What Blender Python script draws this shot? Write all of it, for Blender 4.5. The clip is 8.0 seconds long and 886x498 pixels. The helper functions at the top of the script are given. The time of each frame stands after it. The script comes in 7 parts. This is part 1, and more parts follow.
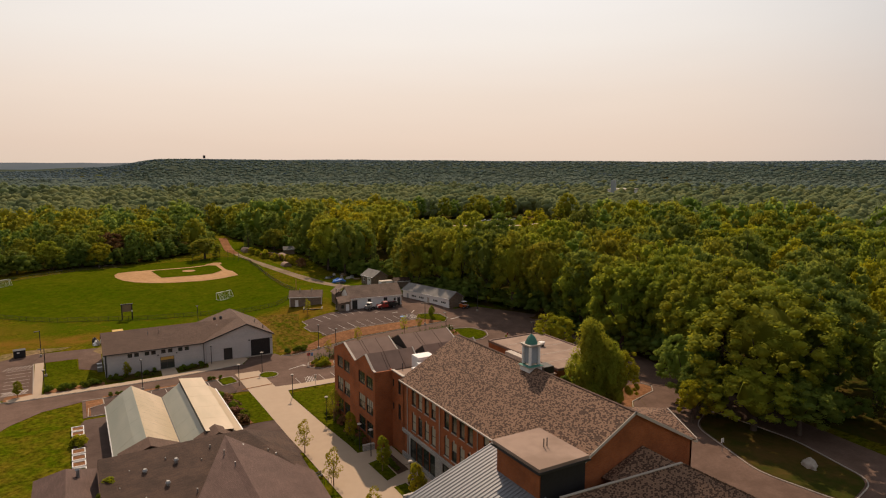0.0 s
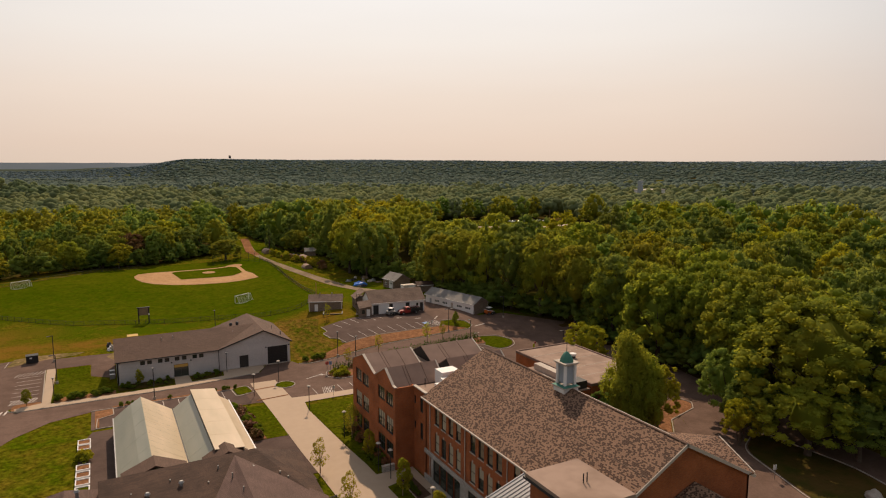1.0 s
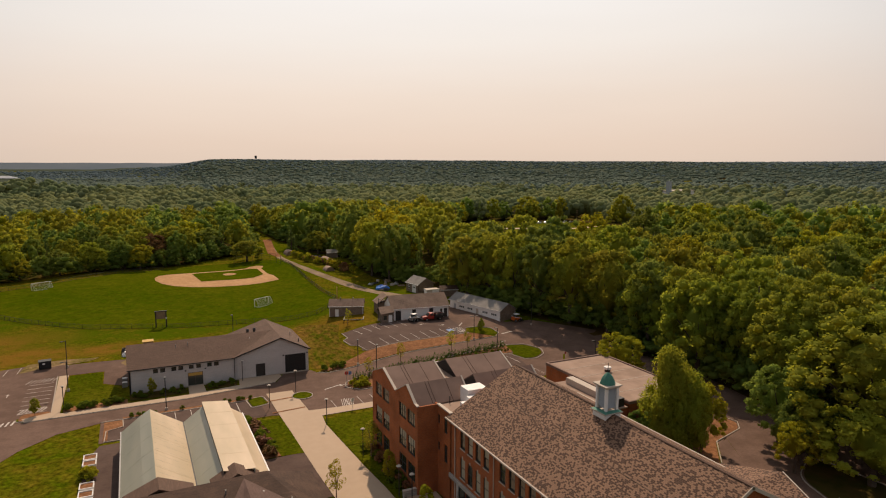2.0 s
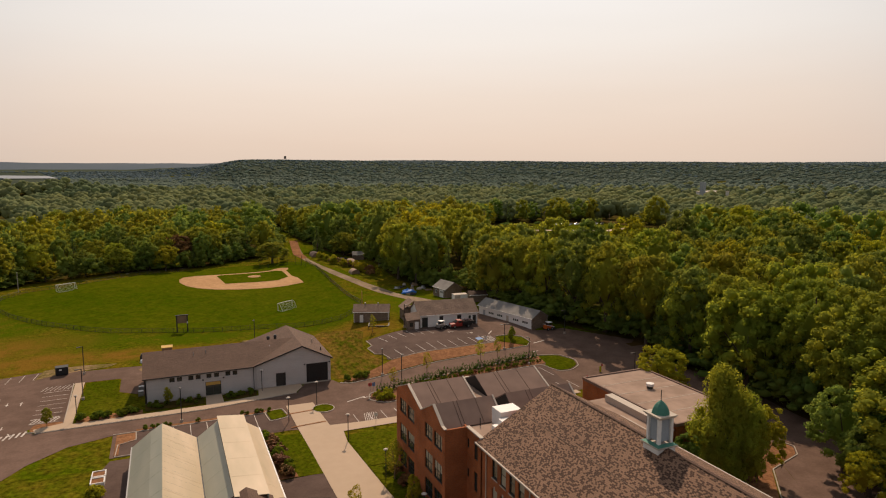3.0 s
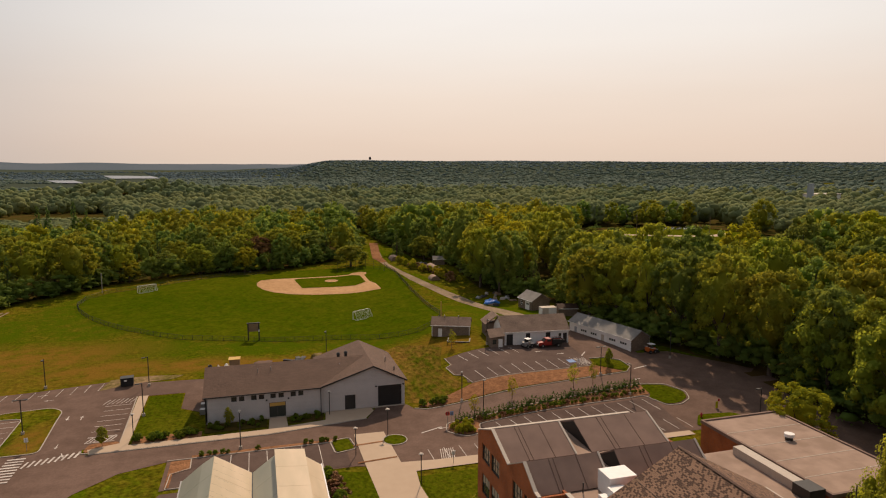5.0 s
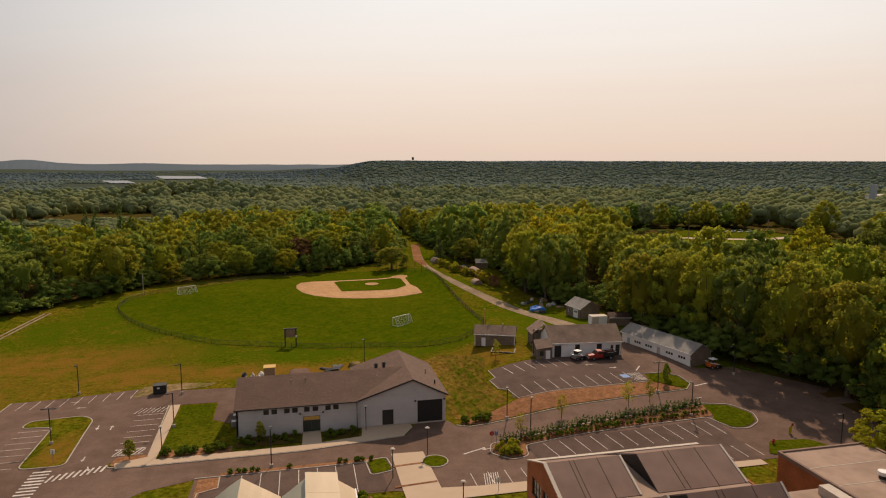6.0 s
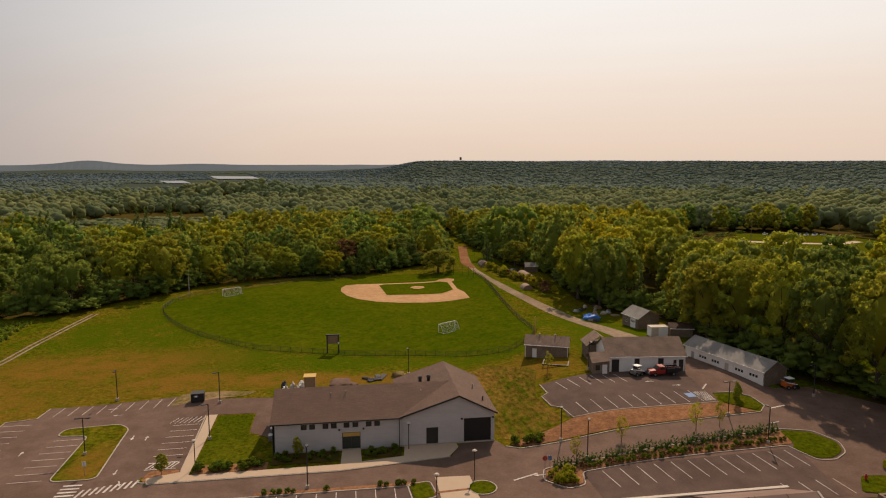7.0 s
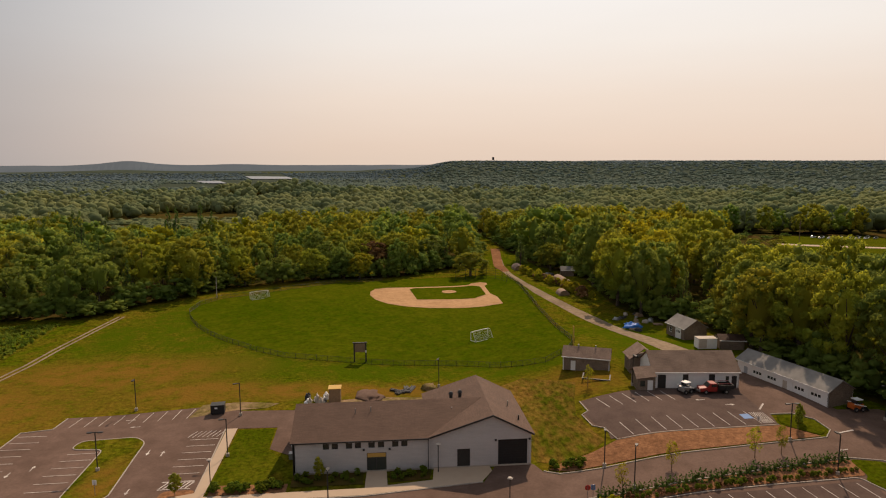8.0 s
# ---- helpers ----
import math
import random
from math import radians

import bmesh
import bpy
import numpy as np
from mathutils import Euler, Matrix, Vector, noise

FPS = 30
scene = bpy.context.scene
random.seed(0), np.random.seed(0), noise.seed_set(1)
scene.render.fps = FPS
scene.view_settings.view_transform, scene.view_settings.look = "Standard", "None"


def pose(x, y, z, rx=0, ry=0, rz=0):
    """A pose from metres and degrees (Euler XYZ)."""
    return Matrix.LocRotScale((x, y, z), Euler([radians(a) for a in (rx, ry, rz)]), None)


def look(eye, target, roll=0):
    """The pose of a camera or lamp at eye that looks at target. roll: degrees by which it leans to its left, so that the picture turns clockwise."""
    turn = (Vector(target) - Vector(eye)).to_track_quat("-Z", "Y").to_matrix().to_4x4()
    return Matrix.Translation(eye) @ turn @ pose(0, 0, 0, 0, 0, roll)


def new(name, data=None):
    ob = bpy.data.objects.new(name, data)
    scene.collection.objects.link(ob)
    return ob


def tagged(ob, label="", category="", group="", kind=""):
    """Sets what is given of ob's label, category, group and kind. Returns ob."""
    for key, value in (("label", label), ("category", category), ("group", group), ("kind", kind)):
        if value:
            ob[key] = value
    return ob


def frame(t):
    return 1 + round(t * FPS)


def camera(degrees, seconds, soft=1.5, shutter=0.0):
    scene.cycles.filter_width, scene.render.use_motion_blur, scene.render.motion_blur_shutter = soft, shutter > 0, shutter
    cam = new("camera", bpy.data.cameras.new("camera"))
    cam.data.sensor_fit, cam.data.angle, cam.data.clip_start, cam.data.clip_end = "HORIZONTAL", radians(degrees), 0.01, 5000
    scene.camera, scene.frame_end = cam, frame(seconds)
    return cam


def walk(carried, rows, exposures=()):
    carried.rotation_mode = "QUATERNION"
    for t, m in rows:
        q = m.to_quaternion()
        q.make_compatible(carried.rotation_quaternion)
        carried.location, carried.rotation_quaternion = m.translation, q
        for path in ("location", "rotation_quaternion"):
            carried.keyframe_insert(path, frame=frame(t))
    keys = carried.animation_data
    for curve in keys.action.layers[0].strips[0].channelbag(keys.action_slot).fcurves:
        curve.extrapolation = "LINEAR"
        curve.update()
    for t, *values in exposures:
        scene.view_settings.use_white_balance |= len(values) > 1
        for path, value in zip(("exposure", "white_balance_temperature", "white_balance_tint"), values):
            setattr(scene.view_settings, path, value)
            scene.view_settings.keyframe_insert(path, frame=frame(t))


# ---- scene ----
cam = camera(69.0, 8.0, soft=1.15)
# seconds, eye, yaw, pitch, roll
ROWS = [
    (0.0, 0.000, 0.000, 46.197, -30.060, -7.444, -0.032),
    (0.5, 1.709, 3.393, 46.215, -29.024, -7.439, -0.042),
    (1.0, 3.360, 6.817, 46.222, -28.005, -7.439, -0.052),
    (1.5, 4.971, 10.277, 46.217, -26.977, -7.435, -0.062),
    (3.0, 9.511, 20.937, 46.206, -23.430, -7.394, -0.081),
    (3.5, 10.929, 24.610, 46.199, -22.012, -7.381, -0.082),
    (4.0, 12.240, 28.380, 46.195, -20.277, -7.369, -0.076),
    (4.5, 13.405, 32.218, 46.184, -18.249, -7.362, -0.058),
    (6.0, 16.214, 44.147, 46.189, -12.391, -7.340, 0.033),
    (6.5, 16.963, 48.162, 46.203, -10.671, -7.333, 0.071),
    (7.0, 17.494, 52.188, 46.219, -8.193, -7.328, 0.113),
    (7.5, 17.979, 56.199, 46.232, -6.606, -7.324, 0.149),
    (8.0, 18.423, 60.210, 46.253, -5.342, -7.319, 0.180),
]
walk(cam, [(t, pose(x, y, z, 90 + pitch, roll, yaw)) for t, x, y, z, yaw, pitch, roll in ROWS])

# ---- light: hazy late-summer sun ahead and to the right ----
SUN_DIR = Vector((0.40, 0.92, 0.95)).normalized()
SUN_EL = math.asin(SUN_DIR.z)
SUN_AZ = math.atan2(SUN_DIR.x, SUN_DIR.y)
sun = new("sun", bpy.data.lights.new("sun", "SUN"))
sun.data.energy, sun.data.angle, sun.data.color = 4.05, radians(0.8), (1.0, 0.77, 0.56)
sun.matrix_world = look(SUN_DIR * 200, (0, 0, 0))
world = bpy.data.worlds.new("hazy_sky")
scene.world = world
world.use_nodes = True
wn, wl = world.node_tree.nodes, world.node_tree.links
wn.clear()
w_out = wn.new("ShaderNodeOutputWorld")
w_sky = wn.new("ShaderNodeTexSky")
w_sky.sky_type, w_sky.sun_disc = "NISHITA", False
w_sky.sun_elevation, w_sky.sun_rotation = SUN_EL, SUN_AZ
w_sky.dust_density, w_sky.air_density = 3.0, 1.0
w_bg1 = wn.new("ShaderNodeBackground")
w_bg1.inputs["Strength"].default_value = 0.05
wl.new(w_sky.outputs[0], w_bg1.inputs["Color"])
# haze veil: cream towards the horizon, greyer high up and away from the sun
w_tc = wn.new("ShaderNodeTexCoord")
w_sep = wn.new("ShaderNodeSeparateXYZ")
wl.new(w_tc.outputs["Generated"], w_sep.inputs[0])
w_ramp = wn.new("ShaderNodeValToRGB")
for pos, col in ((0.0, (0.80, 0.63, 0.51, 1)), (0.03, (0.83, 0.65, 0.53, 1)), (0.10, (0.88, 0.73, 0.62, 1)), (0.18, (0.92, 0.84, 0.77, 1)), (0.26, (0.94, 0.90, 0.87, 1)), (0.5, (0.92, 0.89, 0.87, 1)), (1.0, (0.84, 0.84, 0.87, 1))):
    e = w_ramp.color_ramp.elements[0] if pos == 0.0 else (w_ramp.color_ramp.elements[-1] if pos == 1.0 else w_ramp.color_ramp.elements.new(pos))
    e.position, e.color = pos, col
wl.new(w_sep.outputs["Z"], w_ramp.inputs[0])
w_dot = wn.new("ShaderNodeVectorMath")
w_dot.operation = "DOT_PRODUCT"
flat_sun = Vector((SUN_DIR.x, SUN_DIR.y, 0)).normalized()
w_dot.inputs[1].default_value = flat_sun
wl.new(w_tc.outputs["Generated"], w_dot.inputs[0])
w_map = wn.new("ShaderNodeMapRange")
w_map.inputs["From Min"].default_value, w_map.inputs["From Max"].default_value = 0.41, 0.96
w_map.inputs["To Min"].default_value, w_map.inputs["To Max"].default_value = 0.47, 1.03
w_map.interpolation_type = "SMOOTHSTEP"
wl.new(w_dot.outputs["Value"], w_map.inputs["Value"])
w_noise = wn.new("ShaderNodeTexNoise")
w_noise.inputs["Scale"].default_value, w_noise.inputs["Detail"].default_value = 2.2, 5.0
w_stretch = wn.new("ShaderNodeMapping")
w_stretch.inputs["Scale"].default_value = (1, 1, 7)
wl.new(w_tc.outputs["Generated"], w_stretch.inputs[0])
wl.new(w_stretch.outputs[0], w_noise.inputs["Vector"])
w_nm = wn.new("ShaderNodeMapRange")
w_nm.inputs["To Min"].default_value, w_nm.inputs["To Max"].default_value = 0.96, 1.04
wl.new(w_noise.outputs["Fac"], w_nm.inputs["Value"])
w_mul = wn.new("ShaderNodeMath")
w_mul.operation = "MULTIPLY"
wl.new(w_map.outputs[0], w_mul.inputs[0])
wl.new(w_nm.outputs[0], w_mul.inputs[1])
w_bg2 = wn.new("ShaderNodeBackground")
w_cool = wn.new("ShaderNodeMix")
w_cool.data_type = "RGBA"
w_cool.inputs[6].default_value = (0.70, 0.74, 0.84, 1)
wl.new(w_map.outputs[0], w_cool.inputs[0])
wl.new(w_ramp.outputs[0], w_cool.inputs[7])
wl.new(w_cool.outputs[2], w_bg2.inputs["Color"])
wl.new(w_mul.outputs[0], w_bg2.inputs["Strength"])
w_add = wn.new("ShaderNodeMixShader")
w_add.inputs[0].default_value = 0.92
wl.new(w_bg1.outputs[0], w_add.inputs[1])
wl.new(w_bg2.outputs[0], w_add.inputs[2])
wl.new(w_add.outputs[0], w_out.inputs["Surface"])
scene.view_settings.exposure = 0.0

# ---- materials ----
MATS = {}


def mat(name, col, col2=None, rough=0.8, metal=0.0, scale=4.0, amount=0.5, bump=0.0, fine=0.0, spec=0.3, island=0.0, random_ob=0.0, translucent=0.0, coord="Object", stretch=None, big=0.0, grain=0.0, grain_scale=2.0):
    """A surface: two colours mixed by noise at two scales, optional relief and variation per object or island."""
    if name in MATS:
        return MATS[name]
    m = bpy.data.materials.new(name)
    m.use_nodes = True
    n, l = m.node_tree.nodes, m.node_tree.links
    b = n["Principled BSDF"]
    b.inputs["Roughness"].default_value, b.inputs["Metallic"].default_value = rough, metal
    b.inputs["Specular IOR Level"].default_value = spec
    tc = n.new("ShaderNodeTexCoord")
    geo = n.new("ShaderNodeNewGeometry")
    vec = geo.outputs["Position"] if coord == "Position" else tc.outputs[coord]
    if stretch:
        mp = n.new("ShaderNodeMapping")
        mp.inputs["Scale"].default_value = stretch
        l.new(vec, mp.inputs[0])
        vec = mp.outputs[0]
    n1 = n.new("ShaderNodeTexNoise")
    n1.inputs["Scale"].default_value, n1.inputs["Detail"].default_value = scale, 6.0
    l.new(vec, n1.inputs["Vector"])
    n2 = n.new("ShaderNodeTexNoise")
    n2.inputs["Scale"].default_value, n2.inputs["Detail"].default_value = (big or scale * 0.12), 3.0
    l.new(vec, n2.inputs["Vector"])
    mx = n.new("ShaderNodeMath")
    mx.operation = "MULTIPLY_ADD"
    l.new(n1.outputs["Fac"], mx.inputs[0])
    mx.inputs[1].default_value = 0.5
    half = n.new("ShaderNodeMath")
    half.operation = "MULTIPLY"
    half.inputs[1].default_value = 0.5
    l.new(n2.outputs["Fac"], half.inputs[0])
    l.new(half.outputs[0], mx.inputs[2])
    rg = n.new("ShaderNodeMapRange")
    rg.inputs["From Min"].default_value, rg.inputs["From Max"].default_value = 0.5 - 0.16 / max(amount, 0.05) * 0.5, 0.5 + 0.16 / max(amount, 0.05) * 0.5
    l.new(mx.outputs[0], rg.inputs["Value"])
    mix = n.new("ShaderNodeMix")
    mix.data_type = "RGBA"
    mix.inputs[6].default_value = (*col, 1)
    mix.inputs[7].default_value = (*(col2 or [c * 0.8 for c in col]), 1)
    l.new(rg.outputs[0], mix.inputs[0])
    colour = mix.outputs[2]
    if island or random_ob:
        hs = n.new("ShaderNodeHueSaturation")
        val = n.new("ShaderNodeMath")
        val.operation = "MULTIPLY_ADD"
        src = geo.outputs["Random Per Island"]
        if random_ob:
            info = n.new("ShaderNodeObjectInfo")
            val2 = n.new("ShaderNodeMapRange")
            val2.inputs["To Min"].default_value, val2.inputs["To Max"].default_value = 0.5 - 0.035 * random_ob, 0.5 + 0.03 * random_ob
            l.new(info.outputs["Random"], val2.inputs["Value"])
            l.new(val2.outputs[0], hs.inputs["Hue"])
            both = n.new("ShaderNodeMath")
            both.operation = "ADD"
            l.new(src, both.inputs[0])
            l.new(info.outputs["Random"], both.inputs[1])
            frac = n.new("ShaderNodeMath")
            frac.operation = "MULTIPLY"
            frac.inputs[1].default_value = 0.5
            l.new(both.outputs[0], frac.inputs[0])
            src = frac.outputs[0]
        l.new(src, val.inputs[0])
        k = max(island, random_ob)
        val.inputs[1].default_value, val.inputs[2].default_value = k, 1.0 - 0.5 * k
        l.new(val.outputs[0], hs.inputs["Value"])
        l.new(colour, hs.inputs["Color"])
        colour = hs.outputs[0]
    if grain:
        n4 = n.new("ShaderNodeTexNoise")
        n4.inputs["Scale"].default_value, n4.inputs["Detail"].default_value, n4.inputs["Roughness"].default_value = grain_scale, 5.0, 0.7
        l.new(vec, n4.inputs["Vector"])
        g4 = n.new("ShaderNodeMapRange")
        g4.inputs["From Min"].default_value, g4.inputs["From Max"].default_value = 0.32, 0.68
        g4.inputs["To Min"].default_value, g4.inputs["To Max"].default_value = 1 - grain, 1 + grain
        l.new(n4.outputs["Fac"], g4.inputs["Value"])
        h4 = n.new("ShaderNodeHueSaturation")
        l.new(g4.outputs[0], h4.inputs["Value"])
        l.new(colour, h4.inputs["Color"])
        colour = h4.outputs[0]
    l.new(colour, b.inputs["Base Color"])
    if bump:
        n3 = n.new("ShaderNodeTexNoise")
        n3.inputs["Scale"].default_value, n3.inputs["Detail"].default_value = fine or scale * 3, 4.0
        l.new(vec, n3.inputs["Vector"])
        bp = n.new("ShaderNodeBump")
        bp.inputs["Strength"].default_value, bp.inputs["Distance"].default_value = 1.0, bump
        l.new(n3.outputs["Fac"], bp.inputs["Height"])
        l.new(bp.outputs[0], b.inputs["Normal"])
    if translucent:
        tr = n.new("ShaderNodeBsdfTranslucent")
        tint = n.new("ShaderNodeHueSaturation")
        tint.inputs["Hue"].default_value, tint.inputs["Saturation"].default_value, tint.inputs["Value"].default_value = 0.48, 1.05, 2.0
        l.new(colour, tint.inputs["Color"])
        l.new(tint.outputs[0], tr.inputs["Color"])
        ms = n.new("ShaderNodeMixShader")
        ms.inputs[0].default_value = translucent
        l.new(b.outputs[0], ms.inputs[1])
        l.new(tr.outputs[0], ms.inputs[2])
        l.new(ms.outputs[0], n["Material Output"].inputs["Surface"])
    MATS[name] = m
    return m


def course_mat(name, c1, c2, mortar, bw, bh, msize, rough=0.85, offset=0.5, bias=0.0, stain=0.25, bump=0.01, hard=False):
    """Courses of bricks, shingles or blocks laid in the surface's own metres (UV)."""
    m = bpy.data.materials.new(name)
    m.use_nodes = True
    n, l = m.node_tree.nodes, m.node_tree.links
    b = n["Principled BSDF"]
    b.inputs["Roughness"].default_value = rough
    b.inputs["Specular IOR Level"].default_value = 0.25
    tc = n.new("ShaderNodeTexCoord")
    br = n.new("ShaderNodeTexBrick")
    br.inputs["Scale"].default_value = 1.0
    br.inputs["Brick Width"].default_value, br.inputs["Row Height"].default_value, br.inputs["Mortar Size"].default_value = bw, bh, msize
    br.inputs["Bias"].default_value = bias
    br.offset = offset
    br.inputs["Color1"].default_value, br.inputs["Color2"].default_value, br.inputs["Mortar"].default_value = (*c1, 1), (*c2, 1), (*mortar, 1)
    l.new(tc.outputs["UV"], br.inputs["Vector"])
    colour = br.outputs["Color"]
    if hard:
        br.inputs["Color1"].default_value, br.inputs["Color2"].default_value, br.inputs["Mortar"].default_value = (0, 0, 0, 1), (1, 1, 1, 1), (0.5, 0.5, 0.5, 1)
        rp = n.new("ShaderNodeValToRGB")
        rp.color_ramp.elements[0].position, rp.color_ramp.elements[0].color = 0.42, (*c2, 1)
        rp.color_ramp.elements[1].position, rp.color_ramp.elements[1].color = 0.48, (*c1, 1)
        l.new(colour, rp.inputs[0])
        mm = n.new("ShaderNodeMix")
        mm.data_type = "RGBA"
        l.new(br.outputs["Fac"], mm.inputs[0])
        l.new(rp.outputs[0], mm.inputs[6])
        mm.inputs[7].default_value = (*mortar, 1)
        colour = mm.outputs[2]
    ns = n.new("ShaderNodeTexNoise")
    ns.inputs["Scale"].default_value, ns.inputs["Detail"].default_value = 0.35, 5.0
    l.new(tc.outputs["UV"], ns.inputs["Vector"])
    rg = n.new("ShaderNodeMapRange")
    rg.inputs["From Min"].default_value, rg.inputs["From Max"].default_value = 0.3, 0.7
    rg.inputs["To Min"].default_value, rg.inputs["To Max"].default_value = 1 - stain, 1 + stain * 0.5
    l.new(ns.outputs["Fac"], rg.inputs["Value"])
    hs = n.new("ShaderNodeHueSaturation")
    l.new(rg.outputs[0], hs.inputs["Value"])
    l.new(colour, hs.inputs["Color"])
    l.new(hs.outputs[0], b.inputs["Base Color"])
    bp = n.new("ShaderNodeBump")
    bp.invert = True
    bp.inputs["Distance"].default_value = bump
    l.new(br.outputs["Fac"], bp.inputs["Height"])
    l.new(bp.outputs[0], b.inputs["Normal"])
    MATS[name] = m
    return m


M_MEADOW = mat("meadow_grass", (0.060, 0.080, 0.002), (0.122, 0.090, 0.008), 1.0, scale=0.3, amount=0.8, bump=0.25, fine=1.6, spec=0.0, coord="Position", big=0.022, grain=0.62, grain_scale=1.1)


def dry_stretches(m, colour, spots):
    """Sun-dried stretches of grass round (x, y, reach along x, reach along y), with ragged edges."""
    n, l = m.node_tree.nodes, m.node_tree.links
    b = n["Principled BSDF"]
    old = b.inputs["Base Color"].links[0].from_socket
    geo = n.new("ShaderNodeNewGeometry")
    total = None
    for x, y, rx, ry in spots:
        mp = n.new("ShaderNodeMapping")
        mp.vector_type = "TEXTURE"
        mp.inputs["Location"].default_value, mp.inputs["Scale"].default_value = (x, y, 0), (rx, ry, 1000)
        l.new(geo.outputs["Position"], mp.inputs[0])
        ln = n.new("ShaderNodeVectorMath")
        ln.operation = "LENGTH"
        l.new(mp.outputs[0], ln.inputs[0])
        rg = n.new("ShaderNodeMapRange")
        rg.inputs["From Min"].default_value, rg.inputs["From Max"].default_value = 1.3, 0.5
        l.new(ln.outputs["Value"], rg.inputs["Value"])
        if total is None:
            total = rg.outputs[0]
        else:
            mxm = n.new("ShaderNodeMath")
            mxm.operation = "MAXIMUM"
            l.new(total, mxm.inputs[0])
            l.new(rg.outputs[0], mxm.inputs[1])
            total = mxm.outputs[0]
    nz = n.new("ShaderNodeTexNoise")
    nz.inputs["Scale"].default_value, nz.inputs["Detail"].default_value, nz.inputs["Roughness"].default_value = 0.22, 6.0, 0.7
    l.new(geo.outputs["Position"], nz.inputs["Vector"])
    cut = n.new("ShaderNodeMapRange")
    cut.inputs["From Min"].default_value, cut.inputs["From Max"].default_value, cut.inputs["To Max"].default_value = 0.27, 0.56, 0.95
    l.new(nz.outputs["Fac"], cut.inputs["Value"])
    fac = n.new("ShaderNodeMath")
    fac.operation = "MULTIPLY"
    l.new(total, fac.inputs[0])
    l.new(cut.outputs[0], fac.inputs[1])
    mix = n.new("ShaderNodeMix")
    mix.data_type = "RGBA"
    l.new(fac.outputs[0], mix.inputs[0])
    l.new(old, mix.inputs[6])
    mix.inputs[7].default_value = (*colour, 1)
    l.new(mix.outputs[2], b.inputs["Base Color"])


dry_stretches(M_MEADOW, (0.056, 0.082, 0.002), ((-31, 230, 15, 14), (-42, 252, 11, 24), (-12, 207, 17, 12), (14, 202, 20, 7), (44, 199, 22, 6), (-52, 236, 9, 20), (84, 200, 16, 40)))
dry_stretches(M_MEADOW, (0.172, 0.094, 0.014), ((47, 164, 6, 13), (54, 184, 13, 8), (-42, 205, 30, 13), (6, 189, 34, 5), (-64, 184, 28, 18), (-20, 191, 16, 8), (-23.5, 154, 3, 7)))
M_LAWN = mat("mown_lawn", (0.052, 0.068, 0.002), (0.084, 0.084, 0.005), 1.0, scale=1.0, amount=0.7, bump=0.08, fine=5, spec=0.0, coord="Position", big=0.05, grain=0.48, grain_scale=1.6)
M_TURF = mat("ball_field_turf", (0.043, 0.066, 0.001), (0.072, 0.082, 0.003), 1.0, scale=0.3, amount=0.75, bump=0.06, fine=3, spec=0.0, coord="Position", big=0.022, grain=0.30, grain_scale=0.9)
M_ASPHALT = mat("asphalt", (0.112, 0.070, 0.052), (0.158, 0.101, 0.077), 0.95, scale=0.35, amount=0.8, bump=0.01, fine=30, spec=0.1, coord="Position", big=0.05, grain=0.12, grain_scale=2.5)
M_ASPHALT_NEW = mat("fresh_asphalt", (0.084, 0.055, 0.045), (0.112, 0.075, 0.061), 0.95, scale=0.35, amount=0.8, bump=0.01, fine=30, spec=0.1, coord="Position", big=0.06, grain=0.12, grain_scale=2.5)
M_CONCRETE = mat("concrete_paving", (0.42, 0.315, 0.225), (0.465, 0.352, 0.254), 0.9, scale=0.8, amount=0.4, bump=0.004, fine=25, spec=0.1, coord="Position")
M_KERB = mat("kerb_concrete", (0.43, 0.37, 0.31), (0.32, 0.275, 0.23), 0.9, scale=3, amount=0.6, spec=0.1, coord="Position")
M_PAINT = mat("road_paint", (0.64, 0.58, 0.52), (0.44, 0.38, 0.34), 0.9, scale=3, amount=0.9, spec=0.1, coord="Position")
M_BLUE = mat("blue_paint", (0.10, 0.20, 0.42), (0.14, 0.24, 0.45), 0.7)
M_MULCH = mat("bark_mulch", (0.275, 0.135, 0.068), (0.195, 0.095, 0.048), 0.95, scale=0.8, amount=0.9, bump=0.08, fine=6, spec=0.0, coord="Position", grain=0.35, grain_scale=2.0)
M_CLAY = mat("infield_clay", (0.47, 0.285, 0.15), (0.38, 0.225, 0.115), 1.0, scale=0.4, amount=0.8, bump=0.01, spec=0.0, coord="Position", grain=0.15, grain_scale=1.0)
M_GRAVEL = mat("gravel", (0.30, 0.225, 0.155), (0.20, 0.15, 0.10), 0.95, scale=0.9, amount=0.8, bump=0.05, fine=7, spec=0.0, coord="Position")
M_SOIL = mat("bare_soil", (0.26, 0.175, 0.10), (0.13, 0.105, 0.03), 0.95, scale=0.5, amount=0.9, bump=0.08, spec=0.0, coord="Position", grain=0.4, grain_scale=1.6)
M_CROP = mat("crop_leaves", (0.075, 0.085, 0.004), (0.14, 0.115, 0.010), 0.95, scale=2.0, amount=0.6, bump=0.3, fine=3, spec=0.0, coord="Position", grain=0.45, grain_scale=0.9)
M_COURT = mat("dark_mulch", (0.105, 0.062, 0.038), (0.075, 0.046, 0.030), 0.95, scale=1.2, amount=0.8, bump=0.05, fine=7, spec=0.0, coord="Position", grain=0.3, grain_scale=2.5)
M_BANK = mat("rough_bank", (0.058, 0.066, 0.004), (0.185, 0.098, 0.022), 1.0, scale=0.7, amount=0.62, bump=0.2, fine=2.2, spec=0.0, coord="Position", big=0.09, grain=0.6, grain_scale=1.3, stretch=(1, 0.45, 1))
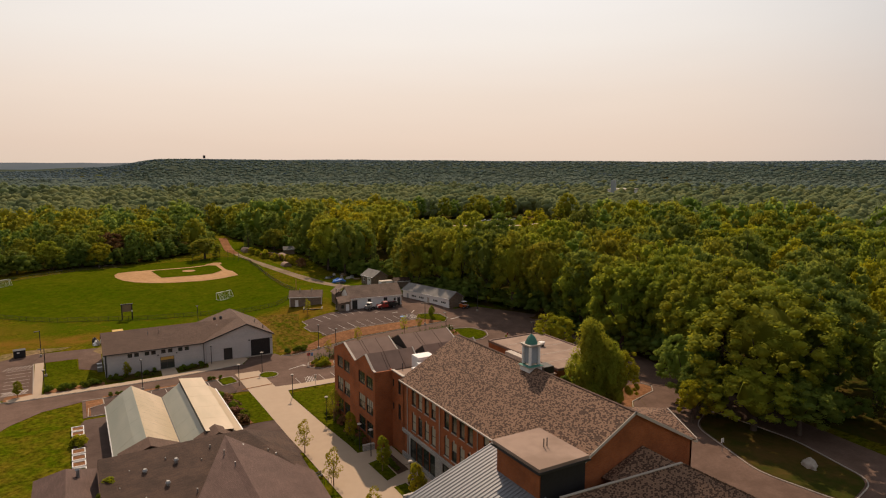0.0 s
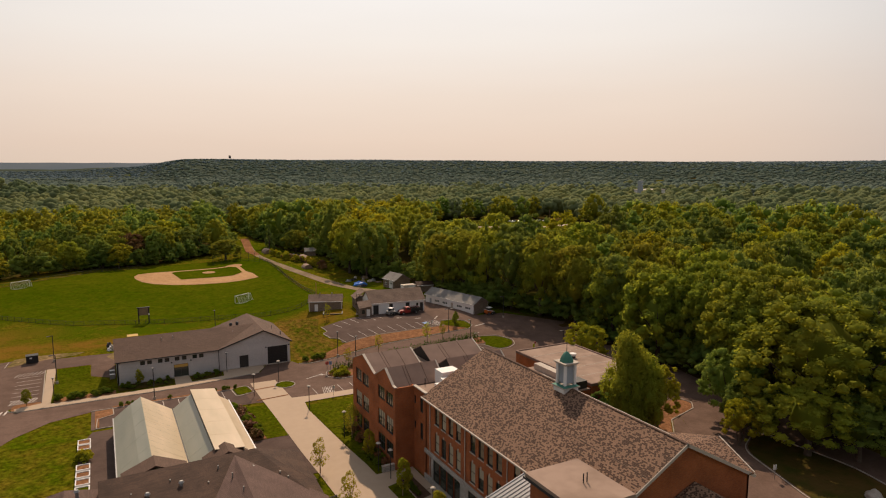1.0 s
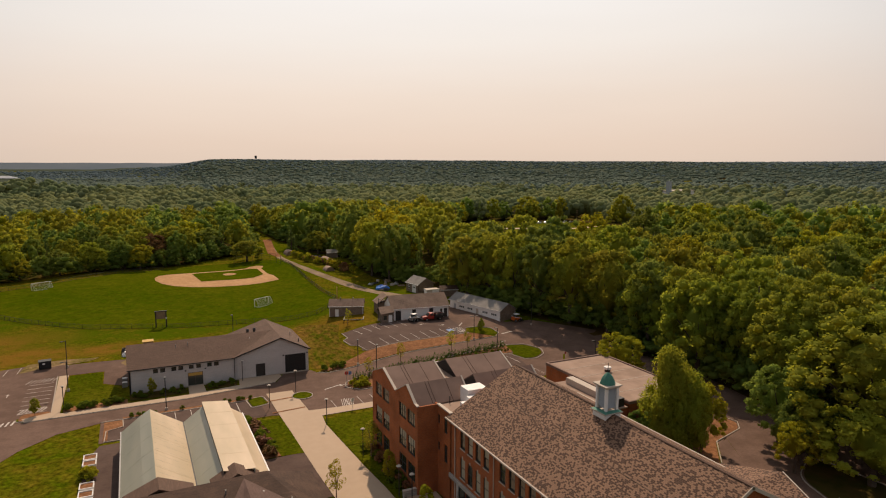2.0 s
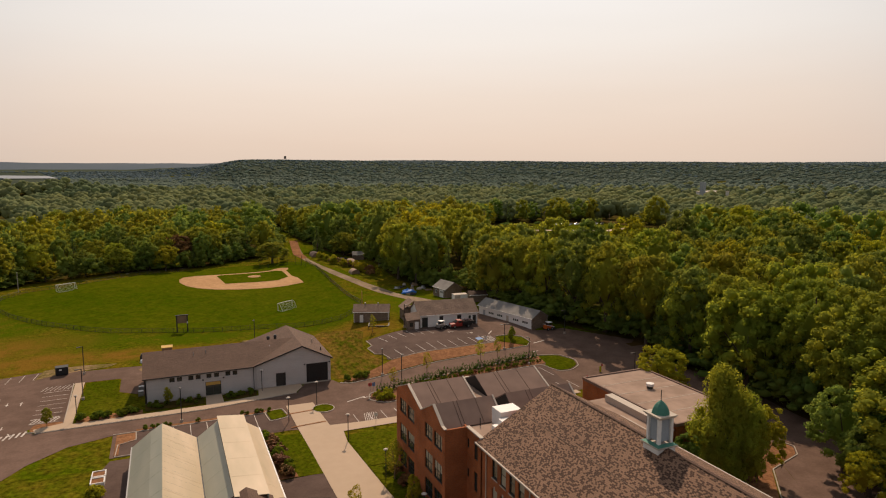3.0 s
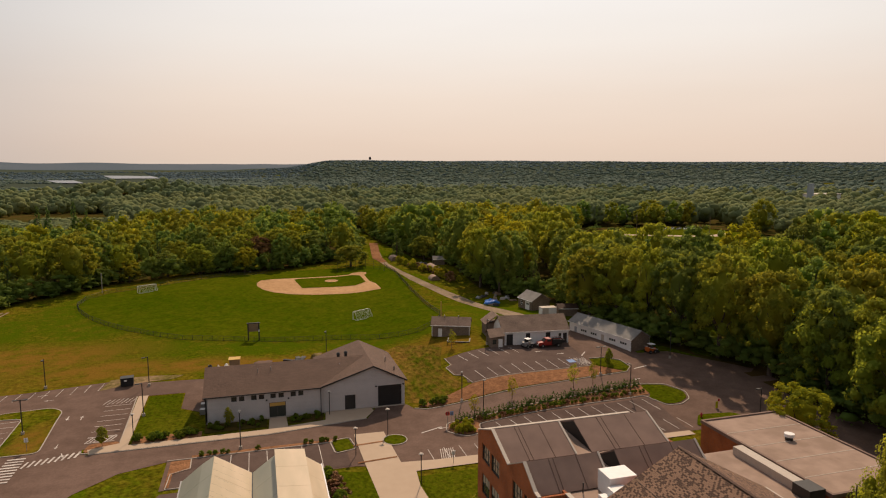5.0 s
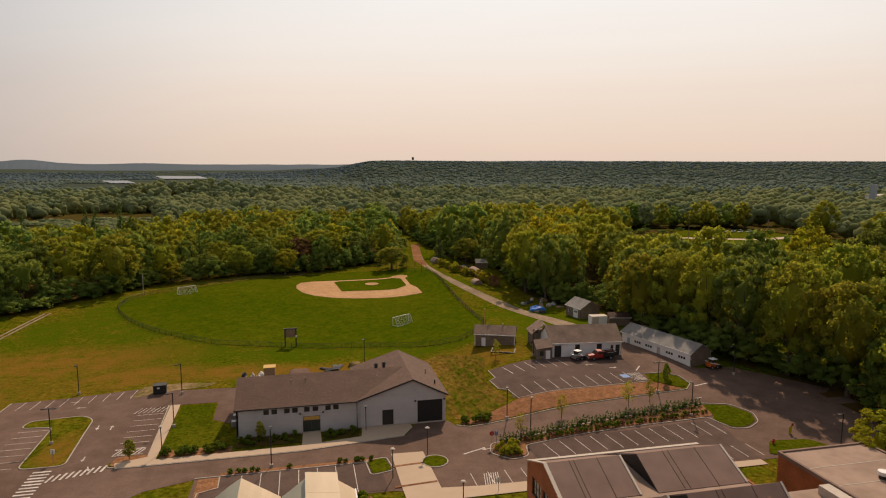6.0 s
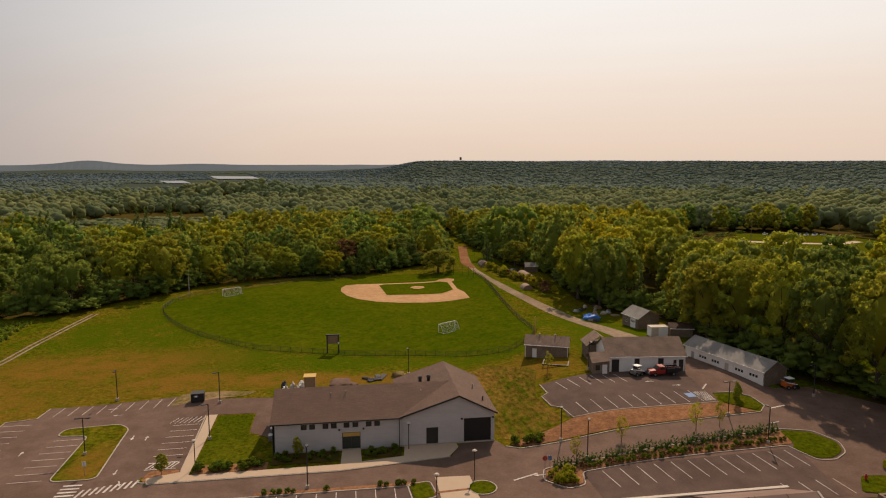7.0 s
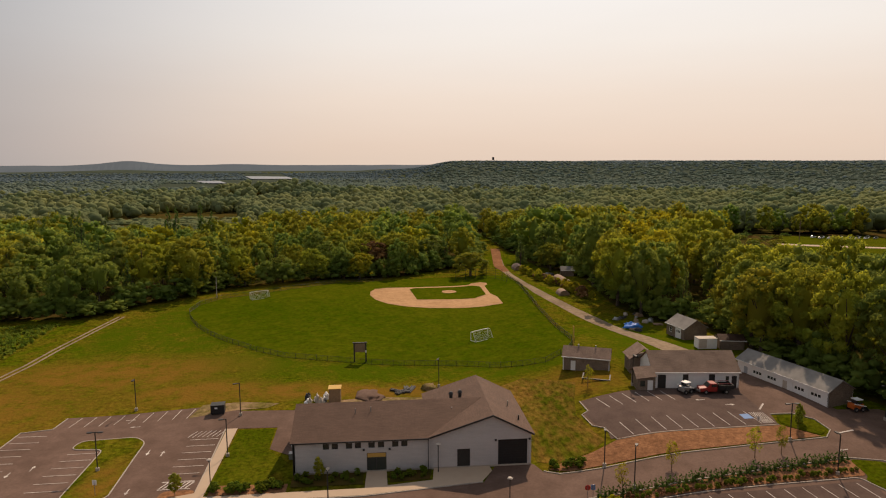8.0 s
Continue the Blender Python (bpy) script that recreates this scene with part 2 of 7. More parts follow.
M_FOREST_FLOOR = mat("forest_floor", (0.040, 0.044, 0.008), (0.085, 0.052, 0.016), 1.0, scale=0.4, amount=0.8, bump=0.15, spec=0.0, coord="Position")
M_BRICK = course_mat("red_brick", (0.415, 0.126, 0.040), (0.310, 0.086, 0.028), (0.28, 0.115, 0.058), 0.22, 0.075, 0.008, stain=0.3)
M_STONE = course_mat("stone_base", (0.46, 0.43, 0.39), (0.34, 0.32, 0.29), (0.26, 0.25, 0.23), 0.6, 0.28, 0.02, stain=0.2)
M_SHINGLE = course_mat("mottled_shingles", (0.245, 0.140, 0.088), (0.066, 0.033, 0.020), (0.13, 0.080, 0.055), 0.25, 0.165, 0.012, hard=True, stain=0.15, offset=0.37)
M_SHINGLE_PLAIN = course_mat("brown_shingles", (0.136, 0.080, 0.056), (0.108, 0.063, 0.044), (0.08, 0.052, 0.038), 0.9, 0.16, 0.012, stain=0.12)
M_SHINGLE_TAN = course_mat("faded_tan_shingles", (0.225, 0.150, 0.110), (0.185, 0.122, 0.090), (0.14, 0.095, 0.07), 0.9, 0.16, 0.012, stain=0.3)
M_SHINGLE_DARK = course_mat("dark_brown_shingles", (0.090, 0.050, 0.033), (0.066, 0.037, 0.025), (0.045, 0.027, 0.02), 0.9, 0.16, 0.012, stain=0.35)
M_SHINGLE_MAUVE = course_mat("mauve_brown_shingles", (0.140, 0.084, 0.068), (0.116, 0.069, 0.056), (0.08, 0.05, 0.04), 0.9, 0.16, 0.012, stain=0.2)
M_SIDING = course_mat("pale_grey_siding", (0.50, 0.47, 0.46), (0.47, 0.44, 0.43), (0.36, 0.34, 0.34), 6.0, 0.20, 0.012, stain=0.08)
M_SHAKE = course_mat("weathered_shingle_siding", (0.25, 0.185, 0.135), (0.19, 0.14, 0.105), (0.12, 0.09, 0.07), 0.3, 0.15, 0.01, stain=0.25)
M_MEMBRANE = mat("roof_membrane", (0.345, 0.245, 0.19), (0.26, 0.182, 0.138), 0.9, scale=0.5, amount=0.8, spec=0.1, coord="Position", big=0.15)
M_ROOFPANEL = mat("grey_brown_roof_panel", (0.225, 0.150, 0.120), (0.180, 0.120, 0.097), 0.8, scale=0.6, amount=0.7, spec=0.1, coord="Position", big=0.2)
M_WHITE = mat("white_paint", (0.78, 0.76, 0.74), (0.70, 0.67, 0.64), 0.55, scale=2, amount=0.5)
M_CREAM = mat("cream_trim", (0.50, 0.43, 0.36), (0.42, 0.36, 0.30), 0.7, scale=2, amount=0.5, spec=0.2)
M_SEAM = mat("standing_seam_metal", (0.20, 0.20, 0.21), (0.17, 0.17, 0.18), 0.55, 0.2, scale=1, amount=0.4)
M_GREY = mat("grey_metal", (0.34, 0.33, 0.32), (0.27, 0.26, 0.25), 0.45, 0.6, scale=3, amount=0.5)
M_DARK = mat("dark_metal", (0.030, 0.028, 0.027), (0.045, 0.042, 0.040), 0.5, 0.2, scale=3, amount=0.5)
M_BLACK = mat("black_panel", (0.016, 0.015, 0.015), (0.024, 0.022, 0.022), 0.6, scale=3, amount=0.5)
M_GLASS = mat("window_glass", (0.020, 0.026, 0.026), (0.040, 0.050, 0.036), 0.08, scale=0.5, amount=0.8, spec=0.6, coord="Position")
M_BLIND = mat("window_blind", (0.42, 0.38, 0.29), (0.30, 0.28, 0.20), 0.5, scale=0.8, amount=0.6, coord="Position")
M_COPPER = mat("green_copper", (0.050, 0.165, 0.125), (0.075, 0.21, 0.155), 0.6, 0.2, scale=2, amount=0.6)
M_LOUVRE = mat("grey_louvre", (0.36, 0.38, 0.40), (0.30, 0.32, 0.34), 0.6, scale=2, amount=0.4)
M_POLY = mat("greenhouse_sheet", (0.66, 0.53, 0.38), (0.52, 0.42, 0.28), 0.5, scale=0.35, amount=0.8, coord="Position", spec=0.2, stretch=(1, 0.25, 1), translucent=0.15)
M_POLY2 = mat("greenhouse_sheet_grey", (0.42, 0.40, 0.31), (0.32, 0.32, 0.25), 0.35, scale=0.35, amount=0.7, coord="Position", spec=0.5, stretch=(1, 0.25, 1), translucent=0.15)
M_WOOD = mat("weathered_wood", (0.26, 0.17, 0.10), (0.18, 0.12, 0.075), 0.85, scale=3, amount=0.6)
M_YELLOW = mat("yellow_board", (0.55, 0.34, 0.08), (0.48, 0.29, 0.07), 0.7, scale=3, amount=0.5)
M_RED = mat("red_enamel", (0.42, 0.035, 0.03), (0.36, 0.03, 0.028), 0.35, spec=0.5)
M_TARP = mat("blue_tarp", (0.03, 0.14, 0.50), (0.05, 0.20, 0.60), 0.5, scale=1, amount=0.6)
M_TYRE = mat("tyre_rubber", (0.02, 0.02, 0.02), (0.03, 0.03, 0.03), 0.85)
M_BARK = mat("tree_bark", (0.10, 0.072, 0.05), (0.06, 0.045, 0.032), 0.95, scale=2, amount=0.7, bump=0.03)
M_LEAF = mat("oak_leaves", (0.16, 0.196, 0.026), (0.244, 0.242, 0.028), 0.9, scale=0.10, amount=0.9, spec=0.04, island=0.50, random_ob=0.40, translucent=0.47, coord="Position")
M_LEAF_BLUE = mat("maple_leaves", (0.112, 0.164, 0.035), (0.166, 0.2, 0.037), 0.9, scale=0.10, amount=0.9, spec=0.04, island=0.50, random_ob=0.40, translucent=0.46, coord="Position")
M_LEAF_YEL = mat("yellowing_leaves", (0.22, 0.24, 0.02), (0.29, 0.268, 0.022), 0.9, scale=0.10, amount=0.9, spec=0.04, island=0.40, random_ob=0.25, translucent=0.45, coord="Position")
M_LEAF_RED = mat("copper_beech_leaves", (0.105, 0.062, 0.024), (0.130, 0.080, 0.028), 0.9, scale=0.10, amount=0.9, spec=0.04, island=0.45, random_ob=0.1, translucent=0.3, coord="Position")
M_LEAF_PINE = mat("pine_needles", (0.08, 0.128, 0.032), (0.104, 0.148, 0.034), 0.9, scale=0.10, amount=0.9, spec=0.04, island=0.40, random_ob=0.3, translucent=0.35, coord="Position")
# distance haze is mixed into these three leaf colours, paler and bluer outwards
M_LEAF_FAR = mat("far_woodland_hazed", (0.152, 0.188, 0.092), (0.226, 0.238, 0.098), 0.95, scale=0.03, amount=0.9, spec=0.03, island=0.34, translucent=0.35, coord="Position", big=0.008)
M_LEAF_HILL = mat("hill_woodland_hazed", (0.152, 0.192, 0.15), (0.19, 0.222, 0.168), 0.95, scale=0.012, amount=0.9, spec=0.02, island=0.30, translucent=0.35, coord="Position", big=0.003)
M_LEAF_RIDGE = mat("ridge_woodland_hazed", (0.142, 0.184, 0.196), (0.162, 0.202, 0.21), 0.95, scale=0.006, amount=0.9, spec=0.02, island=0.2, translucent=0.35, coord="Position", big=0.002)
# woodland floor darkened to stand for shade in the gaps between crowns
M_FAR_FLOOR_SHADE = mat("far_floor_canopy_shade", (0.050, 0.062, 0.046), (0.066, 0.078, 0.056), 0.95, scale=0.02, amount=0.9, spec=0.0, coord="Position", big=0.004)
# blue-grey of the hills is aerial haze put into the base colour
M_HILLS = mat("distant_hills_hazed", (0.098, 0.122, 0.146), (0.112, 0.134, 0.156), 0.95, scale=0.004, amount=0.8, spec=0.02, coord="Position", big=0.001)
M_HEDGE = mat("shrub_leaves", (0.088, 0.135, 0.012), (0.130, 0.150, 0.018), 0.9, scale=0.8, amount=0.7, spec=0.05, island=0.5, random_ob=0.4, translucent=0.4)
M_FLOWER = mat("autumn_shrubs", (0.22, 0.085, 0.03), (0.10, 0.075, 0.02), 0.8, scale=1.0, amount=0.8, island=0.7, random_ob=0.6)
M_WATER = mat("river_water", (0.05, 0.06, 0.07), (0.06, 0.07, 0.08), 0.3, scale=0.01, amount=0.3, spec=0.6, coord="Position")
M_MARSH = mat("marsh_grass", (0.17, 0.125, 0.055), (0.12, 0.105, 0.045), 0.95, scale=0.02, amount=0.8, coord="Position")


# ---- mesh helpers ----
def mesh_of(bm, name):
    bm.normal_update()
    uv = bm.loops.layers.uv.new("metres")
    for f in bm.faces:
        nrm = f.normal
        if abs(nrm.z) > 0.999:
            u, v = Vector((1, 0, 0)), Vector((0, 1, 0))
        else:
            u = Vector((0, 0, 1)).cross(nrm).normalized()
            v = nrm.cross(u)
        for lp in f.loops:
            lp[uv].uv = (lp.vert.co.dot(u), lp.vert.co.dot(v))
    me = bpy.data.meshes.new(name)
    bm.to_mesh(me)
    bm.free()
    return me


def part(name, bm, material, parent=None, label=""):
    me = bm if isinstance(bm, bpy.types.Mesh) else mesh_of(bm, name)
    if not me.materials:
        me.materials.append(material)
    ob = new(name, me)
    if parent is not None:
        ob.parent = parent
    if label:
        ob["label"] = label
    return ob


def thing(name, at, label, category, group="", turn=0.0):
    ob = new(name)
    ob.empty_display_size = 0.3
    ob.matrix_basis = pose(*at, 0, 0, turn)
    return tagged(ob, label, category, group)


def box(bm, x0, x1, y0, y1, z0, z1, bevel=0.0):
    r = bmesh.ops.create_cube(bm, size=1.0, matrix=Matrix.Translation(((x0 + x1) / 2, (y0 + y1) / 2, (z0 + z1) / 2)) @ Matrix.Diagonal((x1 - x0, y1 - y0, z1 - z0, 1)))
    if bevel:
        es = {e for v in r["verts"] for e in v.link_edges}
        bmesh.ops.bevel(bm, geom=list(es), offset=bevel, segments=2, affect="EDGES", profile=0.5)
    return bm


def boxes(*dims):
    bm = bmesh.new()
    for d in dims:
        box(bm, *d)
    return bm


def rod(bm, a, b, r, r2=None, seg=8):
    a, b = Vector(a), Vector(b)
    d = b - a
    m = Matrix.Translation((a + b) / 2) @ d.to_track_quat("Z", "Y").to_matrix().to_4x4()
    bmesh.ops.create_cone(bm, cap_ends=True, segments=seg, radius1=r, radius2=r if r2 is None else r2, depth=d.length, matrix=m)
    return bm


def rods(pairs, r, seg=8):
    bm = bmesh.new()
    for a, b in pairs:
        rod(bm, a, b, r, seg=seg)
    return bm


def slab(bm, pts, thick):
    """A plate: the ring of 3D points on top, thickened downwards along its normal."""
    pts = [Vector(p) for p in pts]
    nrm = (pts[1] - pts[0]).cross(pts[2] - pts[0]).normalized()
    if nrm.z < 0:
        nrm, pts = -nrm, pts[::-1]
    top = [bm.verts.new(p) for p in pts]
    low = [bm.verts.new(p - nrm * thick) for p in pts]
    bm.faces.new(top)
    bm.faces.new(low[::-1])
    k = len(pts)
    for i in range(k):
        bm.faces.new((top[i], low[i], low[(i + 1) % k], top[(i + 1) % k]))
    return bm


def slabs(thick, *rings):
    bm = bmesh.new()
    for r in rings:
        slab(bm, r, thick)
    return bm


def wall_mesh(length, outline, holes, thick=0.3, reveal=0.25):
    """An upright wall along local x, facing -y. outline: top heights as (x, z) pairs from x 0 to length; holes: (x0, x1, z0, z1)."""
    bm = bmesh.new()
    zmin = min(z for _, z in outline)
    xs = sorted({0.0, length, *[v for hh in holes for v in hh[:2]]})
    zs = sorted({0.0, zmin, *[v for hh in holes for v in hh[2:] if v < zmin]})
    for i in range(len(xs) - 1):
        for j in range(len(zs) - 1):
            xm, zm = (xs[i] + xs[i + 1]) / 2, (zs[j] + zs[j + 1]) / 2
            if any(a < xm < b and c < zm < d for a, b, c, d in holes):
                continue
            q = [bm.verts.new((x, 0, z)) for x, z in ((xs[i], zs[j]), (xs[i + 1], zs[j]), (xs[i + 1], zs[j + 1]), (xs[i], zs[j + 1]))]
            bm.faces.new(q)
    if len(outline) > 2 or outline[0][1] != outline[-1][1]:
        top = [bm.verts.new((x, 0, z)) for x, z in outline if z >= zmin]
        ring = top[::-1]
        if outline[0][1] > zmin:
            ring.append(bm.verts.new((outline[0][0], 0, zmin)))
        if outline[-1][1] > zmin:
            ring.insert(0, bm.verts.new((outline[-1][0], 0, zmin)))
        if len(ring) > 2:
            bm.faces.new(ring)
    for a, b, c, d in holes:
        d = min(d, zmin)
        for p, q in (((a, c), (b, c)), ((b, c), (b, d)), ((b, d), (a, d)), ((a, d), (a, c))):
            bm.faces.new([bm.verts.new(v) for v in ((p[0], 0, p[1]), (p[0], reveal, p[1]), (q[0], reveal, q[1]), (q[0], 0, q[1]))])
    back = [bm.verts.new((x, thick, z)) for x, z in ((0, 0), (length, 0))] + [bm.verts.new((x, thick, z)) for x, z in outline[::-1]]
    if not holes:
        bm.faces.new(back)
    for (xa, za), (xb, zb) in zip(outline[:-1], outline[1:]):
        bm.faces.new([bm.verts.new(v) for v in ((xa, 0, za), (xb, 0, zb), (xb, thick, zb), (xa, thick, za))])
    for x, z in (outline[0], outline[-1]):
        bm.faces.new([bm.verts.new(v) for v in ((x, 0, 0), (x, thick, 0), (x, thick, z), (x, 0, z))])
    bmesh.ops.recalc_face_normals(bm, faces=bm.faces[:])
    for f in bm.faces:
        c = f.calc_center_median()
        if abs(f.normal.y) > 0.9 and c.y < 0.01 and f.normal.y > 0:
            f.normal_flip()
    return bm


def placed(bm, m):
    bmesh.ops.transform(bm, matrix=m, verts=bm.verts[:])
    return bm


def window(parent, m, x0, x1, z0, z1, nx=2, nz=2, frame_mat=None, blind=0.0, name="window", depth=0.17, fw=0.07):
    """A window set into a wall whose local frame is m: frame, glazing bars and panes."""
    frame_mat = frame_mat or M_DARK
    w = part(name, placed(boxes((x0, x0 + fw, depth - 0.05, depth + 0.06, z0, z1), (x1 - fw, x1, depth - 0.05, depth + 0.06, z0, z1),
                               (x0 + fw, x1 - fw, depth - 0.05, depth + 0.06, z1 - fw, z1), (x0 + fw, x1 - fw, depth - 0.08, depth + 0.06, z0, z0 + fw)), m), frame_mat, parent)
    dx, dz = (x1 - x0 - fw) / nx, (z1 - z0 - fw) / nz
    for i in range(nx):
        for j in range(nz):
            a, c = x0 + fw + i * dx, z0 + fw + j * dz
            lit = blind and (c + dz / 2 - z0) / (z1 - z0) > 1 - blind
            part("pane", placed(boxes((a, a + dx - fw, depth + 0.01, depth + 0.04, c, c + dz - fw)), m), M_BLIND if lit else M_GLASS, w)
    bars = [(x0 + fw + i * dx - fw, x0 + fw + i * dx, depth - 0.03, depth + 0.05, z0 + fw, z1 - fw) for i in range(1, nx)]
    bars += [(x0 + fw, x1 - fw, depth - 0.025, depth + 0.045, z0 + j * dz, z0 + j * dz + fw) for j in range(1, nz)]
    if bars:
        part("glazing_bar", placed(boxes(*bars), m), frame_mat, w)
    return w


# ---- terrain ----
def sstep(a, b, v):
    t = min(1.0, max(0.0, (v - a) / (b - a)))
    return t * t * (3 - 2 * t)


def near_height(x, y):
    return (0.1 + 3.4 * sstep(42, 66, x) * sstep(128, 175, y) * (1 - 0.6 * sstep(200, 235, y)) + 1.9 * sstep(180, 290, y)
            + 0.8 * sstep(150, 185, y) * sstep(-35, -12, x) * (1 - sstep(0, 20, x)))


def height(x, y):
    z = near_height(x, y)
    d = math.hypot(x, y)
    if d > 330:
        ang = math.degrees(math.atan2(x, y))
        z += -9 * sstep(330, 900, d) + 3 * noise.noise((x / 300, y / 300, 0)) * sstep(330, 900, d)
        hill = sstep(2, 6.5, ang) * (1 - 0.16 * sstep(18, 36, ang)) + 0.22 * math.exp(-((ang + 20) / 2.6) ** 2)
        first = 1500 + 1950 * (1 - sstep(-3, 7, ang))
        z += 7 * noise.noise((x / 650, y / 650, 5.0)) * sstep(1800, 3000, d)
        z += 17 * math.exp(-((x + 136) / 110) ** 2 - ((y - 1036) / 90) ** 2)
        z += (25 + 42 * hill) * sstep(first, first + 1400, d) + 8 * sstep(3000, 4700, d)
    return z


def axis(core0, core1, step, end0, end1):
    v = list(np.arange(core0, core1 + 0.1, step))
    s, a = step, core1
    while a < end1:
        s *= 1.22
        a += s
        v.append(a)
    s, a = step, core0
    while a > end0:
        s *= 1.22
        a -= s
        v.insert(0, a)
    return v


def build_ground():
    gx, gy = axis(-110, 150, 2.0, -3200, 4200), axis(20, 340, 2.0, -600, 4750)
    verts = [(x, y, height(x, y)) for y in gy for x in gx]
    w = len(gx)
    faces = [(j * w + i, j * w + i + 1, (j + 1) * w + i + 1, (j + 1) * w + i) for j in range(len(gy) - 1) for i in range(w - 1)]
    me = bpy.data.meshes.new("ground")
    me.from_pydata(verts, [], faces)
    me.materials.append(M_MEADOW)
    for p in me.polygons:
        p.use_smooth = True
    return tagged(new("ground", me), "dry meadow grass with worn brown patches", "ground", kind="structure")


build_ground()


def patch(name, ring, material, lift, label, category, cell=2.0):
    """A flat surface that follows the terrain, lift metres above it."""
    bm = bmesh.new()
    bm.faces.new([bm.verts.new((x, y, 0)) for x, y in ring])
    x0, x1 = min(p[0] for p in ring), max(p[0] for p in ring)
    y0, y1 = min(p[1] for p in ring), max(p[1] for p in ring)
    for k in range(int(math.floor(x0 / cell)), int(math.ceil(x1 / cell)) + 1):
        bmesh.ops.bisect_plane(bm, geom=bm.verts[:] + bm.edges[:] + bm.faces[:], plane_co=(k * cell, 0, 0), plane_no=(1, 0, 0))
    for k in range(int(math.floor(y0 / cell)), int(math.ceil(y1 / cell)) + 1):
        bmesh.ops.bisect_plane(bm, geom=bm.verts[:] + bm.edges[:] + bm.faces[:], plane_co=(0, k * cell, 0), plane_no=(0, 1, 0))
    bmesh.ops.triangulate(bm, faces=bm.faces[:])
    for v in bm.verts:
        v.co.z = height(v.co.x, v.co.y) + lift
    bm.normal_update()
    for f in bm.faces:
        if f.normal.z < 0:
            f.normal_flip()
    return tagged(part(name, bm, material), label, category, kind="structure")


def rounded(ring, r, seg=5):
    """The ring with its corners rounded by r."""
    out = []
    k = len(ring)
    for i in range(k):
        p, a, b = Vector(ring[i]), Vector(ring[i - 1]), Vector(ring[(i + 1) % k])
        rr = min(r, (a - p).length * 0.45, (b - p).length * 0.45)
        s, e = p + (a - p).normalized() * rr, p + (b - p).normalized() * rr
        for j in range(seg + 1):
            t = j / seg
            q = (1 - t) ** 2 * s + 2 * t * (1 - t) * p + t * t * e
            out.append((q.x, q.y))
    return out


def kerb(line, closed=False, width=0.17, rise=0.15, label="pale concrete kerb along the asphalt", lift=0.0, name="kerb", material=None):
    pts = []
    n = len(line)
    for i in range(n if closed else n - 1):
        a, b = Vector(line[i]), Vector(line[(i + 1) % n])
        k = max(1, int((b - a).length / 3))
        pts += [a + (b - a) * j / k for j in range(k)]
    if not closed:
        pts.append(Vector(line[-1]))
    bm = bmesh.new()
    rings = []
    m = len(pts)
    for i, p in enumerate(pts):
        a = pts[i - 1] if (i > 0 or closed) else p
        b = pts[(i + 1) % m] if (i < m - 1 or closed) else p
        d = (b - a).normalized() if (b - a).length > 1e-6 else Vector((1, 0))
        s = Vector((-d.y, d.x)) * width / 2
        z = height(p.x, p.y) + lift
        rings.append([bm.verts.new((p.x + s.x * q, p.y + s.y * q, z + zz)) for q, zz in ((-1, -0.2), (-1, rise), (1, rise), (1, -0.2))])
    for i in range(m if closed else m - 1):
        a, b = rings[i], rings[(i + 1) % m]
        for j in range(3):
            bm.faces.new((a[j], b[j], b[j + 1], a[j + 1]))
    if not closed:
        bm.faces.new(rings[0])
        bm.faces.new(rings[-1][::-1])
    bmesh.ops.recalc_face_normals(bm, faces=bm.faces[:])
    return tagged(part(name, bm, material or M_KERB), label, "kerb", kind="structure")


# ---- paved and planted ground ----
ASPHALT_RING = [(-52, 88), (-34, 88), (-22, 114), (-16, 126), (-12, 133), (-7, 138), (-0.4, 140.2), (-0.4, 130.6), (28, 130.6), (36, 127.8), (90, 127.8), (99, 122),
                (99, 92), (90, 78), (76, 66), (67, 58), (67, 30), (112, 30), (110, 48), (113, 70), (116, 100), (122, 130), (119, 150), (106, 163), (98.5, 163.5), (92.6, 186), (90, 200), (86.2, 200),
                (86.4, 177.8), (55, 174.6), (55.1, 169.8), (53.7, 168.9), (54.1, 164.1), (55.6, 162.5), (56.3, 158.2), (84.7, 159.1), (85.5, 162.9), (89.4, 162.8),
                (92, 160.5), (92.2, 156.6), (90, 154.2), (83.4, 153.6), (50.6, 150.3), (44.2, 150.0), (42.2, 151.2), (41.2, 153.9), (35.2, 153.9), (32.6, 148.9), (15.0, 146.4),
                (-12.9, 146.2), (-14.3, 147.6), (-14.3, 148.8), (-8.9, 150.0), (-9.6, 171.4), (-0.6, 171.2), (-0.6, 163.0), (4.2, 159.5), (4.2, 178.4), (-8, 179.2), (-16.7, 181.8), (-40, 180.6),
                (-40.3, 175.5), (-45.4, 174.2), (-45.4, 144), (-70, 143), (-70, 134), (-44, 134), (-40, 118)]
patch("road", ASPHALT_RING, M_ASPHALT, 0.04, "worn warm-grey asphalt road and parking lots", "road")
patch("parking_lot", [(55.3, 158.6), (84.5, 159.4), (84.9, 164), (85.6, 176.8), (55.3, 174.2), (55.4, 169.6), (54.2, 168.8), (54.6, 164.4), (55.9, 162.7)], M_ASPHALT_NEW, 0.07, "dark asphalt parking lot with white stall lines", "parking lot")
patch("parking_lot", [(0.2, 131.0), (27.2, 131.0), (27.2, 140.2), (0.2, 140.2)], M_ASPHALT_NEW, 0.07, "dark asphalt parking bay beside the greenhouse", "parking lot")
patch("parking_lot", [(51.8, 128.6), (86.2, 128.6), (88.0, 142.4), (51.4, 140.4)], M_ASPHALT_NEW, 0.07, "dark asphalt parking lot behind the brick school", "parking lot")
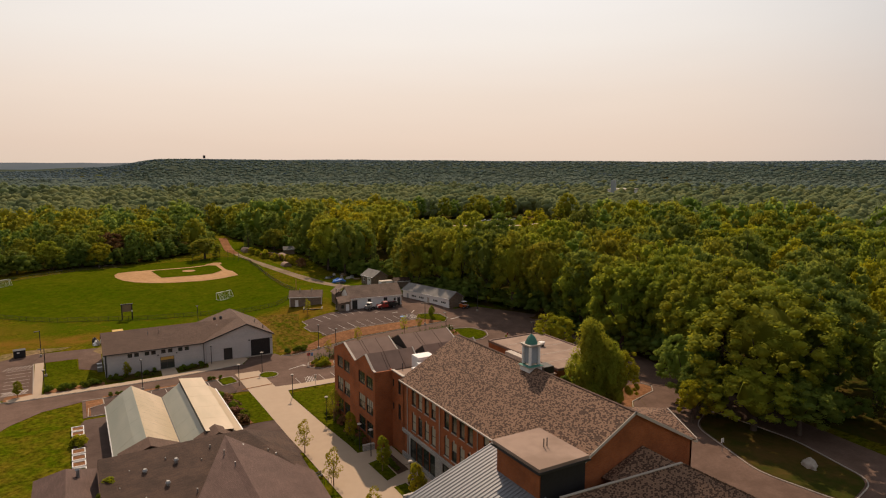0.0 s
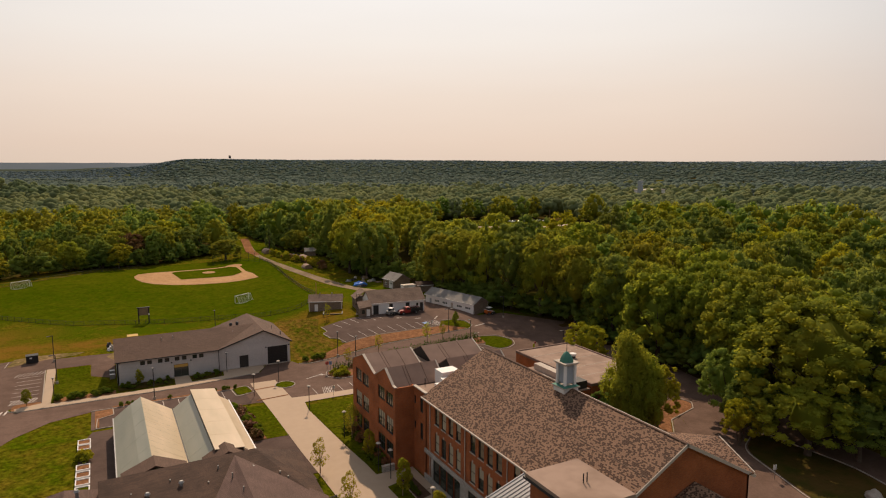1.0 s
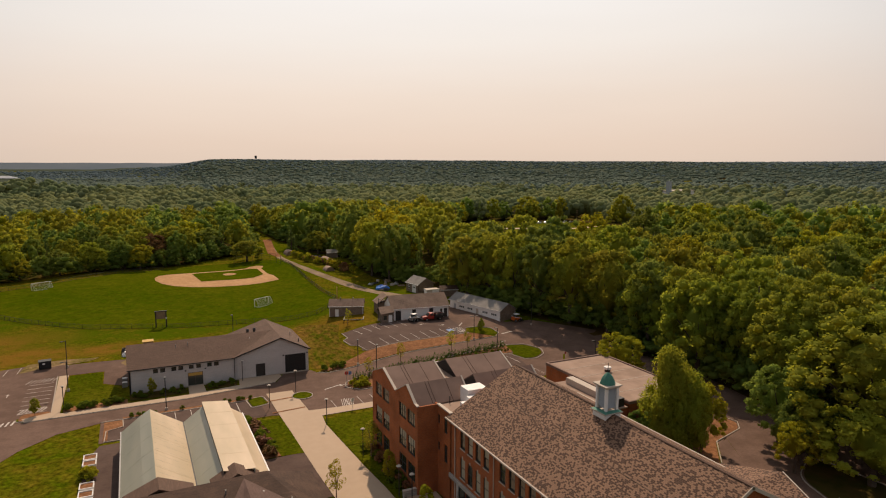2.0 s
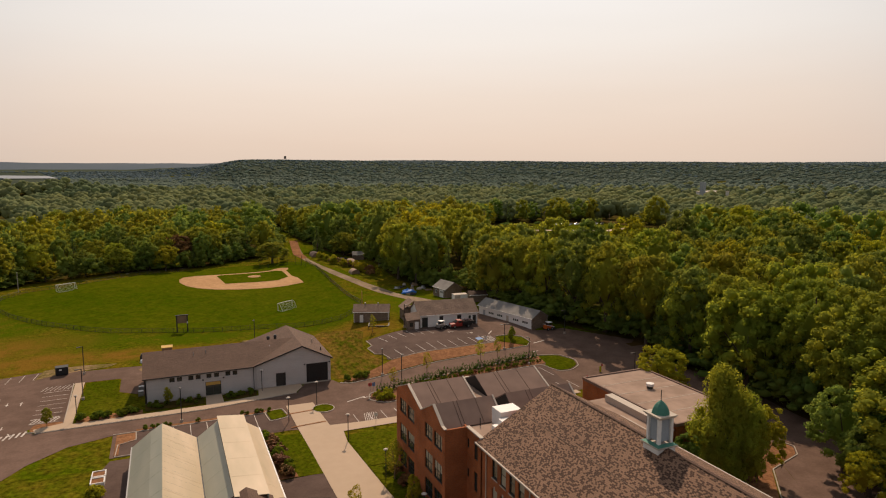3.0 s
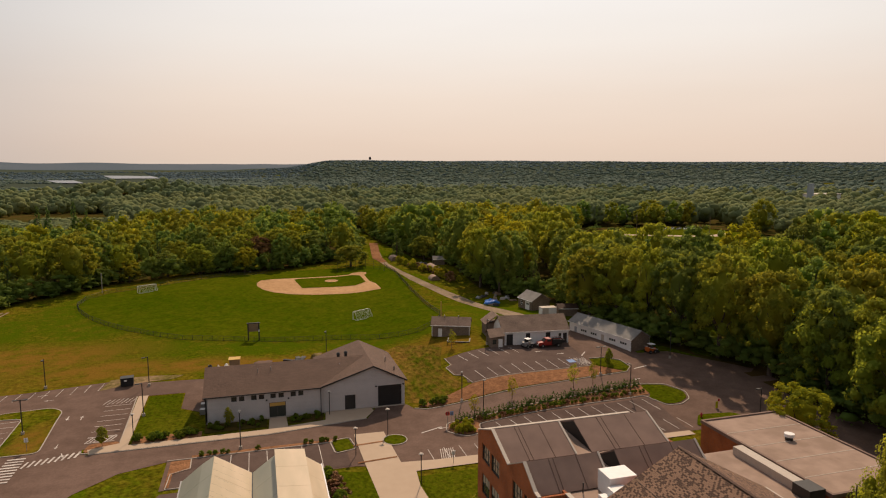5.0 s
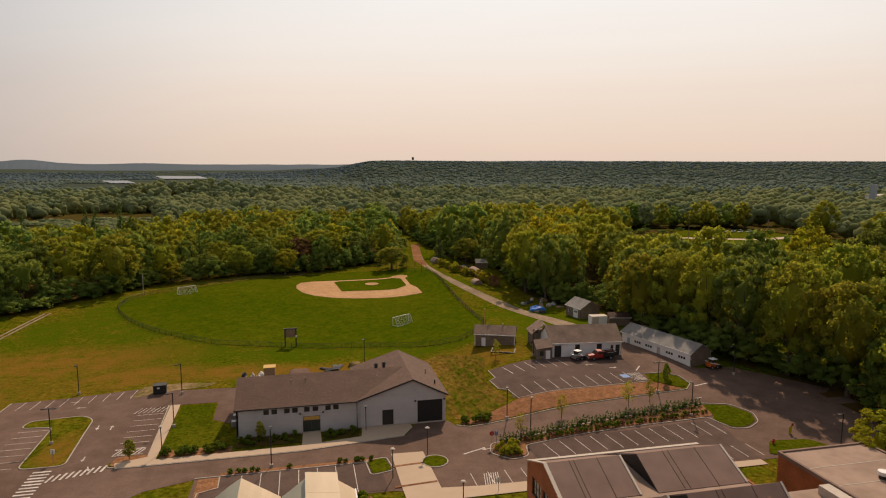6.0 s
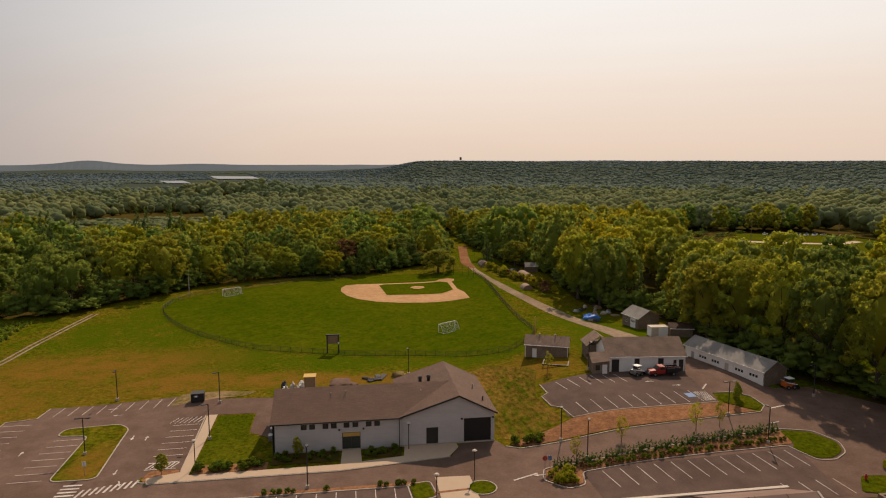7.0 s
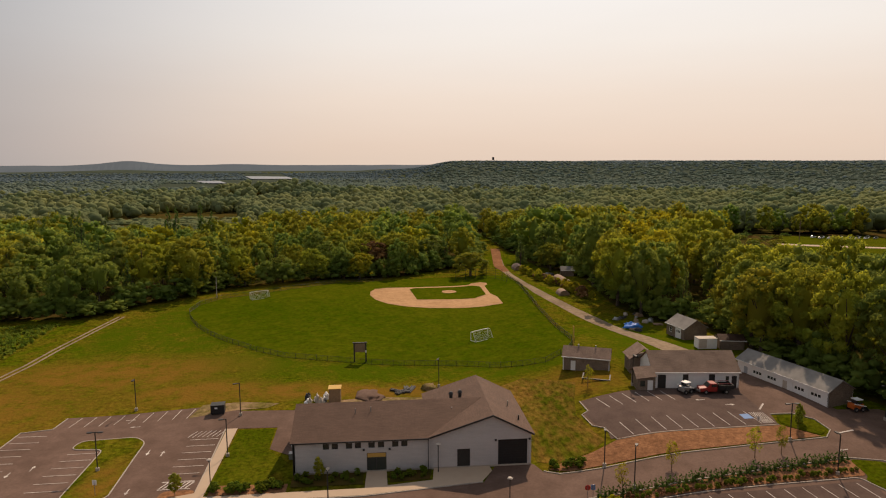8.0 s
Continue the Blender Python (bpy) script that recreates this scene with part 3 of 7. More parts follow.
# ball field turf and its diamond
FENCE = [(18, 309), (0, 301), (-18, 289), (-36, 281), (-41, 271), (-41.4, 261.4), (-39, 253.6), (-34.2, 243.7), (-28.2, 234.6), (-22.2, 226.9), (-12.9, 217.2), (-5.2, 211.6), (2.4, 208.9),
         (10.3, 207.5), (20.4, 205.8), (37.3, 203.5), (54.6, 199.0), (61.0, 203.4), (64.5, 210), (65.1, 227), (65.5, 252), (67.4, 290), (66.2, 307)]
FIELD = rounded(FENCE + [(58, 311), (40, 314)], 5)
patch("ball_field", FIELD, M_TURF, 0.04, "close-mown green sports field turf", "sports field", 4.0)


def ring_arc(cx, cy, r, a0, a1, n):
    return [(cx + r * math.cos(radians(a0 + (a1 - a0) * i / n)), cy + r * math.sin(radians(a0 + (a1 - a0) * i / n))) for i in range(n + 1)]


HOME = Vector((53.6, 294.0))
dirt = [(56.4, 260.2), (50, 259.0), (42, 258.9), (33, 259.8), (25.5, 262.6), (19.5, 267.2), (15.6, 273.0), (13.6, 280), (13.6, 286), (15.2, 291.4), (20, 293.8), (28, 293.6), (49.4, 294.6),
        (51.2, 297.0), (54.4, 297.4), (56.6, 295), (56.2, 291.8), (54.9, 289.6), (54.8, 276), (56.2, 270)]
patch("infield_dirt", dirt, M_CLAY, 0.09, "tan clay infield of a baseball diamond", "infield", 4.0)
patch("infield_grass", [(29.4, 272.2), (48.6, 271.0), (53.2, 275.2), (53.2, 289.4), (50.8, 292.4), (29.4, 291.8), (27.6, 290)], M_TURF, 0.14, "green grass inside the baseball diamond", "infield grass", 4.0)
patch("pitchers_mound", ring_arc(41.3, 283.6, 2.6, 0, 345, 16), M_CLAY, 0.2, "round clay mound in the infield grass", "mound")
patch("gravel_lane", [(74.4, 392), (66.2, 334), (66.9, 311), (68.3, 292), (69.4, 272.6), (71.3, 259.5), (74.4, 241), (77.8, 226), (79.6, 215.5), (82.7, 199.6), (85.4, 195), (90, 196), (87, 206), (82.6, 222.7), (80.5, 235), (77.1, 250), (73.8, 269), (70.9, 290), (69.4, 311), (69.6, 326), (78, 392)], M_GRAVEL, 0.06, "pale gravel lane along the ball field", "lane", 4.0)
patch("dirt_drive", [(67.0, 316), (65.6, 330), (66.8, 340), (74.4, 392), (79, 392), (70.4, 336), (69.8, 318)], M_MULCH, 0.10, "orange trodden earth where the lane enters the wood", "lane", 4.0)
patch("weedy_garden", [(71.4, 312), (74.8, 288), (78, 268), (81.2, 252), (84.5, 256), (88, 270), (90, 300), (80, 320)], M_CROP, 0.05, "weedy overgrown garden rows beside the lane", "garden", 4.0)
for side in (-0.75, 0.75):
    rut = [(-67.5, 192), (-65.4, 204.7), (-64.2, 213.6), (-63.6, 225.6), (-61.7, 244.6), (-60.2, 258)]
    patch("dirt_track", [(x + side - 0.32, y) for x, y in rut] + [(x + side + 0.32, y) for x, y in rut[::-1]], M_GRAVEL, 0.05, "narrow worn wheel rut through the meadow", "track")
patch("crop_field", [(-110, 205), (-72.5, 214), (-72.0, 232), (-74, 250), (-110, 246)], M_CROP, 0.06, "low green crop rows beside the meadow", "crop field")
patch("bare_yard", [(2.6, 176), (6, 182.5), (16, 186), (28, 184.5), (33, 180), (33, 175), (4, 173)], M_SOIL, 0.05, "stony bare earth behind the workshop", "yard")
patch("bare_yard", [(-17.5, 176.8), (-16.5, 183), (-9, 183.6), (-2, 182.4), (-4, 180.2), (-9.5, 179.6)], M_SOIL, 0.06, "trampled bare earth around the dumpster", "yard")
patch("lawn", [(-7.2, 150.6), (-0.8, 150.6), (3.0, 158.0), (-0.8, 162.6), (-0.9, 170.6), (-7.2, 170.8)], M_LAWN, 0.06, "strip of mown lawn beside the workshop", "lawn")
patch("lawn", [(-14, 108), (-4.5, 108), (-2.6, 124), (-0.8, 129.9), (-0.8, 139.6), (-7, 137.4), (-11.4, 133), (-15.5, 126.4), (-20, 116), (-22, 104), (-12, 96)], M_MEADOW, 0.05, "rough lawn beside the curved road", "lawn")
# slope between workshop and upper lot
patch("embankment", [(42.0, 154.4), (45.4, 153.7), (50.4, 155.5), (54.3, 158.6), (53.2, 163.8), (52.7, 169.4), (54.2, 175.4), (57, 184), (48, 193), (38, 187), (41.6, 176)], M_BANK, 0.05, "rough grassy bank with bare brown rows beside the workshop", "bank")
patch("mulch_bank", [(43.0, 151.6), (46, 150.7), (83.4, 154.2), (89.4, 154.8), (84.9, 158.8), (56.0, 157.9), (50.5, 155.2), (45.5, 153.4)], M_MULCH, 0.1, "reddish bark mulch bank above the road kerb", "mulch bed")
patch("grass_island", rounded([(85.2, 159.0), (89.6, 155.0), (91.8, 157.0), (91.4, 160.2), (88.8, 162.4), (86.0, 162.2)], 1.2), M_LAWN, 0.12, "small kerbed grass island with two saplings", "grass island")
patch("hedge_bed", rounded([(45.4, 139.4), (46.4, 142.4), (51, 142.9), (89, 148.0), (88.6, 143.6), (74, 142.9), (62.0, 142.0), (51.6, 140.9), (50.4, 137.2), (47.8, 136.8)], 0.8), M_MULCH, 0.12, "long mulched planting strip with a double hedge", "planting bed")
patch("grass_island", rounded([(88.6, 143.4), (88.9, 147.9), (93.8, 146.8), (96.0, 143.2), (95.0, 140.6), (91.9, 138.8), (89.2, 139.0), (87.4, 142.4)], 1.0), M_LAWN, 0.14, "kerbed grass island at the end of the hedge", "grass island")
ISLAND = rounded([(-33.4, 166.4), (-33.0, 169.6), (-24.2, 170.0), (-21.8, 167.6), (-21.6, 162), (-20.8, 149.2), (-27.4, 149.2), (-27.9, 165.8)], 1.4)
patch("grass_island", ISLAND, M_MEADOW, 0.13, "hook-shaped grass island in the parking lot", "grass island")
patch("mulch_island", rounded([(-14.0, 147.2), (-9.0, 147.2), (-9.0, 150.6), (-13.6, 150.6)], 1.0), M_MULCH, 0.14, "mulched kerbed island at the crossing", "mulch bed")
patch("mulch_island", [(0.2, 131.2), (0.2, 140.0), (3.2, 140.0), (3.2, 136.6), (0.9, 135.6), (0.9, 131.2)], M_MULCH, 0.13, "mulched end bed of the parking bay", "mulch bed")
patch("planting_strip", [(3.2, 140.4), (27.0, 140.4), (27.0, 141.4), (3.2, 141.4)], M_MULCH, 0.13, "narrow mulch strip with shrubs by the road", "mulch bed")
patch("grass_island", rounded([(25.6, 136.2), (25.2, 140.6), (28.0, 141.2), (28.6, 137.0)], 0.8), M_LAWN, 0.16, "small kerbed grass island with a shrub", "grass island")
patch("grass_island", ring_arc(35.6, 138.4, 1.9, 0, 345, 16), M_LAWN, 0.16, "round kerbed grass island beside the walk", "grass island")
# walks
patch("pavement", [(29.2, 142.4), (34.4, 142.2), (34.8, 129.9), (40.2, 129.3), (86, 127.9), (86, 126.2), (36.4, 126.4), (35.9, 122), (36.4, 112), (36.8, 104), (37.4, 96), (38.4, 60), (30.6, 60), (30.0, 96), (29.7, 105), (29.5, 122), (29.3, 130.6)], M_CONCRETE, 0.12, "broad pale concrete walk between the buildings", "pavement")
patch("pavement", [(-12.9, 146.5), (15, 146.7), (32.4, 149.0), (34.4, 152.2), (34.2, 153.8), (25.6, 153.8), (25.2, 150.2), (18.5, 149.2), (18.4, 153.8), (15.4, 153.8), (15.2, 148.7), (-7.4, 148.4), (-7.5, 171.2), (-9.3, 171.2), (-8.9, 149.6), (-13.4, 148.2)], M_CONCRETE, 0.16, "pale concrete pavement in front of the workshop", "pavement")
# brown-green beds, darkened in colour for the shadow of the workshop
patch("planting_bed", [(4.4, 150.0), (14.9, 150.0), (14.9, 153.7), (4.4, 153.7)], M_FOREST_FLOOR, 0.12, "dark planting bed along the workshop wall, shadow put into its colour", "planting bed")
patch("planting_bed", [(18.9, 150.2), (24.8, 150.6), (25.3, 153.7), (18.9, 153.7)], M_FOREST_FLOOR, 0.12, "dark planting bed along the workshop wall, shadow put into its colour", "planting bed")
patch("planting_bed", [(-6.9, 148.7), (4.0, 148.7), (4.0, 151.2), (-6.9, 151.6)], M_MULCH, 0.10, "mulch bed with low shrubs along the pavement", "mulch bed")
patch("lawn", [(26.0, 112.8), (29.65, 112.4), (29.35, 128.2), (24.8, 129.4)], M_LAWN, 0.1, "bright mown lawn beside the concrete walk", "lawn")
patch("lawn", [(36.5, 112), (40.4, 112), (62, 112), (62, 124.6), (36.2, 124.6)], M_LAWN, 0.1, "bright mown lawn behind the brick wing", "lawn")
patch("lawn", [(37.7, 92.5), (40.4, 92.5), (40.4, 111.8), (36.6, 111.8)], M_LAWN, 0.09, "shaded lawn along the brick wing", "lawn")
patch("flower_bed", [(23.0, 112.8), (26.0, 112.8), (24.8, 129.4), (22.4, 129.6)], M_MULCH, 0.12, "mulched flower bed along the greenhouse", "flower bed")
patch("asphalt_yard", [(22.4, 97), (29.9, 97), (29.7, 112.6), (22.4, 112.6)], M_ASPHALT_NEW, 0.07, "dark asphalt yard behind the greenhouse", "yard")
patch("asphalt_yard", [(-2.4, 98), (3.2, 98), (3.2, 129.5), (-0.2, 129.5), (-2.0, 124)], M_ASPHALT_NEW, 0.07, "dark stained asphalt yard beside the greenhouse", "yard")
patch("lawn", [(26.6, 86), (29.6, 86), (29.3, 96.5), (26.6, 96.5)], M_LAWN, 0.1, "small lawn beside the concrete walk", "lawn")
patch("lawn", [(27, 62), (30.4, 62), (30.0, 81), (27, 81)], M_LAWN, 0.1, "small lawn beside the concrete walk", "lawn")
patch("planting_bed", [(40.0, 88.6), (42.0, 88.9), (42.1, 83.0), (39.9, 82.4)], M_COURT, 0.15, "dark mulched court bed at the school wall", "planting bed")
patch("planting_bed", [(40.0, 79.4), (42.2, 80.4), (42.4, 71.0), (39.9, 70.6)], M_COURT, 0.15, "dark mulched court bed at the school wall", "planting bed")
patch("lawn", [(37.5, 87.9), (39.8, 88.5), (39.7, 82.3), (37.7, 81.4)], M_LAWN, 0.15, "small lawn square beside the walk", "lawn")
patch("lawn", [(37.7, 79.2), (39.8, 79.5), (39.7, 71.0), (37.6, 70.8)], M_LAWN, 0.15, "small lawn square beside the walk", "lawn")
# forest-floor colour puts the oaks' shade into this grass verge
patch("traffic_island", rounded([(90, 44), (88, 56), (94, 72), (102, 76), (103, 60), (99, 46)], 3), M_FOREST_FLOOR, 0.1, "litter-strewn grass under the large trees, tree shade in its dark colour", "grass island", 3.0)
patch("mulch_bed", rounded([(66, 76), (84, 77.5), (93, 86.8), (101, 88.9), (103, 91), (102.6, 93.2), (97, 94.6), (94, 92.7), (79, 92.6), (66, 92)], 1.2), M_MULCH, 0.07, "orange bark mulch under the conifers", "mulch bed", 3.0)
patch("drive_apron", [(99, 92.2), (90, 78), (76, 66), (80, 74), (84.3, 77.2), (93.2, 86.4), (101.2, 88.4), (103.4, 90.4)], M_ASPHALT, 0.05, "worn asphalt drive beside the mulched bed", "road")
patch("traffic_island", rounded([(96, 110), (97, 118), (104, 118), (105, 104), (100, 96)], 2), M_MULCH, 0.1, "orange mulched island by the rear drive", "mulch bed", 3.0)

kerb([(-12.9, 146.35), (15.0, 146.55), (32.5, 148.95)])
kerb([(42.2, 151.4), (44.4, 150.2), (50.6, 150.5), (83.4, 153.8), (90, 154.4), (92.2, 156.6), (92, 160.4), (89.4, 162.7), (85.5, 162.8)])
kerb([(84.7, 159.0), (56.2, 158.1), (55.5, 162.6), (54.0, 164.1), (53.6, 168.9), (55.0, 169.8), (54.9, 174.6)])
kerb(rounded([(44.9, 139.2), (46.0, 142.6), (51, 143.1), (89.2, 148.4), (94.4, 147.1), (96.5, 143.2), (95.2, 140.1), (91.9, 138.2), (89.0, 138.5), (87.0, 143.2), (74, 142.6), (62.0, 141.7), (51.4, 140.5), (50.6, 136.8), (47.8, 136.2)], 0.9), True)
kerb(ISLAND, True)
kerb(rounded([(-14.4, 146.9), (-8.8, 146.9), (-8.8, 150.9), (-13.9, 150.9)], 1.0)[:14])
kerb([(-0.4, 140.4), (3.2, 140.4), (27.4, 140.4)])
kerb([(3.2, 140.2), (3.3, 136.8), (0.6, 135.6), (0.4, 130.8), (4, 130.8)])
kerb(ring_arc(35.6, 138.4, 2.05, 0, 345, 16), True)
kerb(rounded([(25.3, 135.9), (24.9, 140.9), (28.3, 141.4), (28.9, 136.8)], 0.8), True)
kerb([(-8.9, 150.2), (-9.6, 171.3)])
kerb([(-45.2, 150), (-45.2, 174.2), (-40.4, 175.4), (-40.1, 180.4)])
kerb(rounded([(89.6, 43.6), (87.6, 56.2), (93.8, 72.4), (102.4, 76.4), (103.4, 60), (99.2, 45.6)], 3), True)
kerb(rounded([(95.7, 110), (96.7, 118.3), (104.3, 118.3), (105.3, 104), (100, 95.6)], 2), True)
kerb([(84.2, 77.3), (93.1, 86.6), (101.1, 88.7), (103.3, 91), (102.8, 93.5)])
kerb([(91, 128), (95, 127), (99.4, 122), (99.4, 104)])


# ---- road markings ----
def marking(name, ring, label, material=None, lift=0.1):
    bm = bmesh.new()
    vs = [bm.verts.new((x, y, height(x, y) + lift)) for x, y in ring]
    f = bm.faces.new(vs)
    bm.normal_update()
    if f.normal.z < 0:
        f.normal_flip()
    return tagged(part(name, bm, material or M_PAINT), label, "road marking", kind="structure")


def line_mark(a, b, w=0.11, label="white painted stall line", lift=0.1):
    a, b = Vector(a), Vector(b)
    s = Vector((-(b - a).y, (b - a).x)).normalized() * w / 2
    return marking("stall_line", [tuple(a - s), tuple(b - s), tuple(b + s), tuple(a + s)], label, lift=lift)


def row_of_stalls(start, end, n, depth):
    a, b, d = Vector(start), Vector(end), Vector(depth)
    for i in range(n + 1):
        p = a + (b - a) * i / n
        line_mark(p, p + d)


row_of_stalls((59.2, 158.7), (82.0, 159.6), 8, (-0.7, 4.7))
row_of_stalls((58.0, 174.0), (70.6, 174.6), 5, (0.9, -4.6))
row_of_stalls((54.4, 140.2), (85.6, 141.9), 11, (0.9, -4.8))
row_of_stalls((79.0, 128.8), (87.6, 129.1), 3, (-0.3, 4.2))
row_of_stalls((-37.5, 180.3), (-17.4, 181.2), 8, (-0.4, -4.4))
row_of_stalls((-9.9, 151.2), (-9.9, 167.6), 7, (-4.6, -0.1))
row_of_stalls((-28.4, 149.8), (-28.2, 164.6), 6, (-4.8, -0.1))
row_of_stalls((-44.8, 151.5), (-44.8, 172.5), 8, (4.8, 0))
row_of_stalls((6.4, 131.3), (23.0, 131.3), 6, (0, 4.6))
row_of_stalls((6.4, 140.0), (23.0, 140.0), 6, (0, -4.2))
row_of_stalls((40.0, 128.6), (48.0, 128.6), 3, (0, 4.6))
row_of_stalls((101, 118.8), (110, 121), 4, (-0.4, 4.4))
for i in range(7):
    line_mark((-14.4 + i * 0.62, 151.4), (-13.6 + i * 0.62, 153.2), 0.2, "white hatched bay marking")
    line_mark((-15.2 + i * 0.8, 168.4), (-14.2 + i * 0.8, 170.8), 0.12, "white hatched bay marking")
    line_mark((82.6 + i * 0.3, 159.7), (82.0 + i * 0.4, 163.6), 0.12, "white hatched bay marking")
    line_mark((41.2 + i * 0.35, 128.9), (42.0 + i * 0.35, 132.8), 0.1, "white hatched bay marking")
line_mark((-14.6, 153.3), (-9.9, 153.3))
line_mark((-14.6, 151.2), (-9.9, 151.2))
marking("accessible_bay", [(80.0, 161.4), (81.7, 161.5), (81.6, 163.2), (79.9, 163.1)], "blue painted accessible bay symbol", M_BLUE)
for i in range(9):
    line_mark((-21.6 + i * 0.86, 143.8 + i * 0.25), (-21.2 + i * 0.86, 146.0 + i * 0.25), 0.34, "white crosswalk bar")
for i in range(9):
    line_mark((-24.6, 147.6 - i * 1.0), (-22.0, 147.6 - i * 1.0), 0.4, "white crosswalk bar")


def arrow(x, y, turn):
    m = pose(x, y, 0, 0, 0, turn)
    ring = [m @ Vector((p, q, 0)) for p, q in ((-0.08, -0.9), (0.08, -0.9), (0.08, 0.2), (0.32, 0.2), (0, 0.9), (-0.32, 0.2), (-0.08, 0.2))]
    marking("road_arrow", [(v.x, v.y) for v in ring], "white painted direction arrow")


for ax, ay, at in ((-16.8, 147.2, 200), (-18.6, 151, 180), (-17.6, 163, 0), (-20.0, 163.5, 180), (-26, 174.5, 90), (-28, 178, 270), (-36, 160, 0), (-38.6, 158, 180), (76, 169.5, 90), (80.5, 167, 270), (44.8, 140.8, 90), (90, 150.5, 100)):
    arrow(ax, ay, at)
line_mark((40.6, 139.8), (44.6, 141.4), 0.3, "white painted stop line")
line_mark((92.4, 155.4), (96, 156.2), 0.3, "white painted stop line")
line_mark((84.6, 164.6), (86.6, 166.8), 0.3, "white painted stop line")


# ---- metal-clad workshop ----
def build_workshop():
    X, Y, Z = 4.4, 154.0, 0.1
    t = thing("workshop", (X, Y, Z), "pale grey workshop with brown shingle roofs and black roller door", "building")
    wins = [(4.46, 5.4), (5.8, 6.74), (7.92, 8.86), (9.26, 10.2), (11.3, 12.24), (12.74, 13.68), (14.9, 15.84), (16.28, 17.22)]
    holes = [(a, b, 3.8, 4.7) for a, b in wins] + [(11.03, 14.0, 0.0, 3.0)]
    part("front_wall", wall_mesh(20.9, [(0, 5.2), (20.9, 5.2)], holes), M_SIDING, t)
    m = Matrix.Identity(4)
    for a, b in wins:
        window(t, m, a, b, 3.8, 4.7, 1, 1, blind=0.0)
    dr = part("entrance_door", boxes((11.03, 11.13, 0.1, 0.2, 0, 3), (13.9, 14.0, 0.1, 0.2, 0, 3), (11.13, 13.9, 0.1, 0.2, 2.9, 3.0), (11.13, 13.9, 0.1, 0.2, 2.15, 2.25), (12.46, 12.57, 0.1, 0.2, 0, 2.15)), M_DARK, t, "dark framed glazed entrance")
    part("pane", boxes((11.13, 12.46, 0.14, 0.17, 0, 2.15)), M_GLASS, dr)
    part("pane", boxes((12.57, 13.9, 0.14, 0.17, 0, 2.15)), M_GLASS, dr)
    part("transom", boxes((11.13, 13.9, 0.13, 0.17, 2.25, 2.9)), M_YELLOW, dr, "yellow wood transom")
    # gabled bay
    gx = 20.9
    gh = [(24.85 - gx, 26.85 - gx, 0.0, 3.05), (31.2 - gx, 35.8 - gx, 0.0, 4.3)]
    part("gable_wall", placed(wall_mesh(15.5, [(0, 5.25), (9.45, 8.3), (15.5, 5.25)], gh), pose(gx, -0.12, 0)), M_SIDING, t)
    part("side_door", boxes((24.85, 26.85, 0.02, 0.08, 0, 3.05)), M_DARK, t, "dark double door")
    rd = part("roller_door", boxes((31.2, 35.8, 0.06, 0.10, 0, 4.3)), M_BLACK, t, "black roller door")
    for i in range(11):
        part("slat", boxes((31.22, 35.78, 0.03, 0.06, i * 0.39 + 0.01, i * 0.39 + 0.375)), M_BLACK, rd)
    part("side_wall", placed(wall_mesh(15.4, [(0, 5.1), (7.7, 8.0), (15.4, 5.1)], []), pose(0, 15.4, 0, 0, 0, -90)), M_SIDING, t)
    part("side_wall", placed(wall_mesh(18.3, [(0, 5.1), (18.3, 5.1)], []), pose(36.4, -0.1, 0, 0, 0, 90)), M_SIDING, t)
    part("back_wall", placed(wall_mesh(20.9, [(0, 5.1), (20.9, 5.1)], []), pose(20.9, 15.4, 0, 0, 0, 180)), M_SIDING, t)
    part("back_gable", placed(wall_mesh(15.5, [(0, 5.1), (6.05, 8.2), (15.5, 5.1)], []), pose(36.4, 18.3, 0, 0, 0, 180)), M_SIDING, t)
    part("roof", slabs(0.16, [(-0.35, -0.4, 5.14), (20.6, -0.4, 5.14), (29.7, 7.7, 8.3), (-0.35, 7.7, 8.3)], [(-0.35, 7.7, 8.3), (29.7, 7.7, 8.3), (20.6, 15.8, 5.14), (-0.35, 15.8, 5.14)]), M_SHINGLE_PLAIN, t, "brown shingle roof")
    part("roof", slabs(0.16, [(20.5, -0.5, 5.28), (30.35, -0.5, 8.45), (30.35, 18.7, 8.45), (20.5, 18.7, 5.28)], [(30.35, -0.5, 8.45), (36.9, -0.5, 5.15), (36.9, 18.7, 5.15), (30.35, 18.7, 8.45)]), M_SHINGLE_PLAIN, t, "brown shingle gable roof")
    for xa, za, xb, zb in ((20.5, 5.28, 30.35, 8.45), (36.9, 5.15, 30.35, 8.45)):
        part("verge_board", slabs(0.28, [(xa, -0.56, za + 0.02), (xb, -0.56, zb + 0.02), (xb, -0.5, zb + 0.02), (xa, -0.5, za + 0.02)]), M_DARK, t)
    part("fascia", boxes((-0.35, 20.5, -0.46, -0.40, 4.92, 5.14)), M_DARK, t)
    part("gutter", boxes((20.3, 20.42, -0.42, -0.3, 0, 5.1)), M_DARK, t, "dark downpipe")
    part("gutter", boxes((0.0, 0.1, -0.3, -0.2, 0, 5.1)), M_DARK, t, "dark downpipe")
    part("plinth", boxes((-0.03, 36.43, -0.16, -0.125, 0, 0.3)), M_KERB, t)
    for px, py, pz in ((9.2, 5.2, 7.3), (11.6, 5.5, 7.4), (24.6, 5.6, 6.9)):
        part("vent_pipe", rods([((px, py, pz - 0.4), (px, py, pz + 0.75))], 0.07), M_GREY, t)
    for px, py in ((25.0, 10.6), (26.6, 11.2)):
        v = rods([((px, py, 6.6), (px, py, 8.0))], 0.3, 12)
        rod(v, (px, py, 8.0), (px, py, 8.4), 0.46, 0.2, 12)
        part("roof_fan", v, M_DARK, t, "dark metal roof fan")
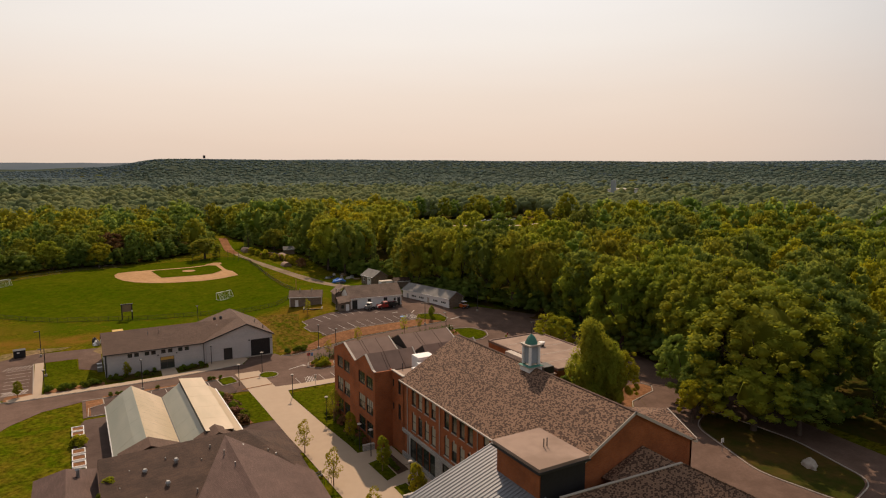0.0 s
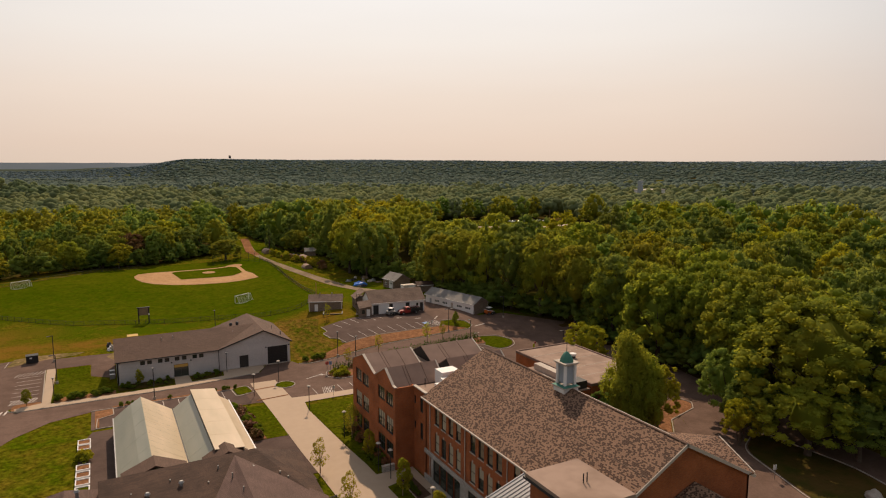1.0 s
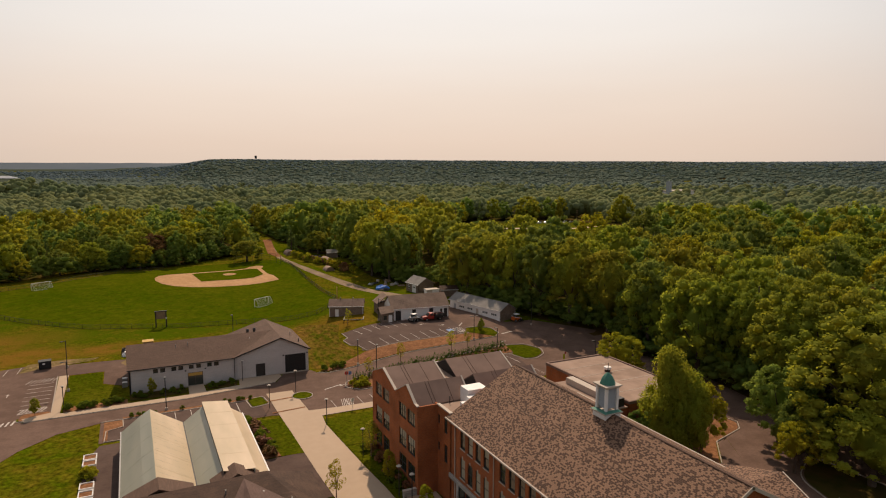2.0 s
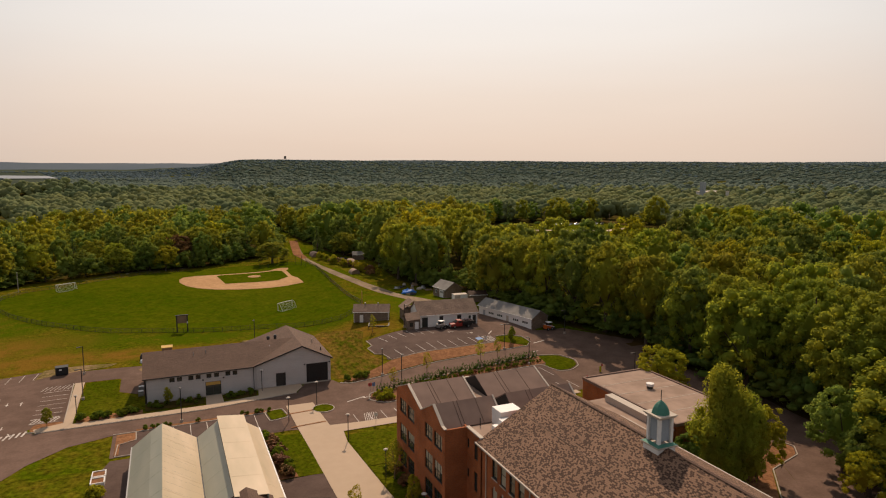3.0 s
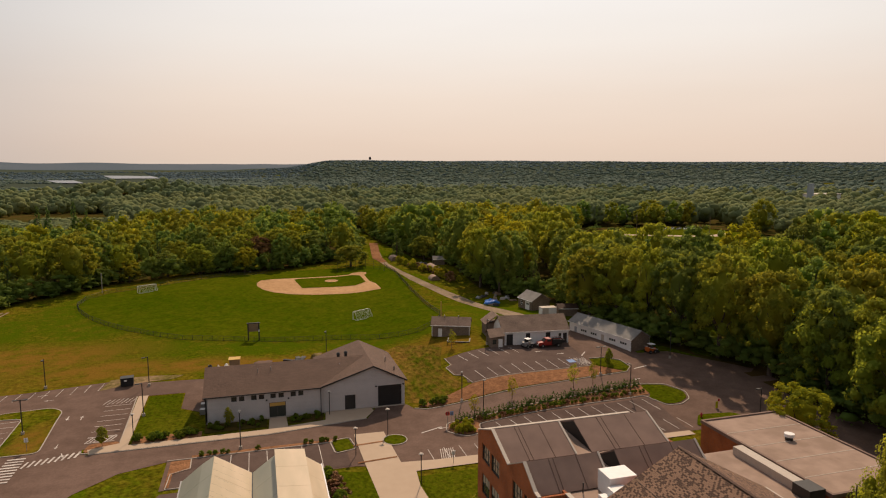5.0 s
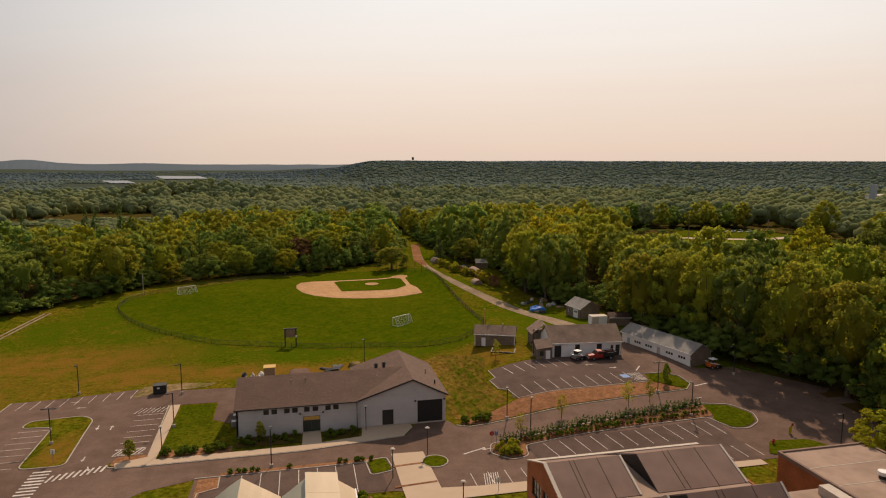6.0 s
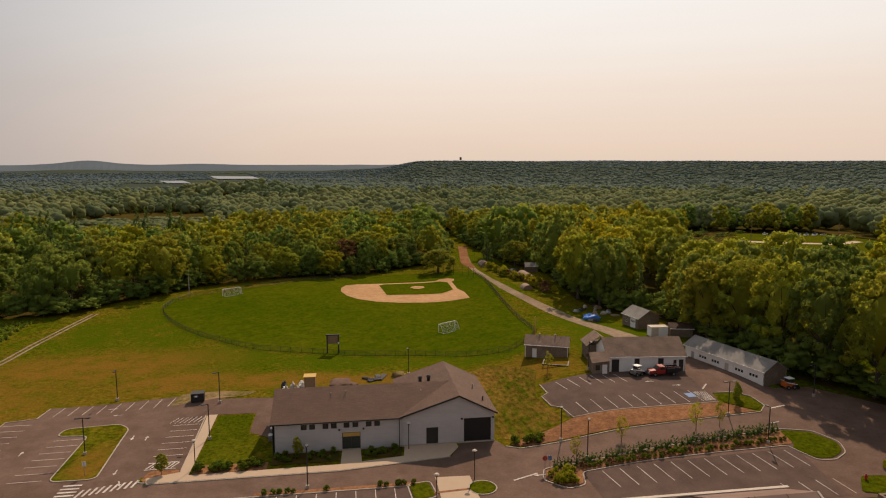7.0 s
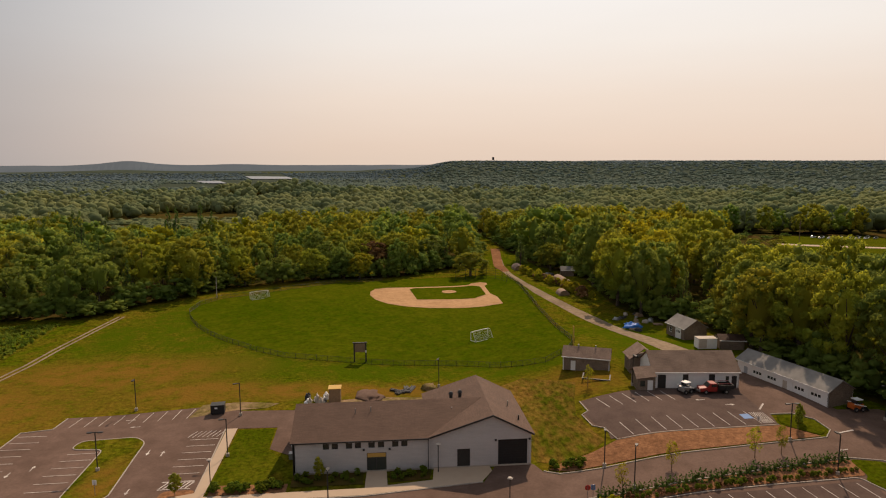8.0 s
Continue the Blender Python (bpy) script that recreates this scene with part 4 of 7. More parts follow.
    part("vent_pipe", rods([((34.2, 8.0, 6.4), (34.2, 8.0, 7.4))], 0.09), M_GREY, t)
    part("vent_pipe", rods([((35.0, 3.0, 6.0), (35.0, 3.0, 6.9))], 0.12), M_DARK, t)
    for lx, lz in ((10.6, 3.5), (14.5, 3.5), (30.8, 4.2), (36.1, 4.2)):
        part("wall_lamp", boxes((lx - 0.15, lx + 0.15, -0.4, -0.12, lz, lz + 0.22)), M_DARK, t, "dark wall lamp")
    part("condenser", boxes((-1.4, -0.4, 5.0, 6.0, 0, 1.1)), M_GREY, t, "grey condenser unit")
    part("condenser", boxes((-1.4, -0.4, 8.0, 9.0, 0, 1.1)), M_GREY, t, "grey condenser unit")


build_workshop()


# ---- brick school ----
def build_school():
    X, Y, Z = 43.7, 50.0, 0.1
    t = thing("brick_school", (X, Y, Z), "red brick school with a mottled shingle roof and stone base", "building")
    L, W, E, R = 38.0, 20.6, 12.6, 18.4
    # west front: wall frame runs from the far end towards the near end
    mw = pose(0, L, 0, 0, 0, -90)
    bays = [2.9, 12.85, 22.8]
    holes, panes = [], []
    for b in bays:
        for i in range(4):
            a = b + i * 2.05
            panes += [(a, a + 1.35, 9.4, 12.0), (a, a + 1.35, 5.3, 8.1)]
        panes += [(b + i * 2.05 - 0.1, b + i * 2.05 + 1.5, 0.9, 4.0) for i in range(4)]
    wall = wall_mesh(L, [(0, E), (L, E)], [p for p in panes if p[2] > 4.5])
    part("west_wall", placed(wall, mw), M_BRICK, t)
    rng = random.Random(3)
    for k, p in enumerate(panes):
        if p[2] > 4.5:
            window(t, mw, *p, 1, 2, blind=rng.choice((0, 0, 0.0, 0.45, 0.9)))
            part("window_sill", placed(boxes((p[0] - 0.06, p[1] + 0.06, -0.06, 0.1, p[2] - 0.14, p[2])), mw), M_CREAM, t)
            part("keystone", placed(boxes((p[0] + 0.55, p[0] + 0.8, -0.04, 0.02, p[3] + 0.02, p[3] + 0.34)), mw), M_CREAM, t)
    part("stone_base", placed(boxes((-0.05, L, -0.22, -0.003, 0, 0.85), (-0.05, L, -0.22, -0.003, 4.1, 4.7), *[(b - 0.75, b - 0.15, -0.22, -0.003, 0.85, 4.1) for b in bays], *[(b + 7.7, b + 9.15, -0.22, -0.003, 0.85, 4.1) for b in bays]), mw), M_STONE, t, "grey stone base course")
    for p in panes:
        if p[2] < 1:
            window(t, mw @ pose(0, -0.26, 0), *p, 1, 2)
    for x in (1.6, 11.7, 21.6, 31.6):
        part("downpipe", placed(rods([((x, -0.12, 0.2), (x, -0.12, E))], 0.07), mw), M_CREAM, t)
    part("near_gable", wall_mesh(W, [(0, E), (W / 2, R - 0.1), (W, E)], [(7.6, 8.9, 10.9, 12.0), (14.3, 15.2, 10.7, 11.8)]), M_BRICK, t)
    window(t, Matrix.Identity(4), 7.6, 8.9, 10.9, 12.0, 1, 1, M_WHITE, 1.0)
    window(t, Matrix.Identity(4), 14.3, 15.2, 10.7, 11.8, 1, 1, M_WHITE, 1.0)
    part("far_gable", placed(wall_mesh(W, [(0, E), (W / 2, R - 0.1), (W, E)], []), pose(W, L, 0, 0, 0, 180)), M_BRICK, t)
    part("east_wall", placed(wall_mesh(L, [(0, E), (L, E)], []), pose(W, 0, 0, 0, 0, 90)), M_BRICK, t)
    part("roof", slabs(0.22, [(-0.55, -0.35, E - 0.05), (W / 2, -0.35, R), (W / 2, L + 0.3, R), (-0.55, L + 0.3, E - 0.05)], [(W / 2, -0.35, R), (W + 0.55, -0.35, E - 0.05), (W + 0.55, L + 0.3, E - 0.05), (W / 2, L + 0.3, R)]), M_SHINGLE, t, "brown and tan mottled shingle roof")
    part("ridge_cap", slabs(0.05, [(W / 2 - 0.18, -0.36, R + 0.0), (W / 2, -0.36, R + 0.09), (W / 2, L + 0.31, R + 0.09), (W / 2 - 0.18, L + 0.31, R + 0.0)], [(W / 2, -0.36, R + 0.09), (W / 2 + 0.18, -0.36, R), (W / 2 + 0.18, L + 0.31, R), (W / 2, L + 0.31, R + 0.09)]), M_SHINGLE_PLAIN, t)
    part("gutter", boxes((-0.72, -0.55, -0.35, L + 0.3, E - 0.22, E - 0.04)), M_CREAM, t, "cream eaves gutter")
    part("gutter", boxes((W + 0.55, W + 0.72, -0.35, L + 0.3, E - 0.22, E - 0.04)), M_CREAM, t, "cream eaves gutter")
    for s in (0, 1):
        x0, x1 = (-0.6, W / 2) if s == 0 else (W + 0.6, W / 2)
        part("verge_board", slabs(0.34, [(x0, -0.44, E - 0.02), (x1, -0.44, R + 0.04), (x1, -0.36, R + 0.04), (x0, -0.36, E - 0.02)]), M_CREAM, t)
    # snow guard rail line on the slope
    mid = (E + (R - E) * 0.52)
    part("snow_guard", rods([((W * 0.26, 0, mid + 0.12), (W * 0.26, L, mid + 0.12))], 0.04), M_SHINGLE_TAN, t)
    # link and wing
    lk = 5.0
    holes = [(0.9, 1.9, 9.6, 12.0), (0.9, 1.9, 5.4, 8.0), (3.3, 4.0, 10.3, 11.6), (3.3, 4.0, 6.4, 7.6)]
    ml = pose(0.0, L + lk, 0, 0, 0, -90)
    holes = [(lk - b, lk - a, c, d) for a, b, c, d in holes]
    part("link_wall", placed(wall_mesh(lk, [(0, 12.9), (lk, 12.9)], holes), ml), M_BRICK, t)
    for hh in holes:
        window(t, ml, *hh, 1, 1)
    part("link_roof", boxes((0.35, 18.6, L + 0.35, L + lk + 1.2, 12.2, 12.5)), M_MEMBRANE, t, "pale flat membrane roof")
    part("link_parapet", boxes((-0.1, 0.4, L, L + lk - 0.9, 12.9, 13.05)), M_CREAM, t)
    # wing
    wx, wy0, wy1 = -3.1, 42.0, 60.3
    wl_ = wy1 - wy0
    mwing = pose(wx, wy1, 0, 0, 0, -90)
    ring = [(0, 12.8), (4.9, 14.7), (10.1, 12.75), (14.4, 15.0), (17.4, 13.1), (wl_, 13.0)]
    holes = []
    for y0 in (1.55, 4.75, 11.5, 14.7):
        for z0, z1 in ((9.6, 11.7), (5.2, 7.8), (1.4, 3.9)):
            holes.append((y0, y0 + 2.75, z0, z1))
    part("wing_front", placed(wall_mesh(wl_, ring, holes), mwing), M_BRICK, t)
    for k, hh in enumerate(holes):
        window(t, mwing, *hh, 3, 2, blind=(0.55 if k % 3 == 1 else 0.0), frame_mat=M_DARK)
    cop = bmesh.new()
    for (ya, za), (yb, zb) in zip(ring[:-1], ring[1:]):
        slab(cop, [(wx - 0.08, wy1 - ya, za + 0.1), (wx - 0.08, wy1 - yb, zb + 0.1), (wx + 0.32, wy1 - yb, zb + 0.1), (wx + 0.32, wy1 - ya, za + 0.1)], 0.12)
    part("coping", cop, M_CREAM, t, "pale metal coping")
    part("wing_side", placed(wall_mesh(-wx + 0.4, [(0, 12.95), (-wx + 0.4, 12.95)], []), pose(wx + 0.002, wy0 - 0.004, 0)), M_BRICK, t)
    part("wing_back", placed(wall_mesh(21.7, [(0, 12.7), (21.7, 12.7)], []), pose(wx + 21.7, wy1, 0, 0, 0, 180)), M_BRICK, t)
    part("parapet_cap", boxes((wx, wx + 21.7, wy1 - 0.36, wy1 + 0.06, 12.7, 12.83)), M_CREAM, t, "pale metal coping")
    part("wing_east", placed(wall_mesh(wl_, [(0, 12.7), (wl_, 12.7)], []), pose(wx + 21.7, wy0, 0, 0, 0, 90)), M_BRICK, t)
    part("wing_roof", boxes((wx + 0.35, wx + 21.4, wy0 + 1.25, wy1 - 0.3, 12.3, 12.6)), M_MEMBRANE, t, "pale flat membrane roof")
    for x0, x1 in ((wx + 0.32, wx + 8.8), (wx + 10.8, wx + 21.2)):
        for yt, yl, yn, zt in ((55.4, 50.6, 59.9, 14.75), (45.9, 42.9, 49.9, 15.05)):
            part("monitor_roof", slabs(0.14, [(x0, yl, 12.66), (x1, yl, 12.66), (x1, yt, zt), (x0, yt, zt)], [(x0, yt, zt), (x1, yt, zt), (x1, yn, 12.72), (x0, yn, 12.72)]), M_ROOFPANEL, t, "grey-brown sloping roof panel")
            for xx in (x0 + 0.06, x1 - 0.06):
                tri = bmesh.new()
                tri.faces.new([tri.verts.new(v) for v in ((xx, yl + 0.2, 12.6), (xx, yt, zt - 0.15), (xx, yn - 0.2, 12.6))])
                part("monitor_end", tri, M_BLACK, t, "black end panel")
            for k in (0.3, 0.36, 0.68):
                xs = x0 + (x1 - x0) * k
                part("panel_joint", slabs(0.05, [(xs - 0.04, yl, 12.70), (xs + 0.04, yl, 12.70), (xs + 0.04, yt, zt + 0.03), (xs - 0.04, yt, zt + 0.03)]), M_SHINGLE_PLAIN, t)
            part("flashing", slabs(0.08, [(x1 - 0.12, yl, 12.74), (x1 + 0.12, yl, 12.74), (x1 + 0.12, yt, zt + 0.07), (x1 - 0.12, yt, zt + 0.07)]), M_CREAM, t)
    part("ventilation_unit", boxes((4.1, 7.2, 40.6, 43.0, 12.5, 14.7)), M_WHITE, t, "bright white rooftop unit")
    part("ventilation_unit", boxes((3.6, 5.4, 38.7, 40.3, 12.5, 14.1)), M_WHITE, t, "bright white rooftop unit")
    part("ventilation_unit", boxes((2.7, 3.5, 39.2, 40.4, 12.5, 13.4)), M_WHITE, t, "bright white rooftop unit")
    part("vent_pipe", rods([((2.2, 42.6, 12.5), (2.2, 42.6, 13.6))], 0.07), M_DARK, t)
    # stair tower with a flat roof at the near corner
    part("tower_wall", boxes((-3.4, 2.6, -0.4, 7.3, 0, 14.7)), M_BRICK, t)
    part("tower_roof", boxes((-3.8, 3.0, -0.8, 7.7, 14.7, 15.1)), M_MEMBRANE, t, "pale flat roof")
    part("tower_fascia", boxes((-3.95, 3.15, -0.95, 7.85, 14.5, 14.72)), M_DARK, t)
    part("tower_cladding", boxes((-3.3, 2.75, -0.52, -0.42, 9.5, 14.5)), M_BLACK, t, "dark clad wall")
    for px in (0.0, 0.45):
        part("vent_pipe", rods([((px, 3.2, 15.0), (px, 3.2, 16.1))], 0.06), M_BLACK, t)
    # seamed metal roof below the tower
    part("entrance_block", boxes((-11.6, -3.5, -3.0, 8.6, 0, 8.2)), M_BRICK, t)
    part("metal_roof", slabs(0.12, [(-0.4, 4.2, 12.5), (-0.4, 12.2, 12.5), (-12.6, 12.2, 8.4), (-12.6, 0.0, 8.4), (-3.4, -2.2, 11.5)]), M_SEAM, t, "grey standing-seam metal roof")
    seams = []
    for i in range(22):
        y = 0.6 + i * 0.54
        seams.append(((-12.6, y, 8.44), (-0.4 if y > 4.2 else -0.4 - (4.2 - y) * 0.8, y, 12.54 if y > 4.2 else 12.54 - (4.2 - y) * 0.27)))
    for a, b in seams:
        part("seam", rods([(a, b)], 0.04, 4), M_SEAM, t)
    part("fascia", boxes((-12.8, -0.3, 12.2, 12.5, 8.0, 8.6)), M_CREAM, t)
    # lower roofs on the near side
    part("south_block", boxes((-1.2, 20.0, -7.0, -0.6, 0, 7.6)), M_BRICK, t)
    part("south_roof", slabs(0.2, [(-1.7, -1.7, 11.9), (15.6, -2.6, 11.9), (22.8, -7.5, 7.9), (-1.7, -6.6, 7.9)], [(-1.7, -1.7, 11.88), (15.6, -2.6, 11.88), (15.6, -0.4, 10.6), (-1.7, -0.4, 10.6)]), M_SHINGLE, t, "brown and tan mottled shingle roof")
    part("ridge_flashing", slabs(0.1, [(-1.7, -1.55, 11.98), (15.7, -2.45, 11.98), (15.7, -2.75, 11.98), (-1.7, -1.85, 11.98)]), M_CREAM, t, "pale ridge flashing")
    part("hip_cap", rods([((15.6, -2.6, 11.92), (22.8, -7.5, 7.92))], 0.1, 5), M_SHINGLE, t)
    part("cross_roof", slabs(0.15, [(11.9, -0.06, 13.9), (5.6, -2.0, 11.95), (15.0, -2.45, 11.95)], [(11.9, -0.06, 13.9), (5.6, -0.06, 11.6), (5.6, -2.0, 11.95)], [(11.9, -0.06, 13.9), (15.0, -2.45, 11.95), (15.6, -0.06, 11.4)]), M_SHINGLE, t, "mottled shingle valley roof")
    part("east_roof", slabs(0.18, [(17.0, 5.6, 14.4), (22.5, 5.6, 14.4), (20.75, -0.5, 12.95), (20.0, -0.5, 12.98)], [(17.0, 5.6, 14.4), (22.5, 5.6, 14.4), (22.5, 13.4, 12.0), (19.0, 13.4, 12.0)]), M_SHINGLE, t, "mottled shingle cross roof")
    part("verge_board", slabs(0.3, [(22.5, 5.6, 14.45), (20.75, -0.5, 13.0), (20.9, -0.5, 13.0), (22.65, 5.6, 14.45)]), M_CREAM, t)
    part("east_block", boxes((20.62, 22.0, 4.0, 13.0, 0, 11.6)), M_BRICK, t)


build_school()


def build_cupola():
    t = thing("cupola", (54.0, 68.9, 18.2), "white louvred roof cupola with a green copper dome", "cupola")
    t.scale = (0.75, 0.75, 0.94)
    b = boxes((-1.45, 1.45, -1.45, 1.45, -1.9, 0.35))
    part("base", b, M_WHITE, t)
    part("ledge", boxes((-1.7, 1.7, -1.7, 1.7, 0.35, 0.5)), M_CREAM, t)
    part("skirt", slabs(0.06, [(-1.65, -1.65, 0.52), (1.65, -1.65, 0.52), (1.15, -1.15, 0.72), (-1.15, -1.15, 0.72)], [(1.65, -1.65, 0.52), (1.65, 1.65, 0.52), (1.15, 1.15, 0.72), (1.15, -1.15, 0.72)],
                        [(1.65, 1.65, 0.52), (-1.65, 1.65, 0.52), (-1.15, 1.15, 0.72), (1.15, 1.15, 0.72)], [(-1.65, 1.65, 0.52), (-1.65, -1.65, 0.52), (-1.15, -1.15, 0.72), (-1.15, 1.15, 0.72)]), M_COPPER, t, "green copper skirt")
    for sx in (-1, 1):
        for sy in (-1, 1):
            part("corner_post", boxes((sx * 1.0 - 0.2, sx * 1.0 + 0.2, sy * 1.0 - 0.2, sy * 1.0 + 0.2, 0.7, 3.5)), M_WHITE, t)
    for k in range(4):
        lv = bmesh.new()
        for i in range(11):
            slab(lv, [(-0.8, -0.98, 0.95 + i * 0.23), (0.8, -0.98, 0.95 + i * 0.23), (0.8, -0.8, 1.15 + i * 0.23), (-0.8, -0.8, 1.15 + i * 0.23)], 0.03)
        box(lv, -0.8, 0.8, -0.78, -0.74, 0.9, 3.5)
        part("louvre", placed(lv, pose(0, 0, 0, 0, 0, 90 * k)), M_LOUVRE, t)
    part("cornice", boxes((-1.4, 1.4, -1.4, 1.4, 3.5, 3.66), (-1.55, 1.55, -1.55, 1.55, 3.66, 3.78)), M_CREAM, t)
    dome = bmesh.new()
    rings = []
    for r, z in ((1.22, 3.78), (1.12, 4.05), (0.9, 4.45), (0.6, 4.8), (0.3, 5.02), (0.08, 5.15)):
        rings.append([dome.verts.new((r * math.cos(2 * math.pi * i / 8 + math.pi / 8), r * math.sin(2 * math.pi * i / 8 + math.pi / 8), z)) for i in range(8)])
    for a, b in zip(rings[:-1], rings[1:]):
        for i in range(8):
            dome.faces.new((a[i], a[(i + 1) % 8], b[(i + 1) % 8], b[i]))
    part("dome", dome, M_COPPER, t, "green copper dome")
    part("finial", rods([((0, 0, 5.1), (0, 0, 6.3))], 0.05), M_DARK, t)


build_cupola()


def build_annex():
    t = thing("school_annex", (79.5, 93.0, 0.2), "low brick annex with a pale flat roof", "building")
    part("wall", boxes((0, 14.2, 0, 23.8, 0, 6.5)), M_BRICK, t)
    part("roof", boxes((0.2, 14.0, 0.2, 23.6, 6.5, 6.8)), M_MEMBRANE, t, "pale flat membrane roof")
    part("parapet", boxes((-0.1, 0.25, -0.1, 23.9, 6.5, 7.0), (13.95, 14.3, -0.1, 23.9, 6.5, 7.0), (0.25, 13.95, -0.1, 0.25, 6.5, 7.0), (0.25, 13.95, 23.55, 23.9, 6.5, 7.0)), M_ROOFPANEL, t)
    f = rods([((7.6, 14.5, 6.8), (7.6, 14.5, 7.3))], 0.55, 12)
    part("roof_fan", f, M_DARK, t, "black roof fan")
    f = rods([((7.6, 14.5, 7.3), (7.6, 14.5, 7.75))], 0.7, 12)
    part("fan_cap", f, M_WHITE, t, "white fan cap")
    for i in range(4):
        part("roof_seam", boxes((0.3, 13.9, 4.6 + i * 4.7, 4.7 + i * 4.7, 6.8, 6.83)), M_CREAM, t)
    l = thing("link_block", (64.8, 93.0, 0.1), "low flat-roofed link between school and annex", "building")
    part("wall", boxes((0, 14.4, 0, 15.0, 0, 6.1)), M_BRICK, l)
    part("roof", boxes((-0.1, 14.39, -0.1, 15.1, 6.1, 6.3)), M_MEMBRANE, l, "pale flat membrane roof")
    part("duct", boxes((12.2, 13.7, 3.2, 14.0, 6.3, 7.4)), M_CREAM, l, "long cream roof duct")
    part("duct", boxes((11.6, 14.0, 0.4, 3.0, 6.3, 7.7)), M_DARK, l, "dark roof unit")
    d = rods([((5.4, 13.4, 5.3), (5.4, 13.4, 6.6))], 0.35, 10)
    rod(d, (5.4, 13.4, 6.6), (6.3, 13.4, 7.0), 0.4, seg=10)
    part("exhaust_pipe", d, M_GREY, l, "shiny bent exhaust pipe")


build_annex()


# ---- greenhouse ----
def build_greenhouse():
    t = thing("greenhouse", (3.2, 99.0, 0.1), "twin-gabled greenhouse with translucent weathered sheets", "greenhouse")
    L = 28.0
    E, R = 2.8, 6.0
    # west-facing slopes take the greyer sheet, east-facing slopes the cream one
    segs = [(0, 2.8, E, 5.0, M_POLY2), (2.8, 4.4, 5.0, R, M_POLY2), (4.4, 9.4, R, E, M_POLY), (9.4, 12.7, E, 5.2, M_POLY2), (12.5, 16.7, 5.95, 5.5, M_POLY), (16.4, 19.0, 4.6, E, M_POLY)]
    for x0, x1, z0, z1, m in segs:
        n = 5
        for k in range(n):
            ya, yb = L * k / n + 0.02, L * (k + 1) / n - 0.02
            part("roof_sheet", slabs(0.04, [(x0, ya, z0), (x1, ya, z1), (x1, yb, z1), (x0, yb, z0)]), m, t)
    ribs = bmesh.new()
    for k in range(15):
        y = L * k / 14
        rod(ribs, (0, y, E - 0.04), (4.4, y, R - 0.04), 0.04, seg=4)
        rod(ribs, (4.4, y, R - 0.04), (9.4, y, E - 0.04), 0.04, seg=4)
        rod(ribs, (9.4, y, E - 0.04), (13.6, y, 5.4), 0.04, seg=4)
        rod(ribs, (13.6, y, 5.4), (19.0, y, E - 0.04), 0.04, seg=4)
    part("rib_frame", ribs, M_GREY, t)
    part("ridge_vent", boxes((12.55, 12.7, 0, L, 5.0, 5.9)), M_DARK, t)
    part("vent_sill", boxes((16.45, 16.6, 0, L, 4.5, 5.45)), M_POLY2, t)
    part("gutter", boxes((9.3, 9.5, -0.1, L + 0.1, E - 0.12, E + 0.06)), M_DARK, t)
    part("gutter", boxes((-0.15, 0.02, -0.1, L + 0.1, E - 0.12, E + 0.06)), M_GREY, t)
    part("gutter", boxes((19.0, 19.18, -0.1, L + 0.1, E - 0.12, E + 0.06)), M_WHITE, t)
    for x in (0.0, 18.95):
        for k in range(8):
            part("side_pane", boxes((x, x + 0.05, k * 3.5 + 0.05, k * 3.5 + 3.45, 0.1, E - 0.1)), M_POLY2, t)
    for y in (0.0, L - 0.05):
        g = bmesh.new()
        for xa, xb, xm, zt in ((0, 9.4, 4.4, R), (9.4, 19.0, 13.6, 5.7)):
            vs = [(xa, y, 0.1), (xb, y, 0.1), (xb, y, E), (xm, y, zt - 0.1), (xa, y, E)]
            g.faces.new([g.verts.new(v) for v in vs])
        part("end_wall", g, M_POLY2, t)


build_greenhouse()


